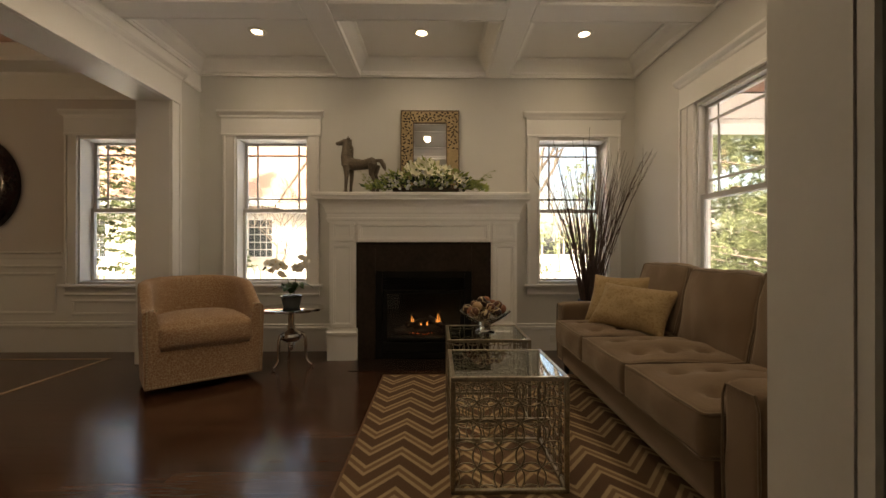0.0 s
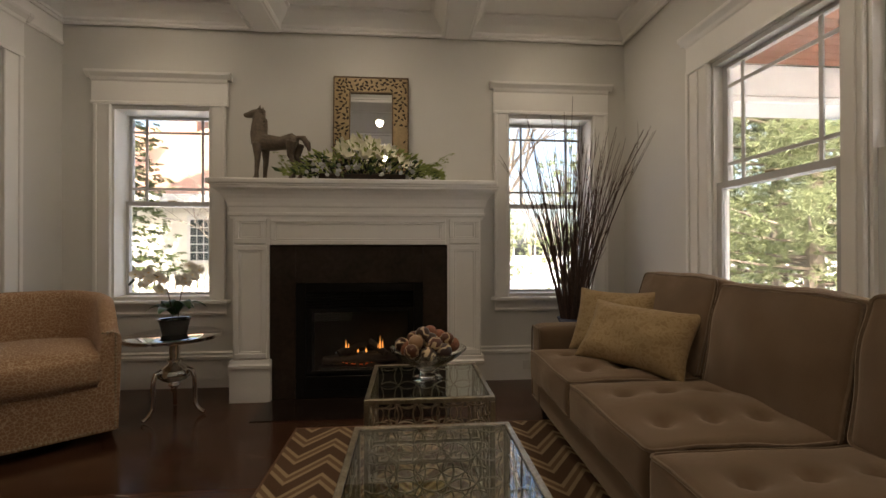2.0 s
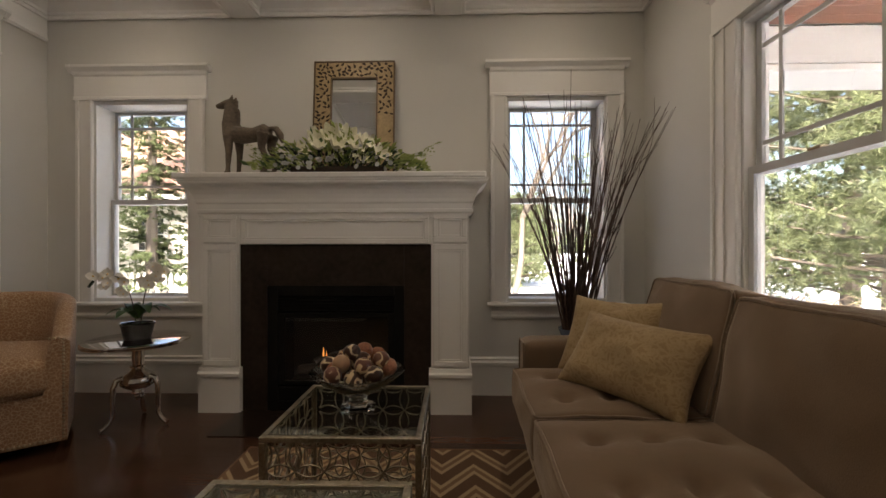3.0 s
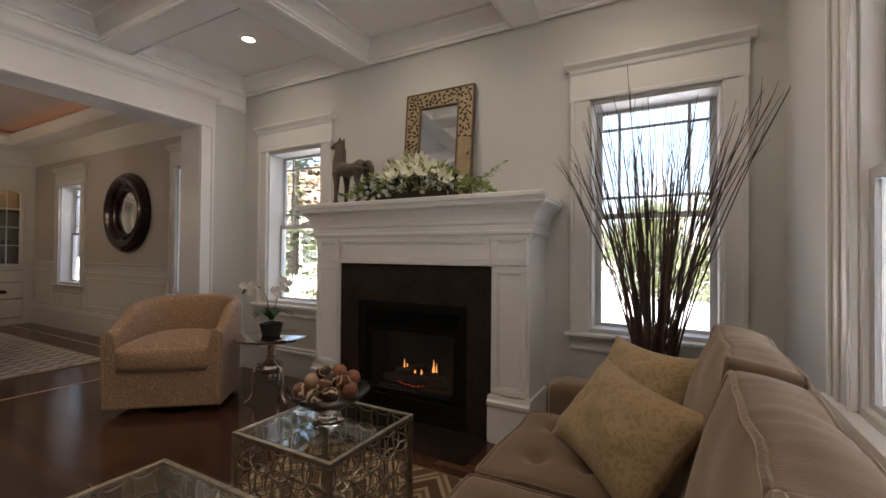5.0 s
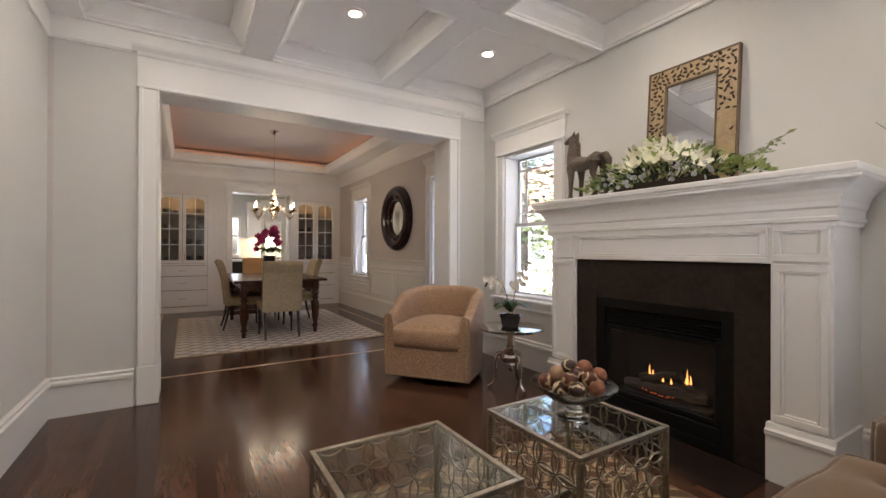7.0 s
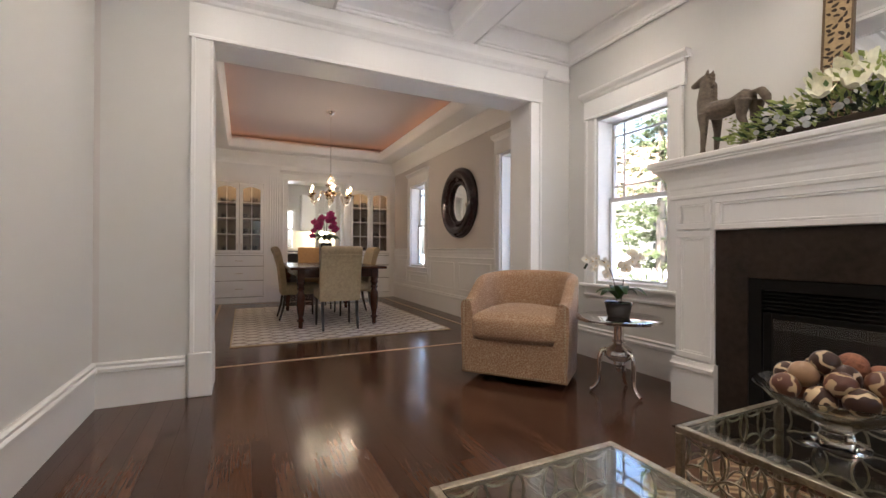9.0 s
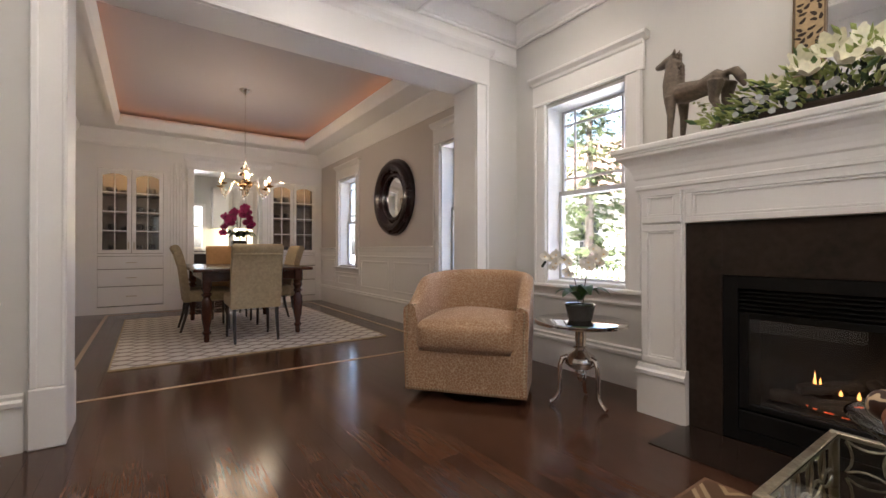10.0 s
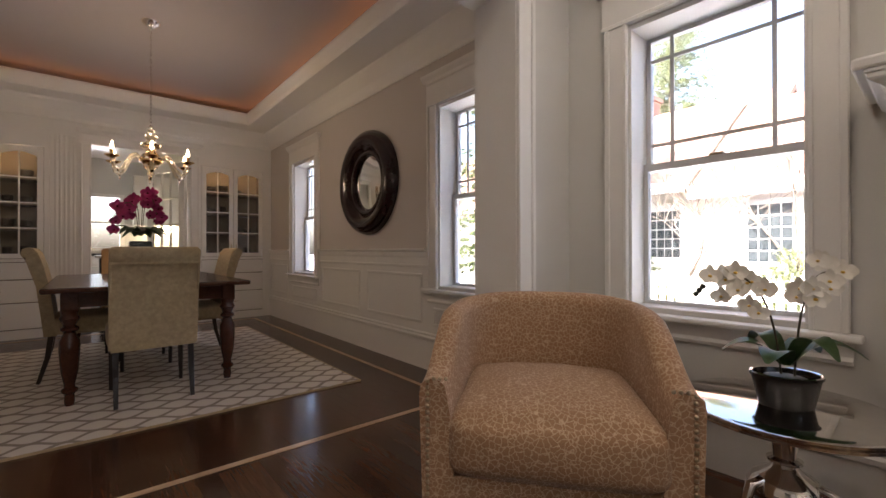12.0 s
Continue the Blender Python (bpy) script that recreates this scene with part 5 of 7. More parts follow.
def flower_arrangement():
    t = thing("flower_arrangement", "low spray of cream lilies and greenery on the mantel", "flower arrangement", 0.02, 4.57, 1.512)
    rng = random.Random(12)
    bm = B()
    box(bm, -0.30, 0.30, -0.07, 0.09, 0.0, 0.05, bevel=0.015)
    part("tray", bm, "fret", t, "dark low tray")
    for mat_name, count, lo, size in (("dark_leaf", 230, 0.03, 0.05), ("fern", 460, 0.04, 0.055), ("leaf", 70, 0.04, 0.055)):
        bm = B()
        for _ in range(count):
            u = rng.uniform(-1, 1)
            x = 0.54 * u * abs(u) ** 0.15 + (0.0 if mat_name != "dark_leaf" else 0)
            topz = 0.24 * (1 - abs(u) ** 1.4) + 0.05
            # the darkest leaves fill only the low middle of the spray
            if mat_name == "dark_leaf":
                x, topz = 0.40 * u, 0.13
            y, z = rng.uniform(-0.12, 0.10), rng.uniform(lo, topz)
            a = Vector((u * 1.2 + rng.uniform(-0.6, 0.6), -0.5 + rng.uniform(-0.5, 0.5), rng.uniform(-0.2, 1.0))).normalized()
            s = a.cross(Vector((rng.uniform(-1, 1), 1, 0.3))).normalized()
            n = a.cross(s)
            l, w, p = size * rng.uniform(0.7, 1.3), size * rng.uniform(0.10, 0.24), Vector((x, y, z))
            c = p + a * l * 0.5 + n * w * 0.4
            vs = [bm.verts.new(q) for q in (p, p + a * l * 0.5 + s * w, p + a * l, p + a * l * 0.5 - s * w, c)]
            for i in range(4):
                bm.faces.new((vs[i], vs[(i + 1) % 4], vs[4]))
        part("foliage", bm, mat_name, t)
    for x, z, y, r in ((-0.14, 0.22, -0.05, 1), (-0.05, 0.25, -0.02, 1.1), (0.07, 0.22, -0.05, 1.1), (0.16, 0.18, -0.07, 1), (-0.24, 0.14, -0.06, 0.8), (0.27, 0.12, -0.07, 0.9), (0.0, 0.15, -0.13, 1), (-0.10, 0.14, -0.12, 0.9), (0.11, 0.14, -0.13, 0.8), (0.02, 0.27, 0.03, 0.9), (-0.33, 0.09, -0.04, 0.6), (0.36, 0.10, -0.02, 0.6), (-0.19, 0.20, 0.02, 0.8), (0.20, 0.22, 0.03, 0.7)):
        bm = B()
        bloom(bm, pose(x, y, z, 55 + rng.uniform(-25, 25), rng.uniform(-25, 25), rng.uniform(0, 60)), 0.080 * r, 0.050 * r, rng.uniform(0.2, 0.6), 6)
        part("lily", bm, "lily", t, "cream lily bloom", smooth=True)
    for _ in range(30):
        x, z = rng.uniform(-0.36, 0.36), rng.uniform(0.02, 0.10)
        bm = B()
        bmesh.ops.create_circle(bm, cap_ends=True, segments=9, radius=rng.uniform(0.011, 0.018), matrix=pose(x, -0.135 + rng.uniform(-0.03, 0.03), z, 90 + rng.uniform(-40, 40), rng.uniform(-40, 40), rng.uniform(-40, 40)))
        bmesh.ops.solidify(bm, geom=bm.faces[:], thickness=0.002)
        part("silver_leaf", bm, "eucalyptus", t, "round silvery leaf")
    for s in (-1, 1):
        for k in range(5):
            bm, base = B(), Vector((s * (0.30 + 0.03 * k), -0.05 + 0.025 * k, 0.05 + 0.015 * k))
            tip = base + Vector((s * 0.20, -0.05 + 0.02 * k, -0.01 + 0.03 * k))
            for i in range(9):
                p = base.lerp(tip, i / 8)
                for q in (-1, 1):
                    sprays(bm, rng, p, Vector((s, q * 0.9, 0.2)), 0.035, 2)
            part("fern_frond", bm, "fern", t, "pale green fern frond")


flower_arrangement()


# ---- living room furniture ----
def rug(name, label, x0, x1, y0, y1, pile, edge):
    t = thing(name, label, "rug", (x0 + x1) / 2, (y0 + y1) / 2, 0.0)
    w, h = (x1 - x0) / 2, (y1 - y0) / 2
    bm = B()
    box(bm, -w + 0.012, w - 0.012, -h + 0.012, h - 0.012, 0.0, 0.012, bevel=0.003)
    part("rug_field", bm, pile, t)
    bm = boxes((-w, w, -h, -h + 0.0115, 0, 0.011), (-w, w, h - 0.0115, h, 0, 0.011), (-w, -w + 0.0115, -h + 0.012, h - 0.012, 0, 0.011), (w - 0.0115, w, -h + 0.012, h - 0.012, 0, 0.011))
    part("binding", bm, edge, t)
    return t


rug("area_rug", "brown rug with cream chevron lines on the dark floor", -0.305, 1.40, 1.60, 4.03, "chevron", "rug_edge")


def pipe(pts, r=0.006):
    return tube(B(), pts, r, 6, closed=True)


def rumpled(p, sx, sy, rumple):
    """The place on a rumpled cushion of a point of its plain block."""
    p = Vector(p)
    return p + noise.noise_vector(p * 7.0 + Vector((sx * 9, sy * 5, 3))) * rumple


def rect_loop(x0, x1, y0, y1, z, r=0.035, sides=1):
    """A rounded rectangle, each side cut into a number of stretches."""
    pts = []
    for cx, cy, a0 in ((x1 - r, y1 - r, 0), (x0 + r, y1 - r, 90), (x0 + r, y0 + r, 180), (x1 - r, y0 + r, 270)):
        for k in range(4):
            a = radians(a0 + 30 * k)
            pts.append((cx + r * math.cos(a), cy + r * math.sin(a), z))
    if sides > 1:
        out = []
        for i, p in enumerate(pts):
            q = pts[(i + 1) % len(pts)]
            n = sides if i % 4 == 3 else 1
            out += [tuple(Vector(p).lerp(Vector(q), k / n)) for k in range(n)]
        pts = out
    return pts


def sofa():
    s = thing("sofa", "tan suede three-seat sofa with tufted seat cushions", "sofa", 1.545, 3.01, 0, -1.2)
    # local: x from -0.52 (front) to 0.44, y from -1.13 to 1.13
    bm = B()
    cushion(bm, 0.85, 1.86, 0.20, 0.03, 0.004, Matrix.Translation((-0.055, 0, 0.215)), n=6)
    part("base", bm, "suede", s, smooth=True)
    bm = B()
    cushion(bm, 0.13, 2.22, 0.62, 0.045, 0.008, Matrix.Translation((0.375, 0, 0.43)), n=8)
    part("back_frame", bm, "suede", s, smooth=True)
    for sy in (-1, 1):
        bm = B()
        cushion(bm, 0.89, 0.185, 0.46, 0.035, 0.010, Matrix.Translation((-0.015, sy * 1.033, 0.345)), n=12, rumple=0.004)
        arm = part("arm", bm, "suede", s, smooth=True)
        loop = [(-0.462, sy * 1.033 + y, z) for y, z in ((-0.075, 0.13), (0.075, 0.13), (0.083, 0.30), (0.080, 0.52), (0.065, 0.562), (-0.065, 0.562), (-0.080, 0.52), (-0.083, 0.30))]
        part("piping", pipe(loop, 0.005), "piping", arm)
    for k in (-1, 0, 1):
        y, w = k * 0.627, 0.614
        tuft = [(tx, ty, 0.036) for tx in (-0.20, -0.03, 0.14) for ty in (-0.13, 0.13)]
        bm, m = B(), Matrix.Translation((-0.165, y, 0.372))
        cushion(bm, 0.71, w, 0.165, 0.024, 0.034, m, tuft, n=32, rumple=0.009)
        seat = part("seat_cushion", bm, "suede", s, "tufted tan seat cushion", smooth=True)
        for z in (0.0765, -0.0765):
            loop = rect_loop(-0.351, 0.351, -w / 2 + 0.004, w / 2 - 0.004, z, 0.02, 14)
            part("piping", pipe([m @ rumpled(p, 0.71, w, 0.009) for p in loop], 0.0062), "piping", seat)
        bm, m = B(), pose(0.188, y, 0.640 + 0.02 * abs(k), 0, 11 + 1.5 * k, 0)
        cushion(bm, 0.155, w, 0.455, 0.020, 0.016, m, n=38, rumple=0.011, crease=0.004, side=2.6)
        back = part("back_cushion", bm, "suede", s, "boxy tan back cushion with worn seams", smooth=True)
        for dx in (-0.073, 0.073):
            loop = [(dx, p[0], p[1]) for p in rect_loop(-w / 2 + 0.004, w / 2 - 0.004, -0.223, 0.223, 0, 0.025, 14)]
            part("piping", pipe([m @ rumpled(p, 0.155, w, 0.011) for p in loop], 0.0075), "piping", back, "raised self-piped seam")
    for x in (-0.40, 0.38):
        for y in (-1.05, 1.05):
            part("leg", lathe(B(), [(0, 0), (0.018, 0), (0.028, 0.115), (0, 0.115)], 10, x, y, 0.0125 if x < 0 and y < 0 else 0.0), "espresso", s, "dark tapered wooden leg")


sofa()


def throw_pillow(label, m, w, h, d):
    bm = B()
    cushion(bm, w, h, 0.02, 0.009, 0.0, n=24)
    for v in bm.verts:
        u, q = v.co.x / (w / 2), v.co.y / (h / 2)
        f = max(0, 1 - abs(u) ** 2.6) * max(0, 1 - abs(q) ** 2.6)
        v.co.z = (1 if v.co.z > 0 else -1) * (0.006 + d / 2 * f ** 0.6)
        v.co.x *= 1 - 0.09 * (1 - q * q)
        v.co.y *= 1 - 0.13 * (1 - u * u)
        v.co.z += 0.012 * math.sin(u * 3.0 + q * 2.0) * f + 0.016 * noise.noise(Vector((u * 2.4, q * 2.4, w * 9))) * f ** 0.4
    ob = part("throw_pillow", bm, "pillow", smooth=True)
    ob.matrix_basis = m
    return tagged(ob, label, "pillow", "pillows on the sofa")


# upright faces: local x across, y up, z thickness
throw_pillow("square gold leaf-patterned pillow leaning on the sofa arm", pose(1.475, 3.82, 0.628, 62, 0, -46), 0.44, 0.39, 0.15)
throw_pillow("oblong gold leaf-patterned pillow leaning on the sofa", pose(1.445, 3.53, 0.602, 53, 3, -54), 0.53, 0.35, 0.17)


def lattice(bm, w, z0, z1, r=0.062, th=0.0032):
    """Overlapping rings in the x-z plane, cut off at the panel's edge."""
    step = r * math.sqrt(2)
    nx, nz = int(w / step) + 2, int((z1 - z0) / step) + 2
    for i in range(-1, nx):
        for j in range(-1, nz):
            cx, cz = -w / 2 + (i + 0.5) * step, z0 + (j + 0.5) * step
            run = []
            for k in range(21):
                a = 2 * math.pi * k / 20
                p = (cx + r * math.cos(a), 0, cz + r * math.sin(a))
                if abs(p[0]) <= w / 2 and z0 <= p[2] <= z1:
                    run.append(p)
                else:
                    if len(run) > 1:
                        tube(bm, run, th, 4, cap=False)
                    run = []
            if len(run) > 1:
                tube(bm, run, th, 4, cap=False)
    return bm


def glass_table(x, y, label):
    t = thing("coffee_table", label, "coffee table", x, y, 0.0125, group="glass cube tables")
    h, e, top = 0.240, 0.018, 0.472
    for sx in (-1, 1):
        for sy in (-1, 1):
            a, b = sorted((sx * h, sx * (h - e)))
            c, d = sorted((sy * h, sy * (h - e)))
            part("leg", boxes((a, b, c, d, 0, top - e), bevel=0.002), "antique", t)
    for z in (top - e, 0.0):
        for sy in (-1, 1):
            c, d = sorted((sy * h, sy * (h - e)))
            part("rail", boxes((-h, h, c, d, z + 0.0005, z + e), bevel=0.002), "antique", t)
            part("rail", boxes((c, d, -h + e, h - e, z + 0.0005, z + e), bevel=0.002), "antique", t)
    for k in range(4):
        p = part("lattice", lattice(B(), 2 * (h - e), e, top - e), "antique", t, "pierced panel of overlapping metal rings")
        p.matrix_basis = pose(0, 0, 0, 0, 0, 90 * k) @ Matrix.Translation((0, -h + e / 2, 0))
    bm = B()
    box(bm, -h + e + 0.001, h - e - 0.001, -h + e + 0.001, h - e - 0.001, top - 0.009, top - 0.001, bevel=0.001, seg=1)
    g = part("glass_top", bm, "tglass", t, "clear greenish glass top")
    g.visible_shadow = False
    part("stretcher", boxes((-h + e, h - e, -0.006, 0.006, 0.20, 0.212)), "antique", t)
    return t


glass_table(0.420, 3.328, "glass-topped cube table with pierced antique silver sides")
glass_table(0.416, 2.622, "glass-topped cube table with pierced antique silver sides")


def bowl():
    t = thing("glass_bowl", "footed clear glass bowl on the cube table", "bowl", 0.42, 3.33, 0.4845)
    prof = [(0, 0), (0.062, 0), (0.062, 0.006), (0.035, 0.016), (0.030, 0.035), (0.045, 0.050), (0.095, 0.075), (0.138, 0.106), (0.164, 0.130), (0.160, 0.131), (0.132, 0.108), (0.090, 0.081), (0.040, 0.057), (0, 0.052)]
    g = part("bowl_glass", lathe(B(), prof, 32), "bowl", t, smooth=True)
    g.visible_shadow = False
    for i, (x, y, z, r, mt) in enumerate(((0.0, 0.0, 0.095, 0.040, "ball_b"), (-0.078, 0.0, 0.124, 0.040, "ball_d"), (0.075, 0.03, 0.128, 0.042, "ball_a"), (0.0, -0.072, 0.118, 0.026, "ball_b"), (-0.015, 0.078, 0.128, 0.042, "ball_a"), (0.066, -0.058, 0.128, 0.036, "ball_b"), (-0.068, -0.078, 0.132, 0.024, "ball_a"), (0.012, 0.0, 0.160, 0.038, "ball_b"), (-0.055, 0.045, 0.162, 0.034, "ball_a"), (0.082, -0.005, 0.165, 0.032, "ball_a"), (0.055, 0.075, 0.162, 0.032, "ball_d"), (-0.05, -0.035, 0.160, 0.024, "ball_c"), (0.03, -0.055, 0.156, 0.026, "ball_a"), (0.012, 0.045, 0.186, 0.026, "ball_d"), (-0.02, -0.005, 0.190, 0.023, "ball_b"), (0.105, 0.0, 0.142, 0.024, "ball_d"), (-0.108, 0.02, 0.140, 0.024, "ball_b"))):
        b = thing("decorative_ball", {"ball_a": "brown ball with cream swirls in the glass bowl", "ball_b": "dark brown ball with cream swirls in the glass bowl", "ball_c": "smooth cream ball in the glass bowl", "ball_d": "reddish woven rattan ball in the glass bowl"}[mt], "ball", 0.42 + x, 3.33 + y, 0.4845 + z, group="balls in the bowl")
        o = part("shell", ball(B(), 0, 0, 0, max(r * 0.9, 0.031), u=18, v=12), mt, b, smooth=True)
        o.rotation_euler = (i * 0.9, i * 1.7, i * 0.5)


bowl()


def armchair():
    t = thing("armchair", "tan pebble-patterned swivel tub armchair with nailheads", "armchair", -1.758, 4.036, 0, 38.8)
    W, D, th = 0.374, 0.370, 0.070
    outer = []
    n = 48
    for i in range(n + 1):
        s = i / n
        if s < 0.22:
            outer.append((-W, -D + s / 0.22 * D * 0.95))
        elif s > 0.78:
            outer.append((W, -D + (1 - s) / 0.22 * D * 0.95))
        else:
            a = math.pi * (1 - (s - 0.22) / 0.56)
            outer.append((W * math.copysign(abs(math.cos(a)) ** 0.72, math.cos(a)), -D * 0.05 + (D * 1.05) * abs(math.sin(a)) ** 0.8))

    def height(y):
        f = max(0.0, min(1.0, (y + D - 0.02) / 0.36))
        f = f * f * (3 - 2 * f)
        return 0.585 + 0.165 * f + 0.03 * max(0, y / D)

    bm, rows = B(), []
    for i, (x, y) in enumerate(outer):
        a, b = outer[max(0, i - 1)], outer[min(n, i + 1)]
        tx, ty = b[0] - a[0], b[1] - a[1]
        l = math.hypot(tx, ty) or 1
        nx, ny = ty / l, -tx / l
        z = height(y)
        prof = [(0, 0.055), (-0.004, 0.20), (-0.010, 0.40), (-0.014, z - 0.05), (-0.010, z - 0.018), (0.008, z - 0.003), (0.03, z + 0.002), (th - 0.028, z - 0.002), (th - 0.008, z - 0.016), (th, z - 0.05), (th + 0.012, 0.46), (th + 0.02, 0.30)]
        rows.append([bm.verts.new((x + nx * d, y + ny * d, q)) for d, q in prof])
    for a, b in zip(rows, rows[1:]):
        for k in range(len(a) - 1):
            bm.faces.new((a[k], a[k + 1], b[k + 1], b[k]))
    for r in (rows[0], rows[-1]):
        bm.faces.new(r)
    part("shell", bm, "leopard", t, smooth=True)
    bm = B()
    box(bm, -W + 0.004, W - 0.004, -D + 0.004, -D + 0.06, 0.055, 0.305, bevel=0.008)
    part("front_rail", bm, "leopard", t)
    part("deck", boxes((-W + 0.06, W - 0.06, -D + 0.0605, D - 0.12, 0.07, 0.30)), "leopard", t)
    bm = B()
    cushion(bm, 0.616, 0.62, 0.185, 0.05, 0.045, Matrix.Translation((0, -0.080, 0.394)), n=16, rumple=0.006)
    c = part("seat_cushion", bm, "leopard", t, "plump tan pebble-patterned cushion", smooth=True)
    for z in (0.345,):
        part("piping", pipe(rect_loop(-0.291, 0.291, -0.376, 0.225, z, 0.055), 0.005), "leopard", c)
    part("swivel_base", lathe(B(), [(0, 0), (0.24, 0), (0.24, 0.03), (0.20, 0.055), (0, 0.055)], 28), "black", t, "dark swivel plate")
    y = -D - 0.002
    spots = [(sx * (W - 0.012), 0.08 + k * 0.0185) for sx in (-1, 1) for k in range(28)]
    spots += [(sx * (W - 0.012 - k * 0.0185), 0.588) for sx in (-1, 1) for k in range(1, 4)]
    spots += [(-W + 0.03 + k * 0.0187, 0.072) for k in range(37)]
    nail = None
    for x, z in spots:
        m = Matrix.Translation((x, y + (0.006 if z < 0.075 else 0), z))
        if nail is None:
            nail = part("nailhead", ball(B(), 0, 0, 0, 0.0066, 0.0045, 0.0066, 7, 5), "nail", t, "aged brass nailhead", smooth=True)
            nail.matrix_basis = m
        else:
            share("nailhead", nail, t, m)



armchair()


def side_table():
    t = thing("side_table", "round polished nickel pedestal side table", "side table", -1.13, 4.335, 0, 27)
    prof = [(0, 0.505), (0.264, 0.505), (0.272, 0.502), (0.272, 0.496), (0.266, 0.493), (0.272, 0.489), (0.272, 0.482), (0.26, 0.478), (0.06, 0.476), (0, 0.476)]
    part("tabletop", lathe(B(), prof, 56), "chrome", t, smooth=True)
    prof = [(0, 0.476), (0.05, 0.475), (0.034, 0.455), (0.030, 0.44), (0.033, 0.40), (0.030, 0.365), (0.030, 0.352), (0.044, 0.345), (0.044, 0.338), (0.031, 0.332), (0.040, 0.318), (0.080, 0.292), (0.094, 0.265), (0.090, 0.240), (0.066, 0.220), (0.044, 0.208), (0.030, 0.200), (0.038, 0.188), (0.026, 0.178), (0.018, 0.170), (0.020, 0.155), (0.012, 0.140), (0, 0.128)]
    part("pedestal", lathe(B(), prof, 28), "chrome", t, smooth=True)
    for k in range(3):
        a = radians(-90 - 60 + 120 * k)
        c, s = math.cos(a), math.sin(a)
        path = [(0.078, 0.288), (0.110, 0.276), (0.124, 0.235), (0.126, 0.18), (0.126, 0.12), (0.128, 0.07), (0.15, 0.035), (0.172, 0.018), (0.186, 0.0135)]
        bm = tube(B(), [(r * c, r * s, z) for r, z in path], [0.015, 0.016, 0.015, 0.014, 0.013, 0.012, 0.012, 0.012, 0.013], 10)
        part("leg", bm, "chrome", t, smooth=True)


side_table()


def leaf_blade(bm, base, mid, tip, w, n=8):
    rows, pts = [], curve3(base, mid, tip, n)
    for i, p in enumerate(pts):
        s = i / n
        d = (pts[min(n, i + 1)] - pts[max(0, i - 1)]).normalized()
        side = d.cross(Vector((0, 0, 1))).normalized()
        hw = w * math.sin(math.pi * (0.08 + 0.9 * s)) ** 0.7 * 0.5
        rows.append([bm.verts.new(p + side * hw * k + Vector((0, 0, 0.25 * hw * abs(k)))) for k in (-1, 0, 1)])
    for a, b in zip(rows, rows[1:]):
        for k in range(2):
            bm.faces.new((a[k], a[k + 1], b[k + 1], b[k]))
    bmesh.ops.solidify(bm, geom=bm.faces[:], thickness=0.0015)


def orchid_bloom(t, p, face, size, mat_name, lip, label):
    """Five broad petals and a small lip."""
    m = Matrix.Translation(p) @ Vector(face).normalized().to_track_quat("Z", "Y").to_matrix().to_4x4()
    bm = B()
    for k, (l, w) in enumerate(((1.0, 1.15), (1.0, 0.7), (1.0, 1.15), (0.9, 0.65), (0.9, 0.65))):
        a = (0, 90, 180, 232, 308)[k]
        src = petal_mesh(size * l, size * w, 0.16)
        me = bpy.data.meshes.new("tmp")
        src.to_mesh(me)
        src.free()
        me.transform(m @ pose(0, 0, 0.001 * k, 0, -8, a))
        bm.from_mesh(me)
        bpy.data.meshes.remove(me)
    b = part("bloom", bm, mat_name, t, label, smooth=True)
    bm = ball(B(), 0, 0, 0, size * 0.16, size * 0.13, size * 0.22, 8, 6)
    lp = part("lip", bm, lip, b)
    lp.matrix_basis = m @ pose(0, -size * 0.1, size * 0.12)


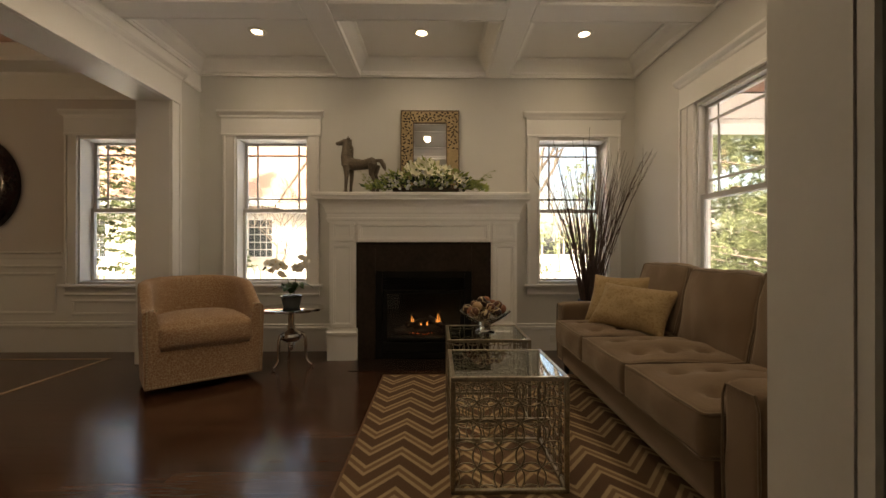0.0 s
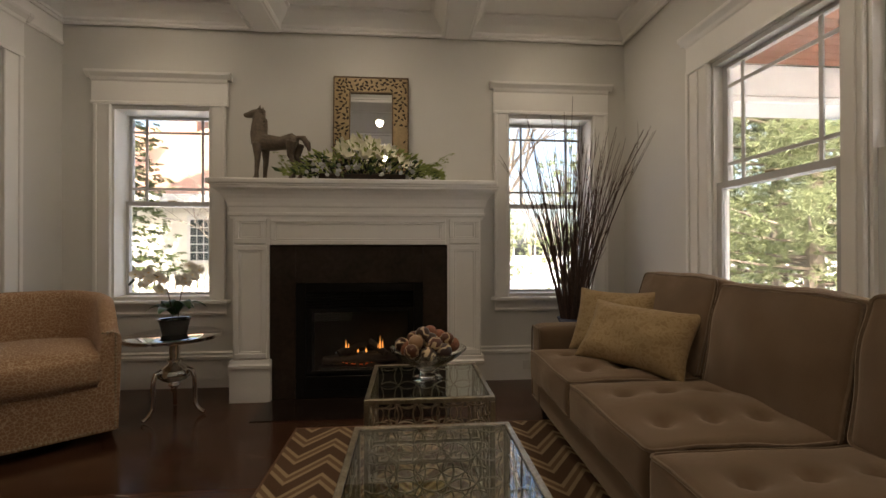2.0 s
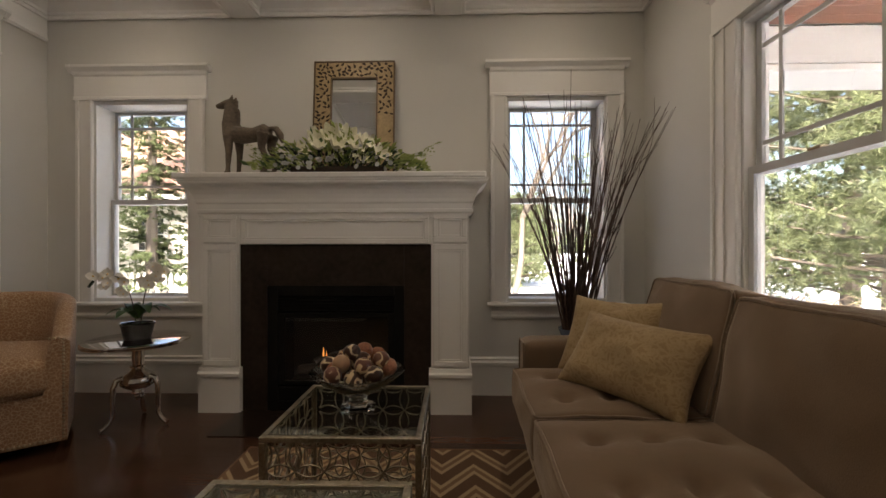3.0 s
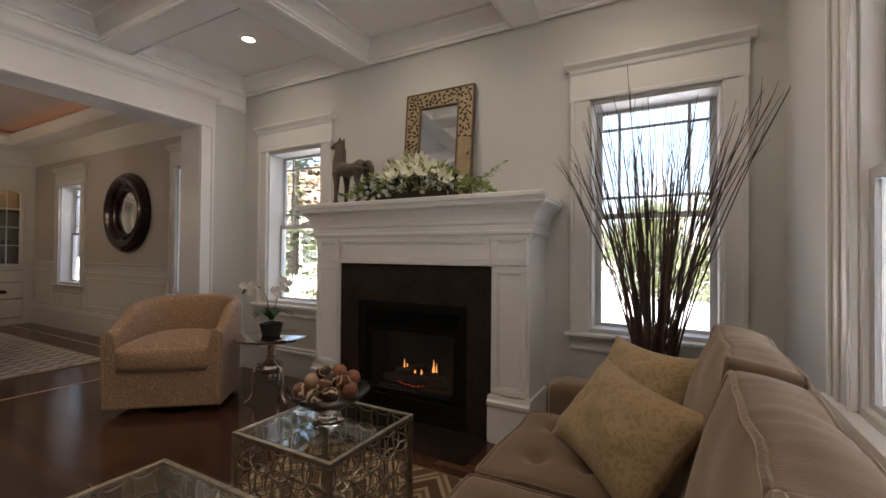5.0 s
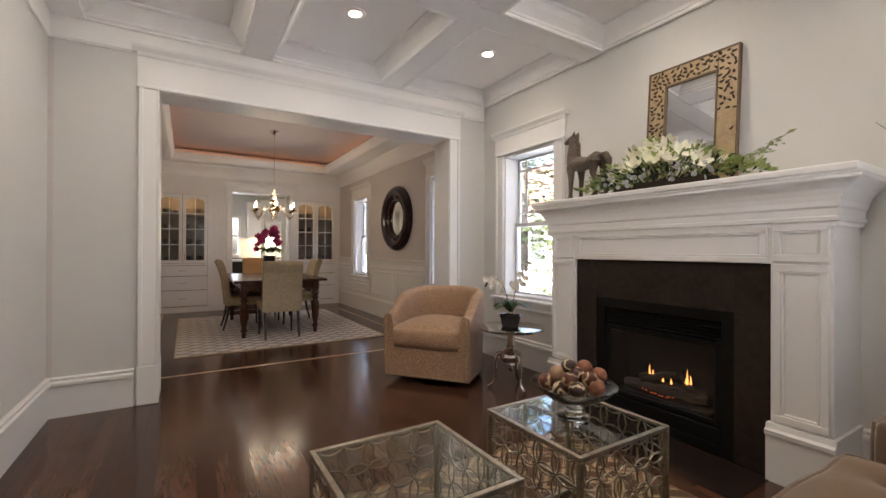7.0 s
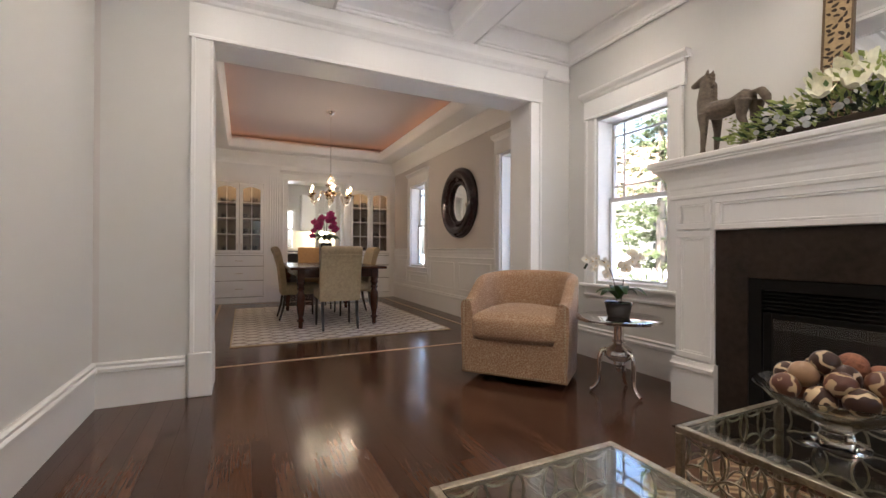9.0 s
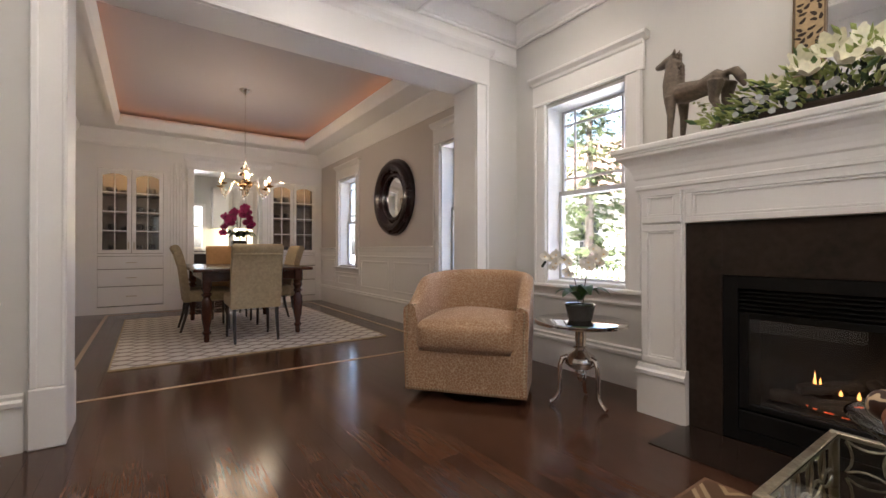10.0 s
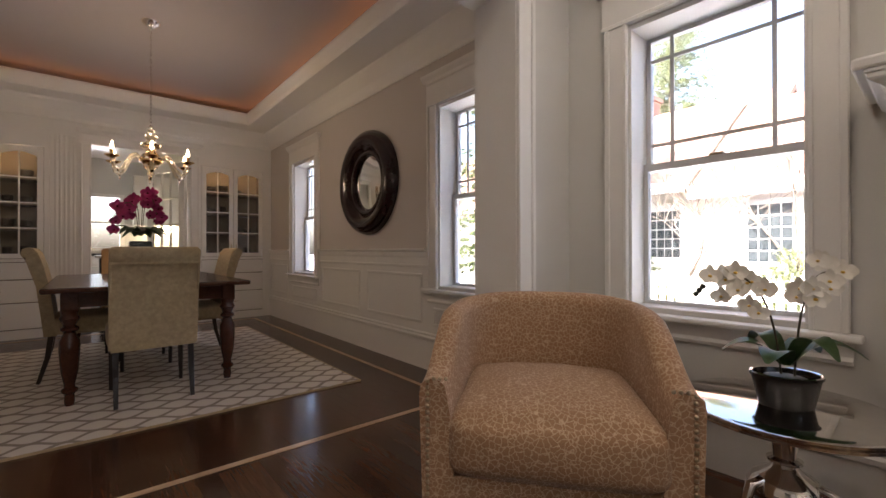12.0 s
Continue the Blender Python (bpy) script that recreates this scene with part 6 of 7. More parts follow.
def white_orchid():
    t = thing("orchid", "white orchid in a black square pot on the side table", "plant", -1.125, 4.325, 0.505)
    bm = B()
    lathe(bm, [(0, 0), (0.052, 0.0), (0.056, 0.004), (0.070, 0.085), (0.074, 0.088), (0.074, 0.096), (0.067, 0.096), (0.063, 0.080), (0, 0.078)], 32)
    bmesh.ops.scale(bm, verts=bm.verts[:], vec=(1.22, 1.0, 1.0))
    pot = part("pot", bm, "pot", t, "black glazed tapered oval pot", smooth=True)
    pot.rotation_euler = (0, 0, radians(35))
    bm = lathe(B(), [(0.0675, 0.0965), (0.0715, 0.0985), (0.0745, 0.0965)], 32)
    bmesh.ops.scale(bm, verts=bm.verts[:], vec=(1.22, 1.0, 1.0))
    part("rim", bm, "chrome", pot, "bright glazed rim", smooth=True)
    part("moss", ball(B(), 0, 0, 0.080, 0.058, 0.050, 0.012), "dark_leaf", t, "dark moss", smooth=True)
    rng = random.Random(3)
    for a, l, up in ((200, 0.13, 0.055), (20, 0.15, 0.07), (330, 0.12, 0.09), (150, 0.10, 0.08), (265, 0.12, 0.05), (60, 0.10, 0.06)):
        c, s = math.cos(radians(a)), math.sin(radians(a))
        bm = B()
        leaf_blade(bm, (0.01 * c, 0.01 * s, 0.12), (l * 0.6 * c, l * 0.6 * s, 0.13 + up * 1.6), (l * 1.2 * c, l * 1.2 * s, 0.12 + up * 0.5), 0.082)
        part("leaf", bm, "leaf", t, "broad dark green leaf", smooth=True)
    for base, mid, tip, n in (((-0.01, 0, 0.08), (-0.03, -0.02, 0.46), (-0.17, -0.09, 0.36), 12), ((0.02, 0, 0.08), (0.03, 0.02, 0.47), (0.12, 0.10, 0.38), 9)):
        pts = curve3(base, mid, tip, 14)
        part("stem", tube(B(), pts, [0.003] * 10 + [0.0022] * 5, 6), "stem", t)
        for k in range(n):
            p = pts[min(14, 5 + k)] + Vector((rng.uniform(-0.035, 0.035), rng.uniform(-0.05, 0.02), rng.uniform(-0.05, 0.035)))
            orchid_bloom(t, p, (rng.uniform(-0.2, 0.7), -1, rng.uniform(-0.1, 0.25)), rng.uniform(0.030, 0.036), "petal", "yolk", "white orchid bloom")
    for k in range(3):
        part("bud", ball(B(), -0.185 - 0.010 * k, -0.10, 0.345 - 0.012 * k, 0.009, u=8, v=6), "dark_leaf", t, "dark closed bud")


white_orchid()


def twigs():
    t = thing("twig_vase", "tall bundle of dark willow twigs in a glazed floor vase", "vase", 1.51, 4.50, 0)
    prof = [(0, 0), (0.085, 0), (0.10, 0.02), (0.13, 0.18), (0.12, 0.32), (0.095, 0.44), (0.088, 0.50), (0.108, 0.545), (0.100, 0.545), (0.080, 0.50), (0, 0.48)]
    part("vase", lathe(B(), prof, 28), "vase", t, "blue and white glazed vase", smooth=True)
    rng = random.Random(8)
    for k in range(96):
        a, out = rng.uniform(0, 2 * math.pi), rng.uniform(0.0, 1.0) ** 0.65
        h = rng.uniform(0.9, 1.45) + 0.12 * out
        dx, dy = math.cos(a) * out * 0.36, math.sin(a) * out * 0.24 - 0.10 * math.cos(a) * out - 0.03
        if k % 15 == 0:
            dx, dy, h = 0.42 + 0.08 * rng.random(), -0.20, 1.36
        if k % 17 == 5:
            dx, dy, h = -0.42 - 0.06 * rng.random(), rng.uniform(-0.2, 0.1), 1.18
        b = Vector((math.cos(a) * 0.075 * out, math.sin(a) * 0.06 * out, 0.48))
        tip = b + Vector((dx, dy, h))
        mid = b + Vector((dx * 0.36 + rng.uniform(-0.03, 0.03), dy * 0.3, h * 0.52))
        n = 9
        pts = [p + Vector((rng.uniform(-1, 1), rng.uniform(-1, 1), 0)) * 0.006 for p in curve3(b, mid, tip, n)]
        bm = tube(B(), pts, [0.0052 - 0.0040 * i / n for i in range(n + 1)], 5)
        for _ in range(3):
            i = rng.randint(3, n - 1)
            p = pts[i]
            q = p + Vector((dx * 0.15 + rng.uniform(-0.04, 0.04), rng.uniform(-0.05, 0.05), rng.uniform(0.10, 0.24)))
            tube(bm, [p, p.lerp(q, 0.5) + Vector((0.006, 0, 0)), q], [0.0022, 0.0016, 0.0008], 4)
        part("twig", bm, "twig", t)


twigs()


# ---- dining room ----
rug("dining_rug", "pale rug with a grey-beige trellis under the dining table", -6.50, -3.60, 1.94, 4.30, "trellis", "linen")


def dining_table():
    t = thing("dining_table", "dark mahogany dining table with turned legs", "table", -5.12, 3.115, 0.0125)
    bm = B()
    box(bm, -0.95, 0.95, -0.575, 0.575, 0.70, 0.732, bevel=0.010)
    part("tabletop", bm, "mahogany", t)
    for r in ((-0.80, 0.80, -0.46, -0.435, 0.60, 0.699), (-0.80, 0.80, 0.435, 0.46, 0.60, 0.699), (-0.83, -0.805, -0.43, 0.43, 0.60, 0.699), (0.805, 0.83, -0.43, 0.43, 0.60, 0.699)):
        part("apron", boxes(r), "mahogany", t)
    prof = [(0, 0), (0.022, 0), (0.026, 0.03), (0.024, 0.07), (0.040, 0.085), (0.042, 0.10), (0.028, 0.112), (0.027, 0.13), (0.044, 0.22), (0.052, 0.34), (0.050, 0.40), (0.034, 0.435), (0.030, 0.45), (0.046, 0.465), (0.046, 0.48), (0.030, 0.492), (0.040, 0.515), (0.052, 0.535), (0.040, 0.56), (0.045, 0.575), (0.045, 0.59), (0, 0.59)]
    for sx in (-1, 1):
        for sy in (-1, 1):
            leg = part("leg", lathe(B(), prof, 18, sx * 0.815, sy * 0.445), "mahogany", t, smooth=True)
            part("leg_block", boxes((sx * 0.815 - 0.043, sx * 0.815 + 0.043, sy * 0.445 - 0.043, sy * 0.445 + 0.043, 0.588, 0.699), bevel=0.004), "mahogany", leg)


dining_table()


def dining_chair(m, cloth, label):
    t = thing("dining_chair", label, "chair", group="chairs round the dining table")
    bm = B()
    cushion(bm, 0.47, 0.46, 0.13, 0.03, 0.012, Matrix.Translation((0, -0.02, 0.405)), n=8)
    part("seat", bm, cloth, t, smooth=True)
    prof = [(0.175, 0.335), (0.245, 0.335), (0.262, 0.50), (0.285, 0.70), (0.318, 0.86), (0.352, 0.905), (0.366, 0.935), (0.356, 0.965), (0.330, 0.978), (0.300, 0.970), (0.276, 0.94), (0.250, 0.86), (0.215, 0.70), (0.190, 0.50)]
    bm = B()
    prism(bm, prof, "x", -0.235, 0.235)
    bmesh.ops.bevel(bm, geom=[e for e in bm.edges if abs(e.verts[0].co.x - e.verts[1].co.x) < 0.01], offset=0.012, segments=2, affect="EDGES")
    back = part("backrest", bm, cloth, t, smooth=True)
    part("roll_welt", boxes((-0.236, 0.236, 0.331, 0.339, 0.872, 0.886)), cloth, back)
    for sx in (-1, 1):
        bm = tube(B(), [(sx * 0.20, -0.20, 0.345), (sx * 0.205, -0.205, 0.0)], [0.024, 0.015], 4)
        part("leg", bm, "espresso", t, "dark wooden leg")
        bm = tube(B(), [(sx * 0.20, 0.205, 0.34), (sx * 0.20, 0.225, 0.18), (sx * 0.20, 0.275, 0.0)], [0.024, 0.021, 0.016], 4)
        part("leg", bm, "espresso", t, "dark wooden leg")
    t.matrix_basis = m
    return t


LIN = "cream linen parsons chair with a rolled back at the table"
first = dining_chair(pose(-4.30, 3.085, 0.0125, 0, 0, -90), "linen", LIN)
copy_thing(first, pose(-5.20, 2.76, 0.0125, 0, 0, 180))
copy_thing(first, pose(-5.28, 3.50, 0.0125, 0, 0, 0))
dining_chair(pose(-6.05, 3.10, 0.0125, 0, 0, 90), "tan", "caramel upholstered parsons chair at the far table end")


def chandelier():
    t = thing("chandelier", "gold and crystal chandelier with lit candle bulbs", "chandelier", -5.15, 3.165, 0)
    part("canopy", lathe(B(), [(0, 2.905), (0.072, 2.905), (0.068, 2.888), (0.035, 2.865), (0.014, 2.848), (0.010, 2.830), (0, 2.828)], 24), "chrome", t, smooth=True)
    ch = B()
    for k in range(26):
        z = 2.825 - k * 0.0315
        pts = [(0.007 * math.cos(a) * (1 if k % 2 else 0), 0.007 * math.cos(a) * (0 if k % 2 else 1), z + 0.021 * math.sin(a)) for a in [i * math.pi / 4 for i in range(8)]]
        tube(ch, pts, 0.0022, 4, closed=True)
    part("chain", ch, "chrome", t)
    prof = [(0, 2.03), (0.012, 2.025), (0.018, 2.0), (0.034, 1.985), (0.020, 1.968), (0.036, 1.955), (0.056, 1.93), (0.030, 1.905), (0.034, 1.89), (0.078, 1.865), (0.070, 1.84), (0.034, 1.82), (0.036, 1.80), (0.066, 1.775), (0.088, 1.745), (0.050, 1.715), (0.032, 1.70), (0.036, 1.67), (0.022, 1.64), (0.026, 1.615), (0.010, 1.59), (0, 1.565)]
    part("stem", lathe(B(), prof, 18), "crystal", t, "turned crystal column", smooth=True)
    part("hub", lathe(B(), [(0, 1.735), (0.082, 1.735), (0.088, 1.72), (0.060, 1.70), (0, 1.695)], 22), "gold", t, "gold hub", smooth=True)
    for k in range(6):
        a = radians(60 * k - 4)
        c, s = math.cos(a), math.sin(a)
        path = [(0.05, 1.70), (0.085, 1.745), (0.12, 1.765), (0.155, 1.745), (0.185, 1.69), (0.215, 1.632), (0.25, 1.606), (0.283, 1.63), (0.295, 1.695)]
        arm = part("arm", tube(B(), [(r * c, r * s, z) for r, z in path], 0.0135, 8), "crystal", t, "curved glass arm", smooth=True)
        x, y = 0.295 * c, 0.295 * s
        part("cup", lathe(B(), [(0, 1.695), (0.020, 1.697), (0.050, 1.715), (0.052, 1.720), (0.014, 1.722), (0.013, 1.765), (0, 1.765)], 14, x, y), "gold", arm, "gold candle cup", smooth=True)
        part("bulb", lathe(B(), [(0, 1.765), (0.007, 1.769), (0.012, 1.783), (0.008, 1.807), (0, 1.832)], 10, x, y), "bulb_glow", arm, "lit flame-shaped bulb", smooth=True)
        bulb_light("candle_lamp", -5.15 + x, 3.165 + y, 1.855, CANDLE_W, (1.0, 0.75, 0.50))
        for r, z in ((0.052, 1.70), (0.245, 1.60)):
            part("drop", lathe(B(), [(0, 0.0), (0.006, -0.008), (0.009, -0.024), (0, -0.038)], 7, r * c * 1.0, r * s * 1.0, z), "crystal", arm, "crystal drop")


chandelier()


def magenta_orchid():
    t = thing("orchid", "magenta orchid in a tall dark pot on the dining table", "plant", -5.12, 3.09, 0.7445)
    part("pot", boxes((-0.075, 0.075, -0.075, 0.075, 0, 0.30), bevel=0.008), "pot", t, "tall dark square pot")
    rng = random.Random(6)
    for k in range(22):
        a, l, up = radians(47 * k), rng.uniform(0.13, 0.24), rng.uniform(-0.05, 0.08)
        bm = B()
        leaf_blade(bm, (0, 0, 0.255), (l * 0.5 * math.cos(a), l * 0.5 * math.sin(a), 0.34 + up * 0.6), (l * math.cos(a), l * math.sin(a), 0.25 + up * 0.6), 0.085, 6)
        part("leaf", bm, "leaf", t, smooth=True)
    for dx, dy, top, out, low in ((0.02, -0.03, 0.74, -0.20, 0.36), (-0.02, 0.03, 0.78, 0.13, 0.40), (0.04, 0.01, 0.78, 0.09, 0.52), (-0.03, -0.01, 0.74, -0.10, 0.46)):
        pts = curve3((dx * 0.5, dy * 0.5, 0.26), (dx, dy, top), (dx * 2, out, low), 16)
        part("stem", tube(B(), pts, 0.003, 5), "stem", t)
        for k in range(9):
            p = pts[8 + k] + Vector((rng.uniform(-0.05, 0.05), rng.uniform(-0.05, 0.05), rng.uniform(-0.07, 0.02)))
            orchid_bloom(t, p, (1, rng.uniform(-0.7, 0.7), rng.uniform(-0.2, 0.3)), rng.uniform(0.044, 0.056), "magenta", "plum", "magenta orchid bloom")
    for ch in t.children:
        if not ch.name.startswith("pot"):
            ch.location.z += 0.09


magenta_orchid()


def round_mirror():
    t = thing("round_mirror", "round mirror in a wide dark lacquered frame on the wall", "mirror", -4.44, 4.868, 1.625)
    prof = [(0.262, 0.0), (0.262, 0.030), (0.275, 0.046), (0.300, 0.050), (0.312, 0.044), (0.33, 0.066), (0.37, 0.094), (0.42, 0.105), (0.465, 0.092), (0.495, 0.060), (0.506, 0.025), (0.503, 0.0)]
    o = part("mirror_frame", lathe(B(), prof, 72), "plum", t, smooth=True)
    o.rotation_euler = (radians(90), 0, 0)
    prof = [(0, 0.030), (0.10, 0.0272), (0.19, 0.0205), (0.262, 0.012), (0.262, 0.0), (0, 0.0)]
    o = part("mirror_glass", lathe(B(), prof, 64), "mirror", t, "convex silvered glass", smooth=True)
    o.rotation_euler = (radians(90), 0, 0)


round_mirror()


def built_in(y0, y1, g0, g1, label):
    """Built-in china cabinet: lit glazed doors over drawers, set into the wall; faces +x."""
    t = thing("china_cabinet", label, "cabinet", DW, (y0 + y1) / 2, 0, group="built-in china cabinets")
    h = (y1 - y0) / 2 - 0.002
    gh = (g1 - g0) / 2
    x = -0.006
    part("body", boxes((-0.385, -0.365, -h, h, 0.0, 2.298), (-0.365, x, -h, -h + 0.02, 0.0, 2.298), (-0.365, x, h - 0.02, h, 0.0, 2.298), (-0.365, x, -h + 0.02, h - 0.02, 2.15, 2.298), (-0.365, x, -h + 0.02, h - 0.02, 0.0, 0.10), (-0.365, x, -h + 0.02, h - 0.02, 0.855, 0.90)), "niche", t, "umber lined inside")
    part("face_frame", boxes((x, 0.012, -h, -gh - 0.05, 0.10, 2.298), (x, 0.012, gh + 0.05, h, 0.10, 2.298), (x, 0.012, -gh - 0.05, gh + 0.05, 2.13, 2.298), (x, 0.012, -gh - 0.05, gh + 0.05, 0.845, 0.88), (x, 0.018, -h, h, 0.0, 0.0995)), "trim", t)
    for z in (1.22, 1.50, 1.78):
        part("shelf", boxes((-0.364, -0.03, -h + 0.021, h - 0.021, z - 0.02, z)), "niche", t)
    for s in (-1, 1):
        a, b = sorted((s * 0.003, s * (gh + 0.046)))
        z0, z1 = 0.885, 2.125
        st = 0.052
        d = part("door", boxes((x + 0.002, 0.016, a, a + st, z0, z1), (x + 0.002, 0.016, b - st, b, z0, z1), (x + 0.002, 0.016, a + st, b - st, z0, z0 + st), (x + 0.002, 0.016, a + st, b - st, z1 - 0.062, z1), bevel=0.002), "trim", t, "white glazed door")
        gl = part("pane", boxes((0.0, 0.003, a + st, b - st, z0 + st, z1 - 0.062)), "glass", d)
        gl.visible_shadow = False
        my = (a + b) / 2
        part("muntin", boxes((0.004, 0.014, my - 0.007, my + 0.007, z0 + st, z1 - 0.062)), "trim", d)
        for k in (1, 2, 3):
            zz = z0 + st + k * (z1 - 0.062 - z0 - st) / 4
            part("muntin", boxes((0.0035, 0.0135, a + st, b - st, zz - 0.007, zz + 0.007)), "trim", d)
        # arched head rail
        bm, arc = B(), []
        for i in range(13):
            q = i / 12
            arc.append((a + st + (b - a - 2 * st) * q, z1 - 0.062 - 0.045 * (1 - math.sin(math.pi * q))))
        prism(bm, arc + [(b - st, z1 - 0.0615), (a + st, z1 - 0.0615)], "x", 0.005, 0.0155)
        part("arch", bm, "trim", d)
        hy = s * 0.032
        part("handle", tube(B(), [(0.016, hy, 0.95), (0.036, hy, 0.95), (0.036, hy, 1.05), (0.016, hy, 1.05)], 0.005, 6), "nail", d, "dark metal bar handle")
    for k, (a, b) in enumerate(((0.655, 0.838), (0.40, 0.645), (0.11, 0.39))):
        bm = boxes((x, 0.016, -gh - 0.046, gh + 0.046, a, b), bevel=0.003)
        d = part("drawer", bm, "trim", t)
        for r in ((0.0165, 0.021, -gh - 0.03, gh + 0.03, a + 0.018, a + 0.030), (0.0165, 0.021, -gh - 0.03, gh + 0.03, b - 0.030, b - 0.018)):
            part("bead", boxes(r), "trim", d)
        zz = (a + b) / 2
        part("handle", tube(B(), [(0.016, -0.06, zz), (0.036, -0.06, zz), (0.036, 0.06, zz), (0.016, 0.06, zz)], 0.005, 6), "nail", d, "dark metal bar handle")
    cy = (y0 + y1) / 2
    for yy in (-0.18, 0.18):
        bulb_light("cabinet_lamp", DW - 0.06, cy + yy, 2.115, CAB_W, (1.0, 0.62, 0.28))
    rng = random.Random(int(y0 * 10))
    for z in (0.90, 1.22, 1.50, 1.78):
        for yy in (-0.24, -0.09, 0.09, 0.24):
            if rng.random() < 0.2:
                continue
            r, hh = rng.uniform(0.045, 0.07), rng.uniform(0.05, 0.12)
            c = thing("dish", "dark stoneware dish on a cabinet shelf", "dish", DW - 0.18, cy + yy, z + 0.0005, group="dishes in the cabinets")
            part("bowl", lathe(B(), [(0, 0), (r * 0.6, 0), (r, hh * 0.6), (r * 0.95, hh), (r * 0.85, hh), (r * 0.8, hh * 0.5), (0, hh * 0.15)], 14), "dish", c, smooth=True)


built_in(1.54, 2.43, 1.64, 2.335, "white built-in china cabinet with lit glazed doors and drawers")
built_in(3.90, 4.79, 3.99, 4.69, "white built-in china cabinet with lit glazed doors beside the doorway")


# fluted pilaster strip beside the doorway
fl = B()
for k in range(5):
    y = 2.47 + k * 0.040
    box(fl, DW + 0.001, DW + 0.012, y, y + 0.024, 0.32, 2.30, bevel=0.006, seg=2)
structure("trim_pilaster", fl, "trim", "white fluted pilaster strip", "pilaster")


# ---- kitchen seen through the doorway ----
def kitchen():
    k = thing("kitchen_counter", "white base cabinets with a dark counter", "cabinet", -10.7, 3.4, 0)
    part("body", boxes((-0.29, 0.30, -1.2, 1.40, 0.0, 0.88)), "trim", k)
    part("worktop", boxes((-0.295, 0.33, -1.22, 1.42, 0.881, 0.92), bevel=0.004), "counter", k, "dark polished worktop")
    for i in range(5):
        y = -1.17 + i * 0.52
        d = part("door", boxes((0.3005, 0.318, y, y + 0.49, 0.12, 0.70), bevel=0.004), "trim", k)
        w = part("drawer", boxes((0.3005, 0.318, y, y + 0.49, 0.72, 0.86), bevel=0.004), "trim", k)
        part("handle", boxes((0.319, 0.335, y + 0.16, y + 0.33, 0.78, 0.795)), "nail", w, "dark bar handle")
    w = thing("wall_cabinet", "white kitchen wall cabinets", "cabinet", -10.83, 4.05, 1.45)
    part("body", boxes((-0.165, 0.16, -0.62, 0.75, 0, 0.95)), "trim", w)
    for i in range(3):
        y = -0.61 + i * 0.455
        part("door", boxes((0.1605, 0.18, y, y + 0.44, 0.01, 0.94), bevel=0.006), "trim", w)
    bulb_light("under_cabinet_lamp", -10.75, 4.0, 1.40, 6.0, (1.0, 0.80, 0.45), 0.1)
    i = thing("kitchen_island", "dark kitchen island with a pale top", "island", -9.3, 3.2, 0)
    part("body", boxes((-0.35, 0.35, -0.3, 1.1, 0, 0.86)), "espresso", i)
    part("worktop", boxes((-0.40, 0.40, -0.35, 1.15, 0.861, 0.90), bevel=0.006), "plate", i, "pale stone top")
    f = thing("kitchen_window", "bright kitchen window over the counter", "window", -11.0, 2.835, 0, kind="structure")
    part("window_frame", boxes((-0.06, 0.02, -0.47, -0.40, 0.96, 2.04), (-0.06, 0.02, 0.40, 0.47, 0.96, 2.04), (-0.06, 0.02, -0.40, 0.40, 1.98, 2.04), (-0.06, 0.02, -0.40, 0.40, 0.96, 1.02), (-0.05, 0.0, -0.40, 0.40, 1.48, 1.52)), "trim", f)
    for z in (1.022, 1.522):
        p = part("pane", boxes((-0.03, -0.026, -0.398, 0.398, z, z + 0.455)), "glass", f)
        p.visible_shadow = False
    for y in (2.4, 3.6):
        c = thing("recessed_light", "lit recessed kitchen ceiling light", "ceiling light", -9.3, y, 2.70, group="recessed ceiling lights")
        part("ring", lathe(B(), [(0.052, -0.001), (0.056, -0.010), (0.078, -0.006), (0.082, -0.0005)], 20), "trim", c)
        part("lens", lathe(B(), [(0, -0.003), (0.052, -0.003), (0.052, -0.0005)], 20), "can_glow", c, "glowing lamp lens")
        spot("kitchen_lamp", -9.3, y, 2.68, KITCHEN_W, (1.0, 0.88, 0.72))


kitchen()


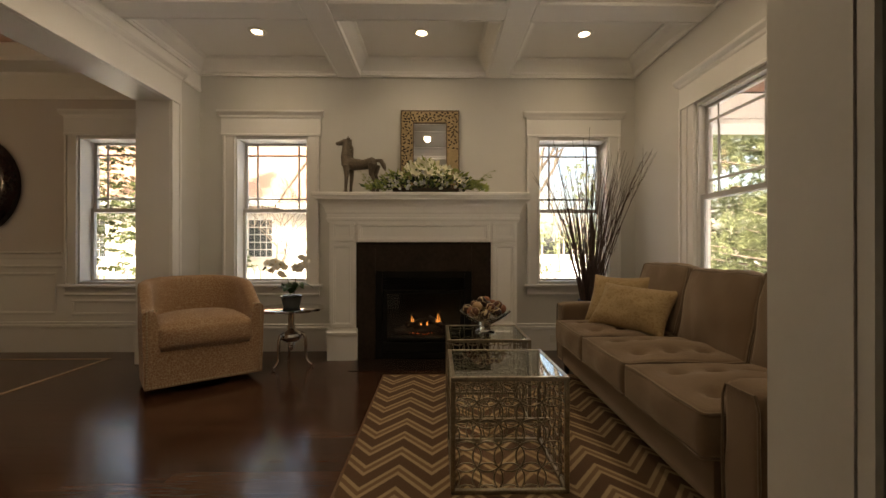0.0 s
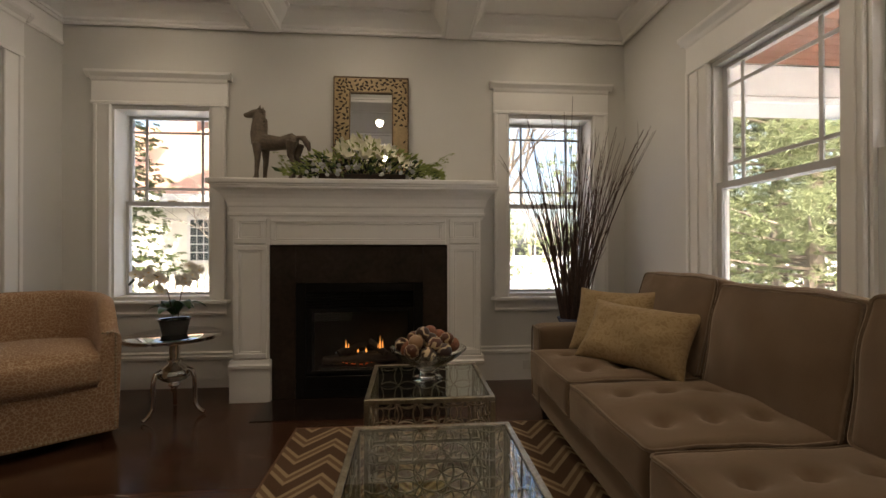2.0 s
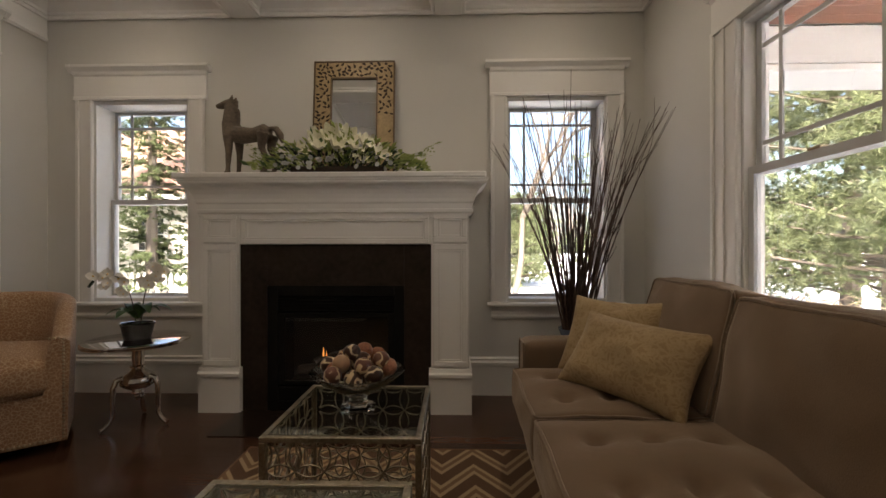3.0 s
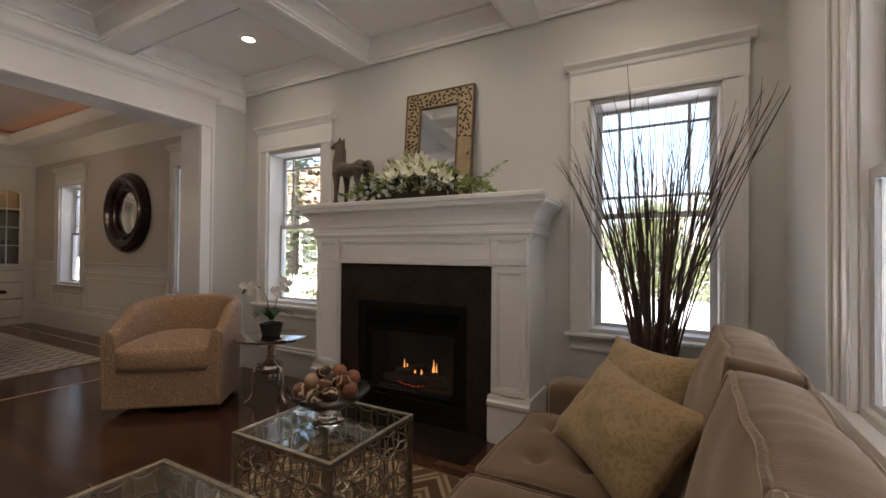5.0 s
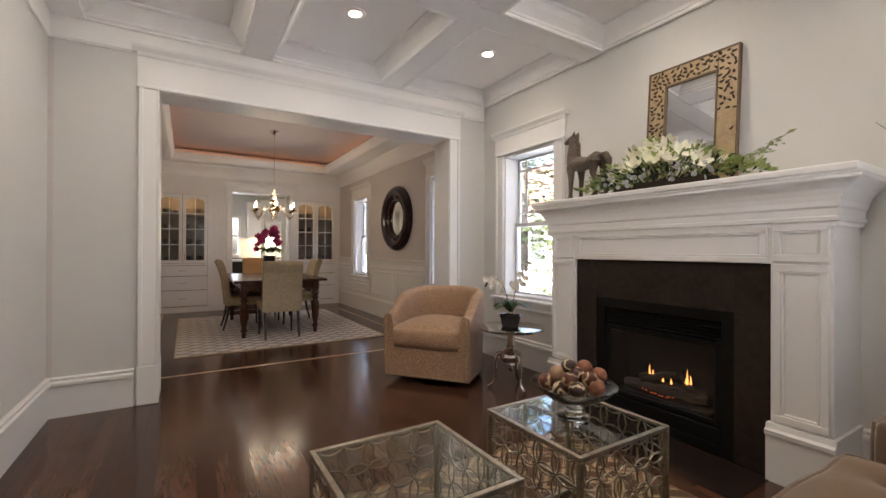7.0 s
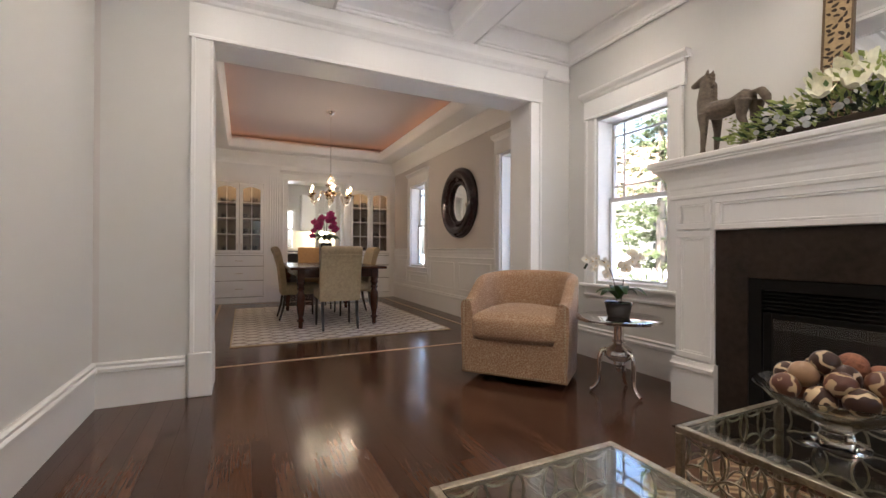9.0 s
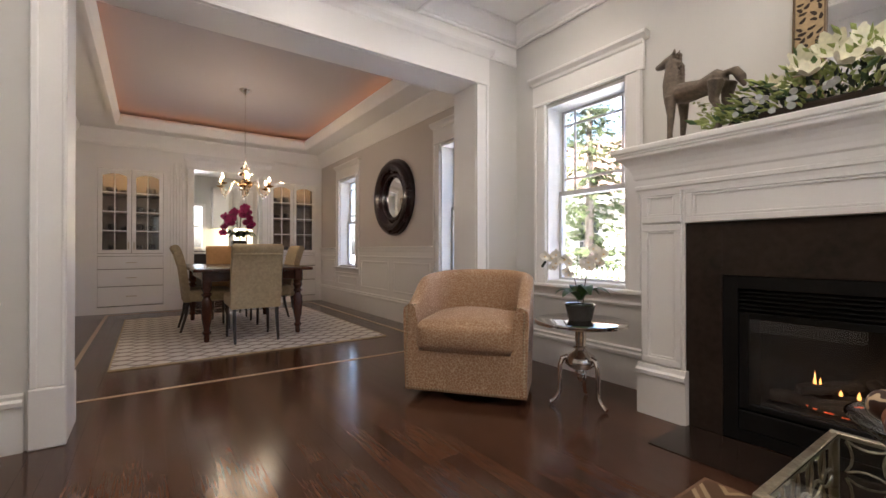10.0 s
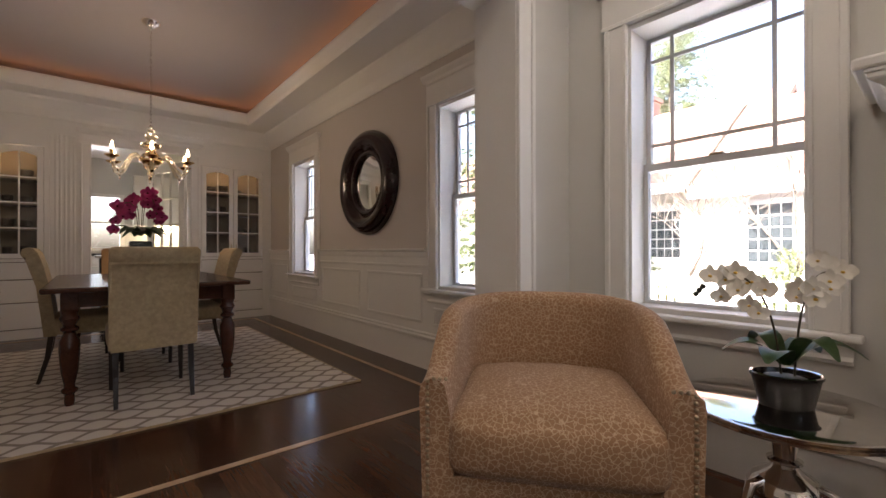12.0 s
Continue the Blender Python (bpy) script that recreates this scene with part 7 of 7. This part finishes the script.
def glazed_door():
    d = thing("door_1", "white glazed kitchen door standing half open", "door", -7.62, 3.80, 0.008, 207.5, kind="structure")
    w, h = 0.78, 2.19
    part("door_leaf", boxes((0, 0.11, -0.02, 0.02, 0, h), (w - 0.11, w, -0.02, 0.02, 0, h), (0.11, w - 0.11, -0.02, 0.02, 0, 0.22), (0.11, w - 0.11, -0.02, 0.02, h - 0.12, h)), "trim", d)
    g = part("pane", boxes((0.11, w - 0.11, -0.003, 0.003, 0.22, h - 0.12)), "glass", d)
    g.visible_shadow = False
    for k in (1, 2):
        x = 0.11 + k * (w - 0.22) / 3
        part("muntin", boxes((x - 0.011, x + 0.011, -0.016, 0.016, 0.22, h - 0.12)), "trim", d)
    for k in (1, 2, 3, 4):
        z = 0.22 + k * (h - 0.34) / 5
        part("muntin", boxes((0.11, w - 0.11, -0.015, 0.015, z - 0.011, z + 0.011)), "trim", d)
    part("door_handle", tube(B(), [(w - 0.06, -0.02, 1.0), (w - 0.06, -0.07, 1.0), (w - 0.15, -0.07, 1.0)], 0.008, 8), "nail", d, "metal lever handle")


glazed_door()

# ---- small fixtures ----
sw = thing("light_switch", "white rocker light switch on the wall", "switch", -0.80, YS + 0.001, 1.14)
part("plate", boxes((-0.036, 0.036, 0.0, 0.007, -0.058, 0.058), bevel=0.002), "plate", sw)
part("rocker", boxes((-0.016, 0.016, 0.0072, 0.010, -0.032, 0.032), bevel=0.001), "plate", sw)
ou = thing("wall_outlet", "white outlet in the baseboard", "outlet", 1.30, YN - 0.0195, 0.12)
part("plate", boxes((-0.057, 0.057, -0.006, 0.0, -0.036, 0.036), bevel=0.002), "plate", ou)
for x in (-0.02, 0.02):
    part("socket", boxes((x - 0.014, x + 0.014, -0.0085, -0.0065, -0.016, 0.016), bevel=0.001), "plate", ou)


# ---- floor boards ----
def floor_boards():
    """Strips of oak laid along x, with broken joints, each a piece of its own."""
    rng = random.Random(77)
    x0, x1, y0, y1, wide, long = -7.35, 2.10, 1.08, 4.87, 0.0842, 1.8
    meshes = {}
    rows = int(round((y1 - y0) / wide))
    wide = (y1 - y0) / rows
    for j in range(rows):
        x, first = x0, True
        while x < x1 - 0.01:
            size = rng.choice((0.6, 0.9, 1.2, 1.5)) if first else long
            size, first = min(size, round(x1 - x, 3)), False
            if size not in meshes:
                e = 0.0004
                meshes[size] = part("board", boxes((e, size - e, e, wide - e, -0.006, 0.0)), "board", floor)
                ob = meshes[size]
            else:
                ob = share("board", meshes[size], floor, Matrix())
            ob.matrix_basis = Matrix.Translation((x, y0 + j * wide, 0))
            x += size


floor_boards()
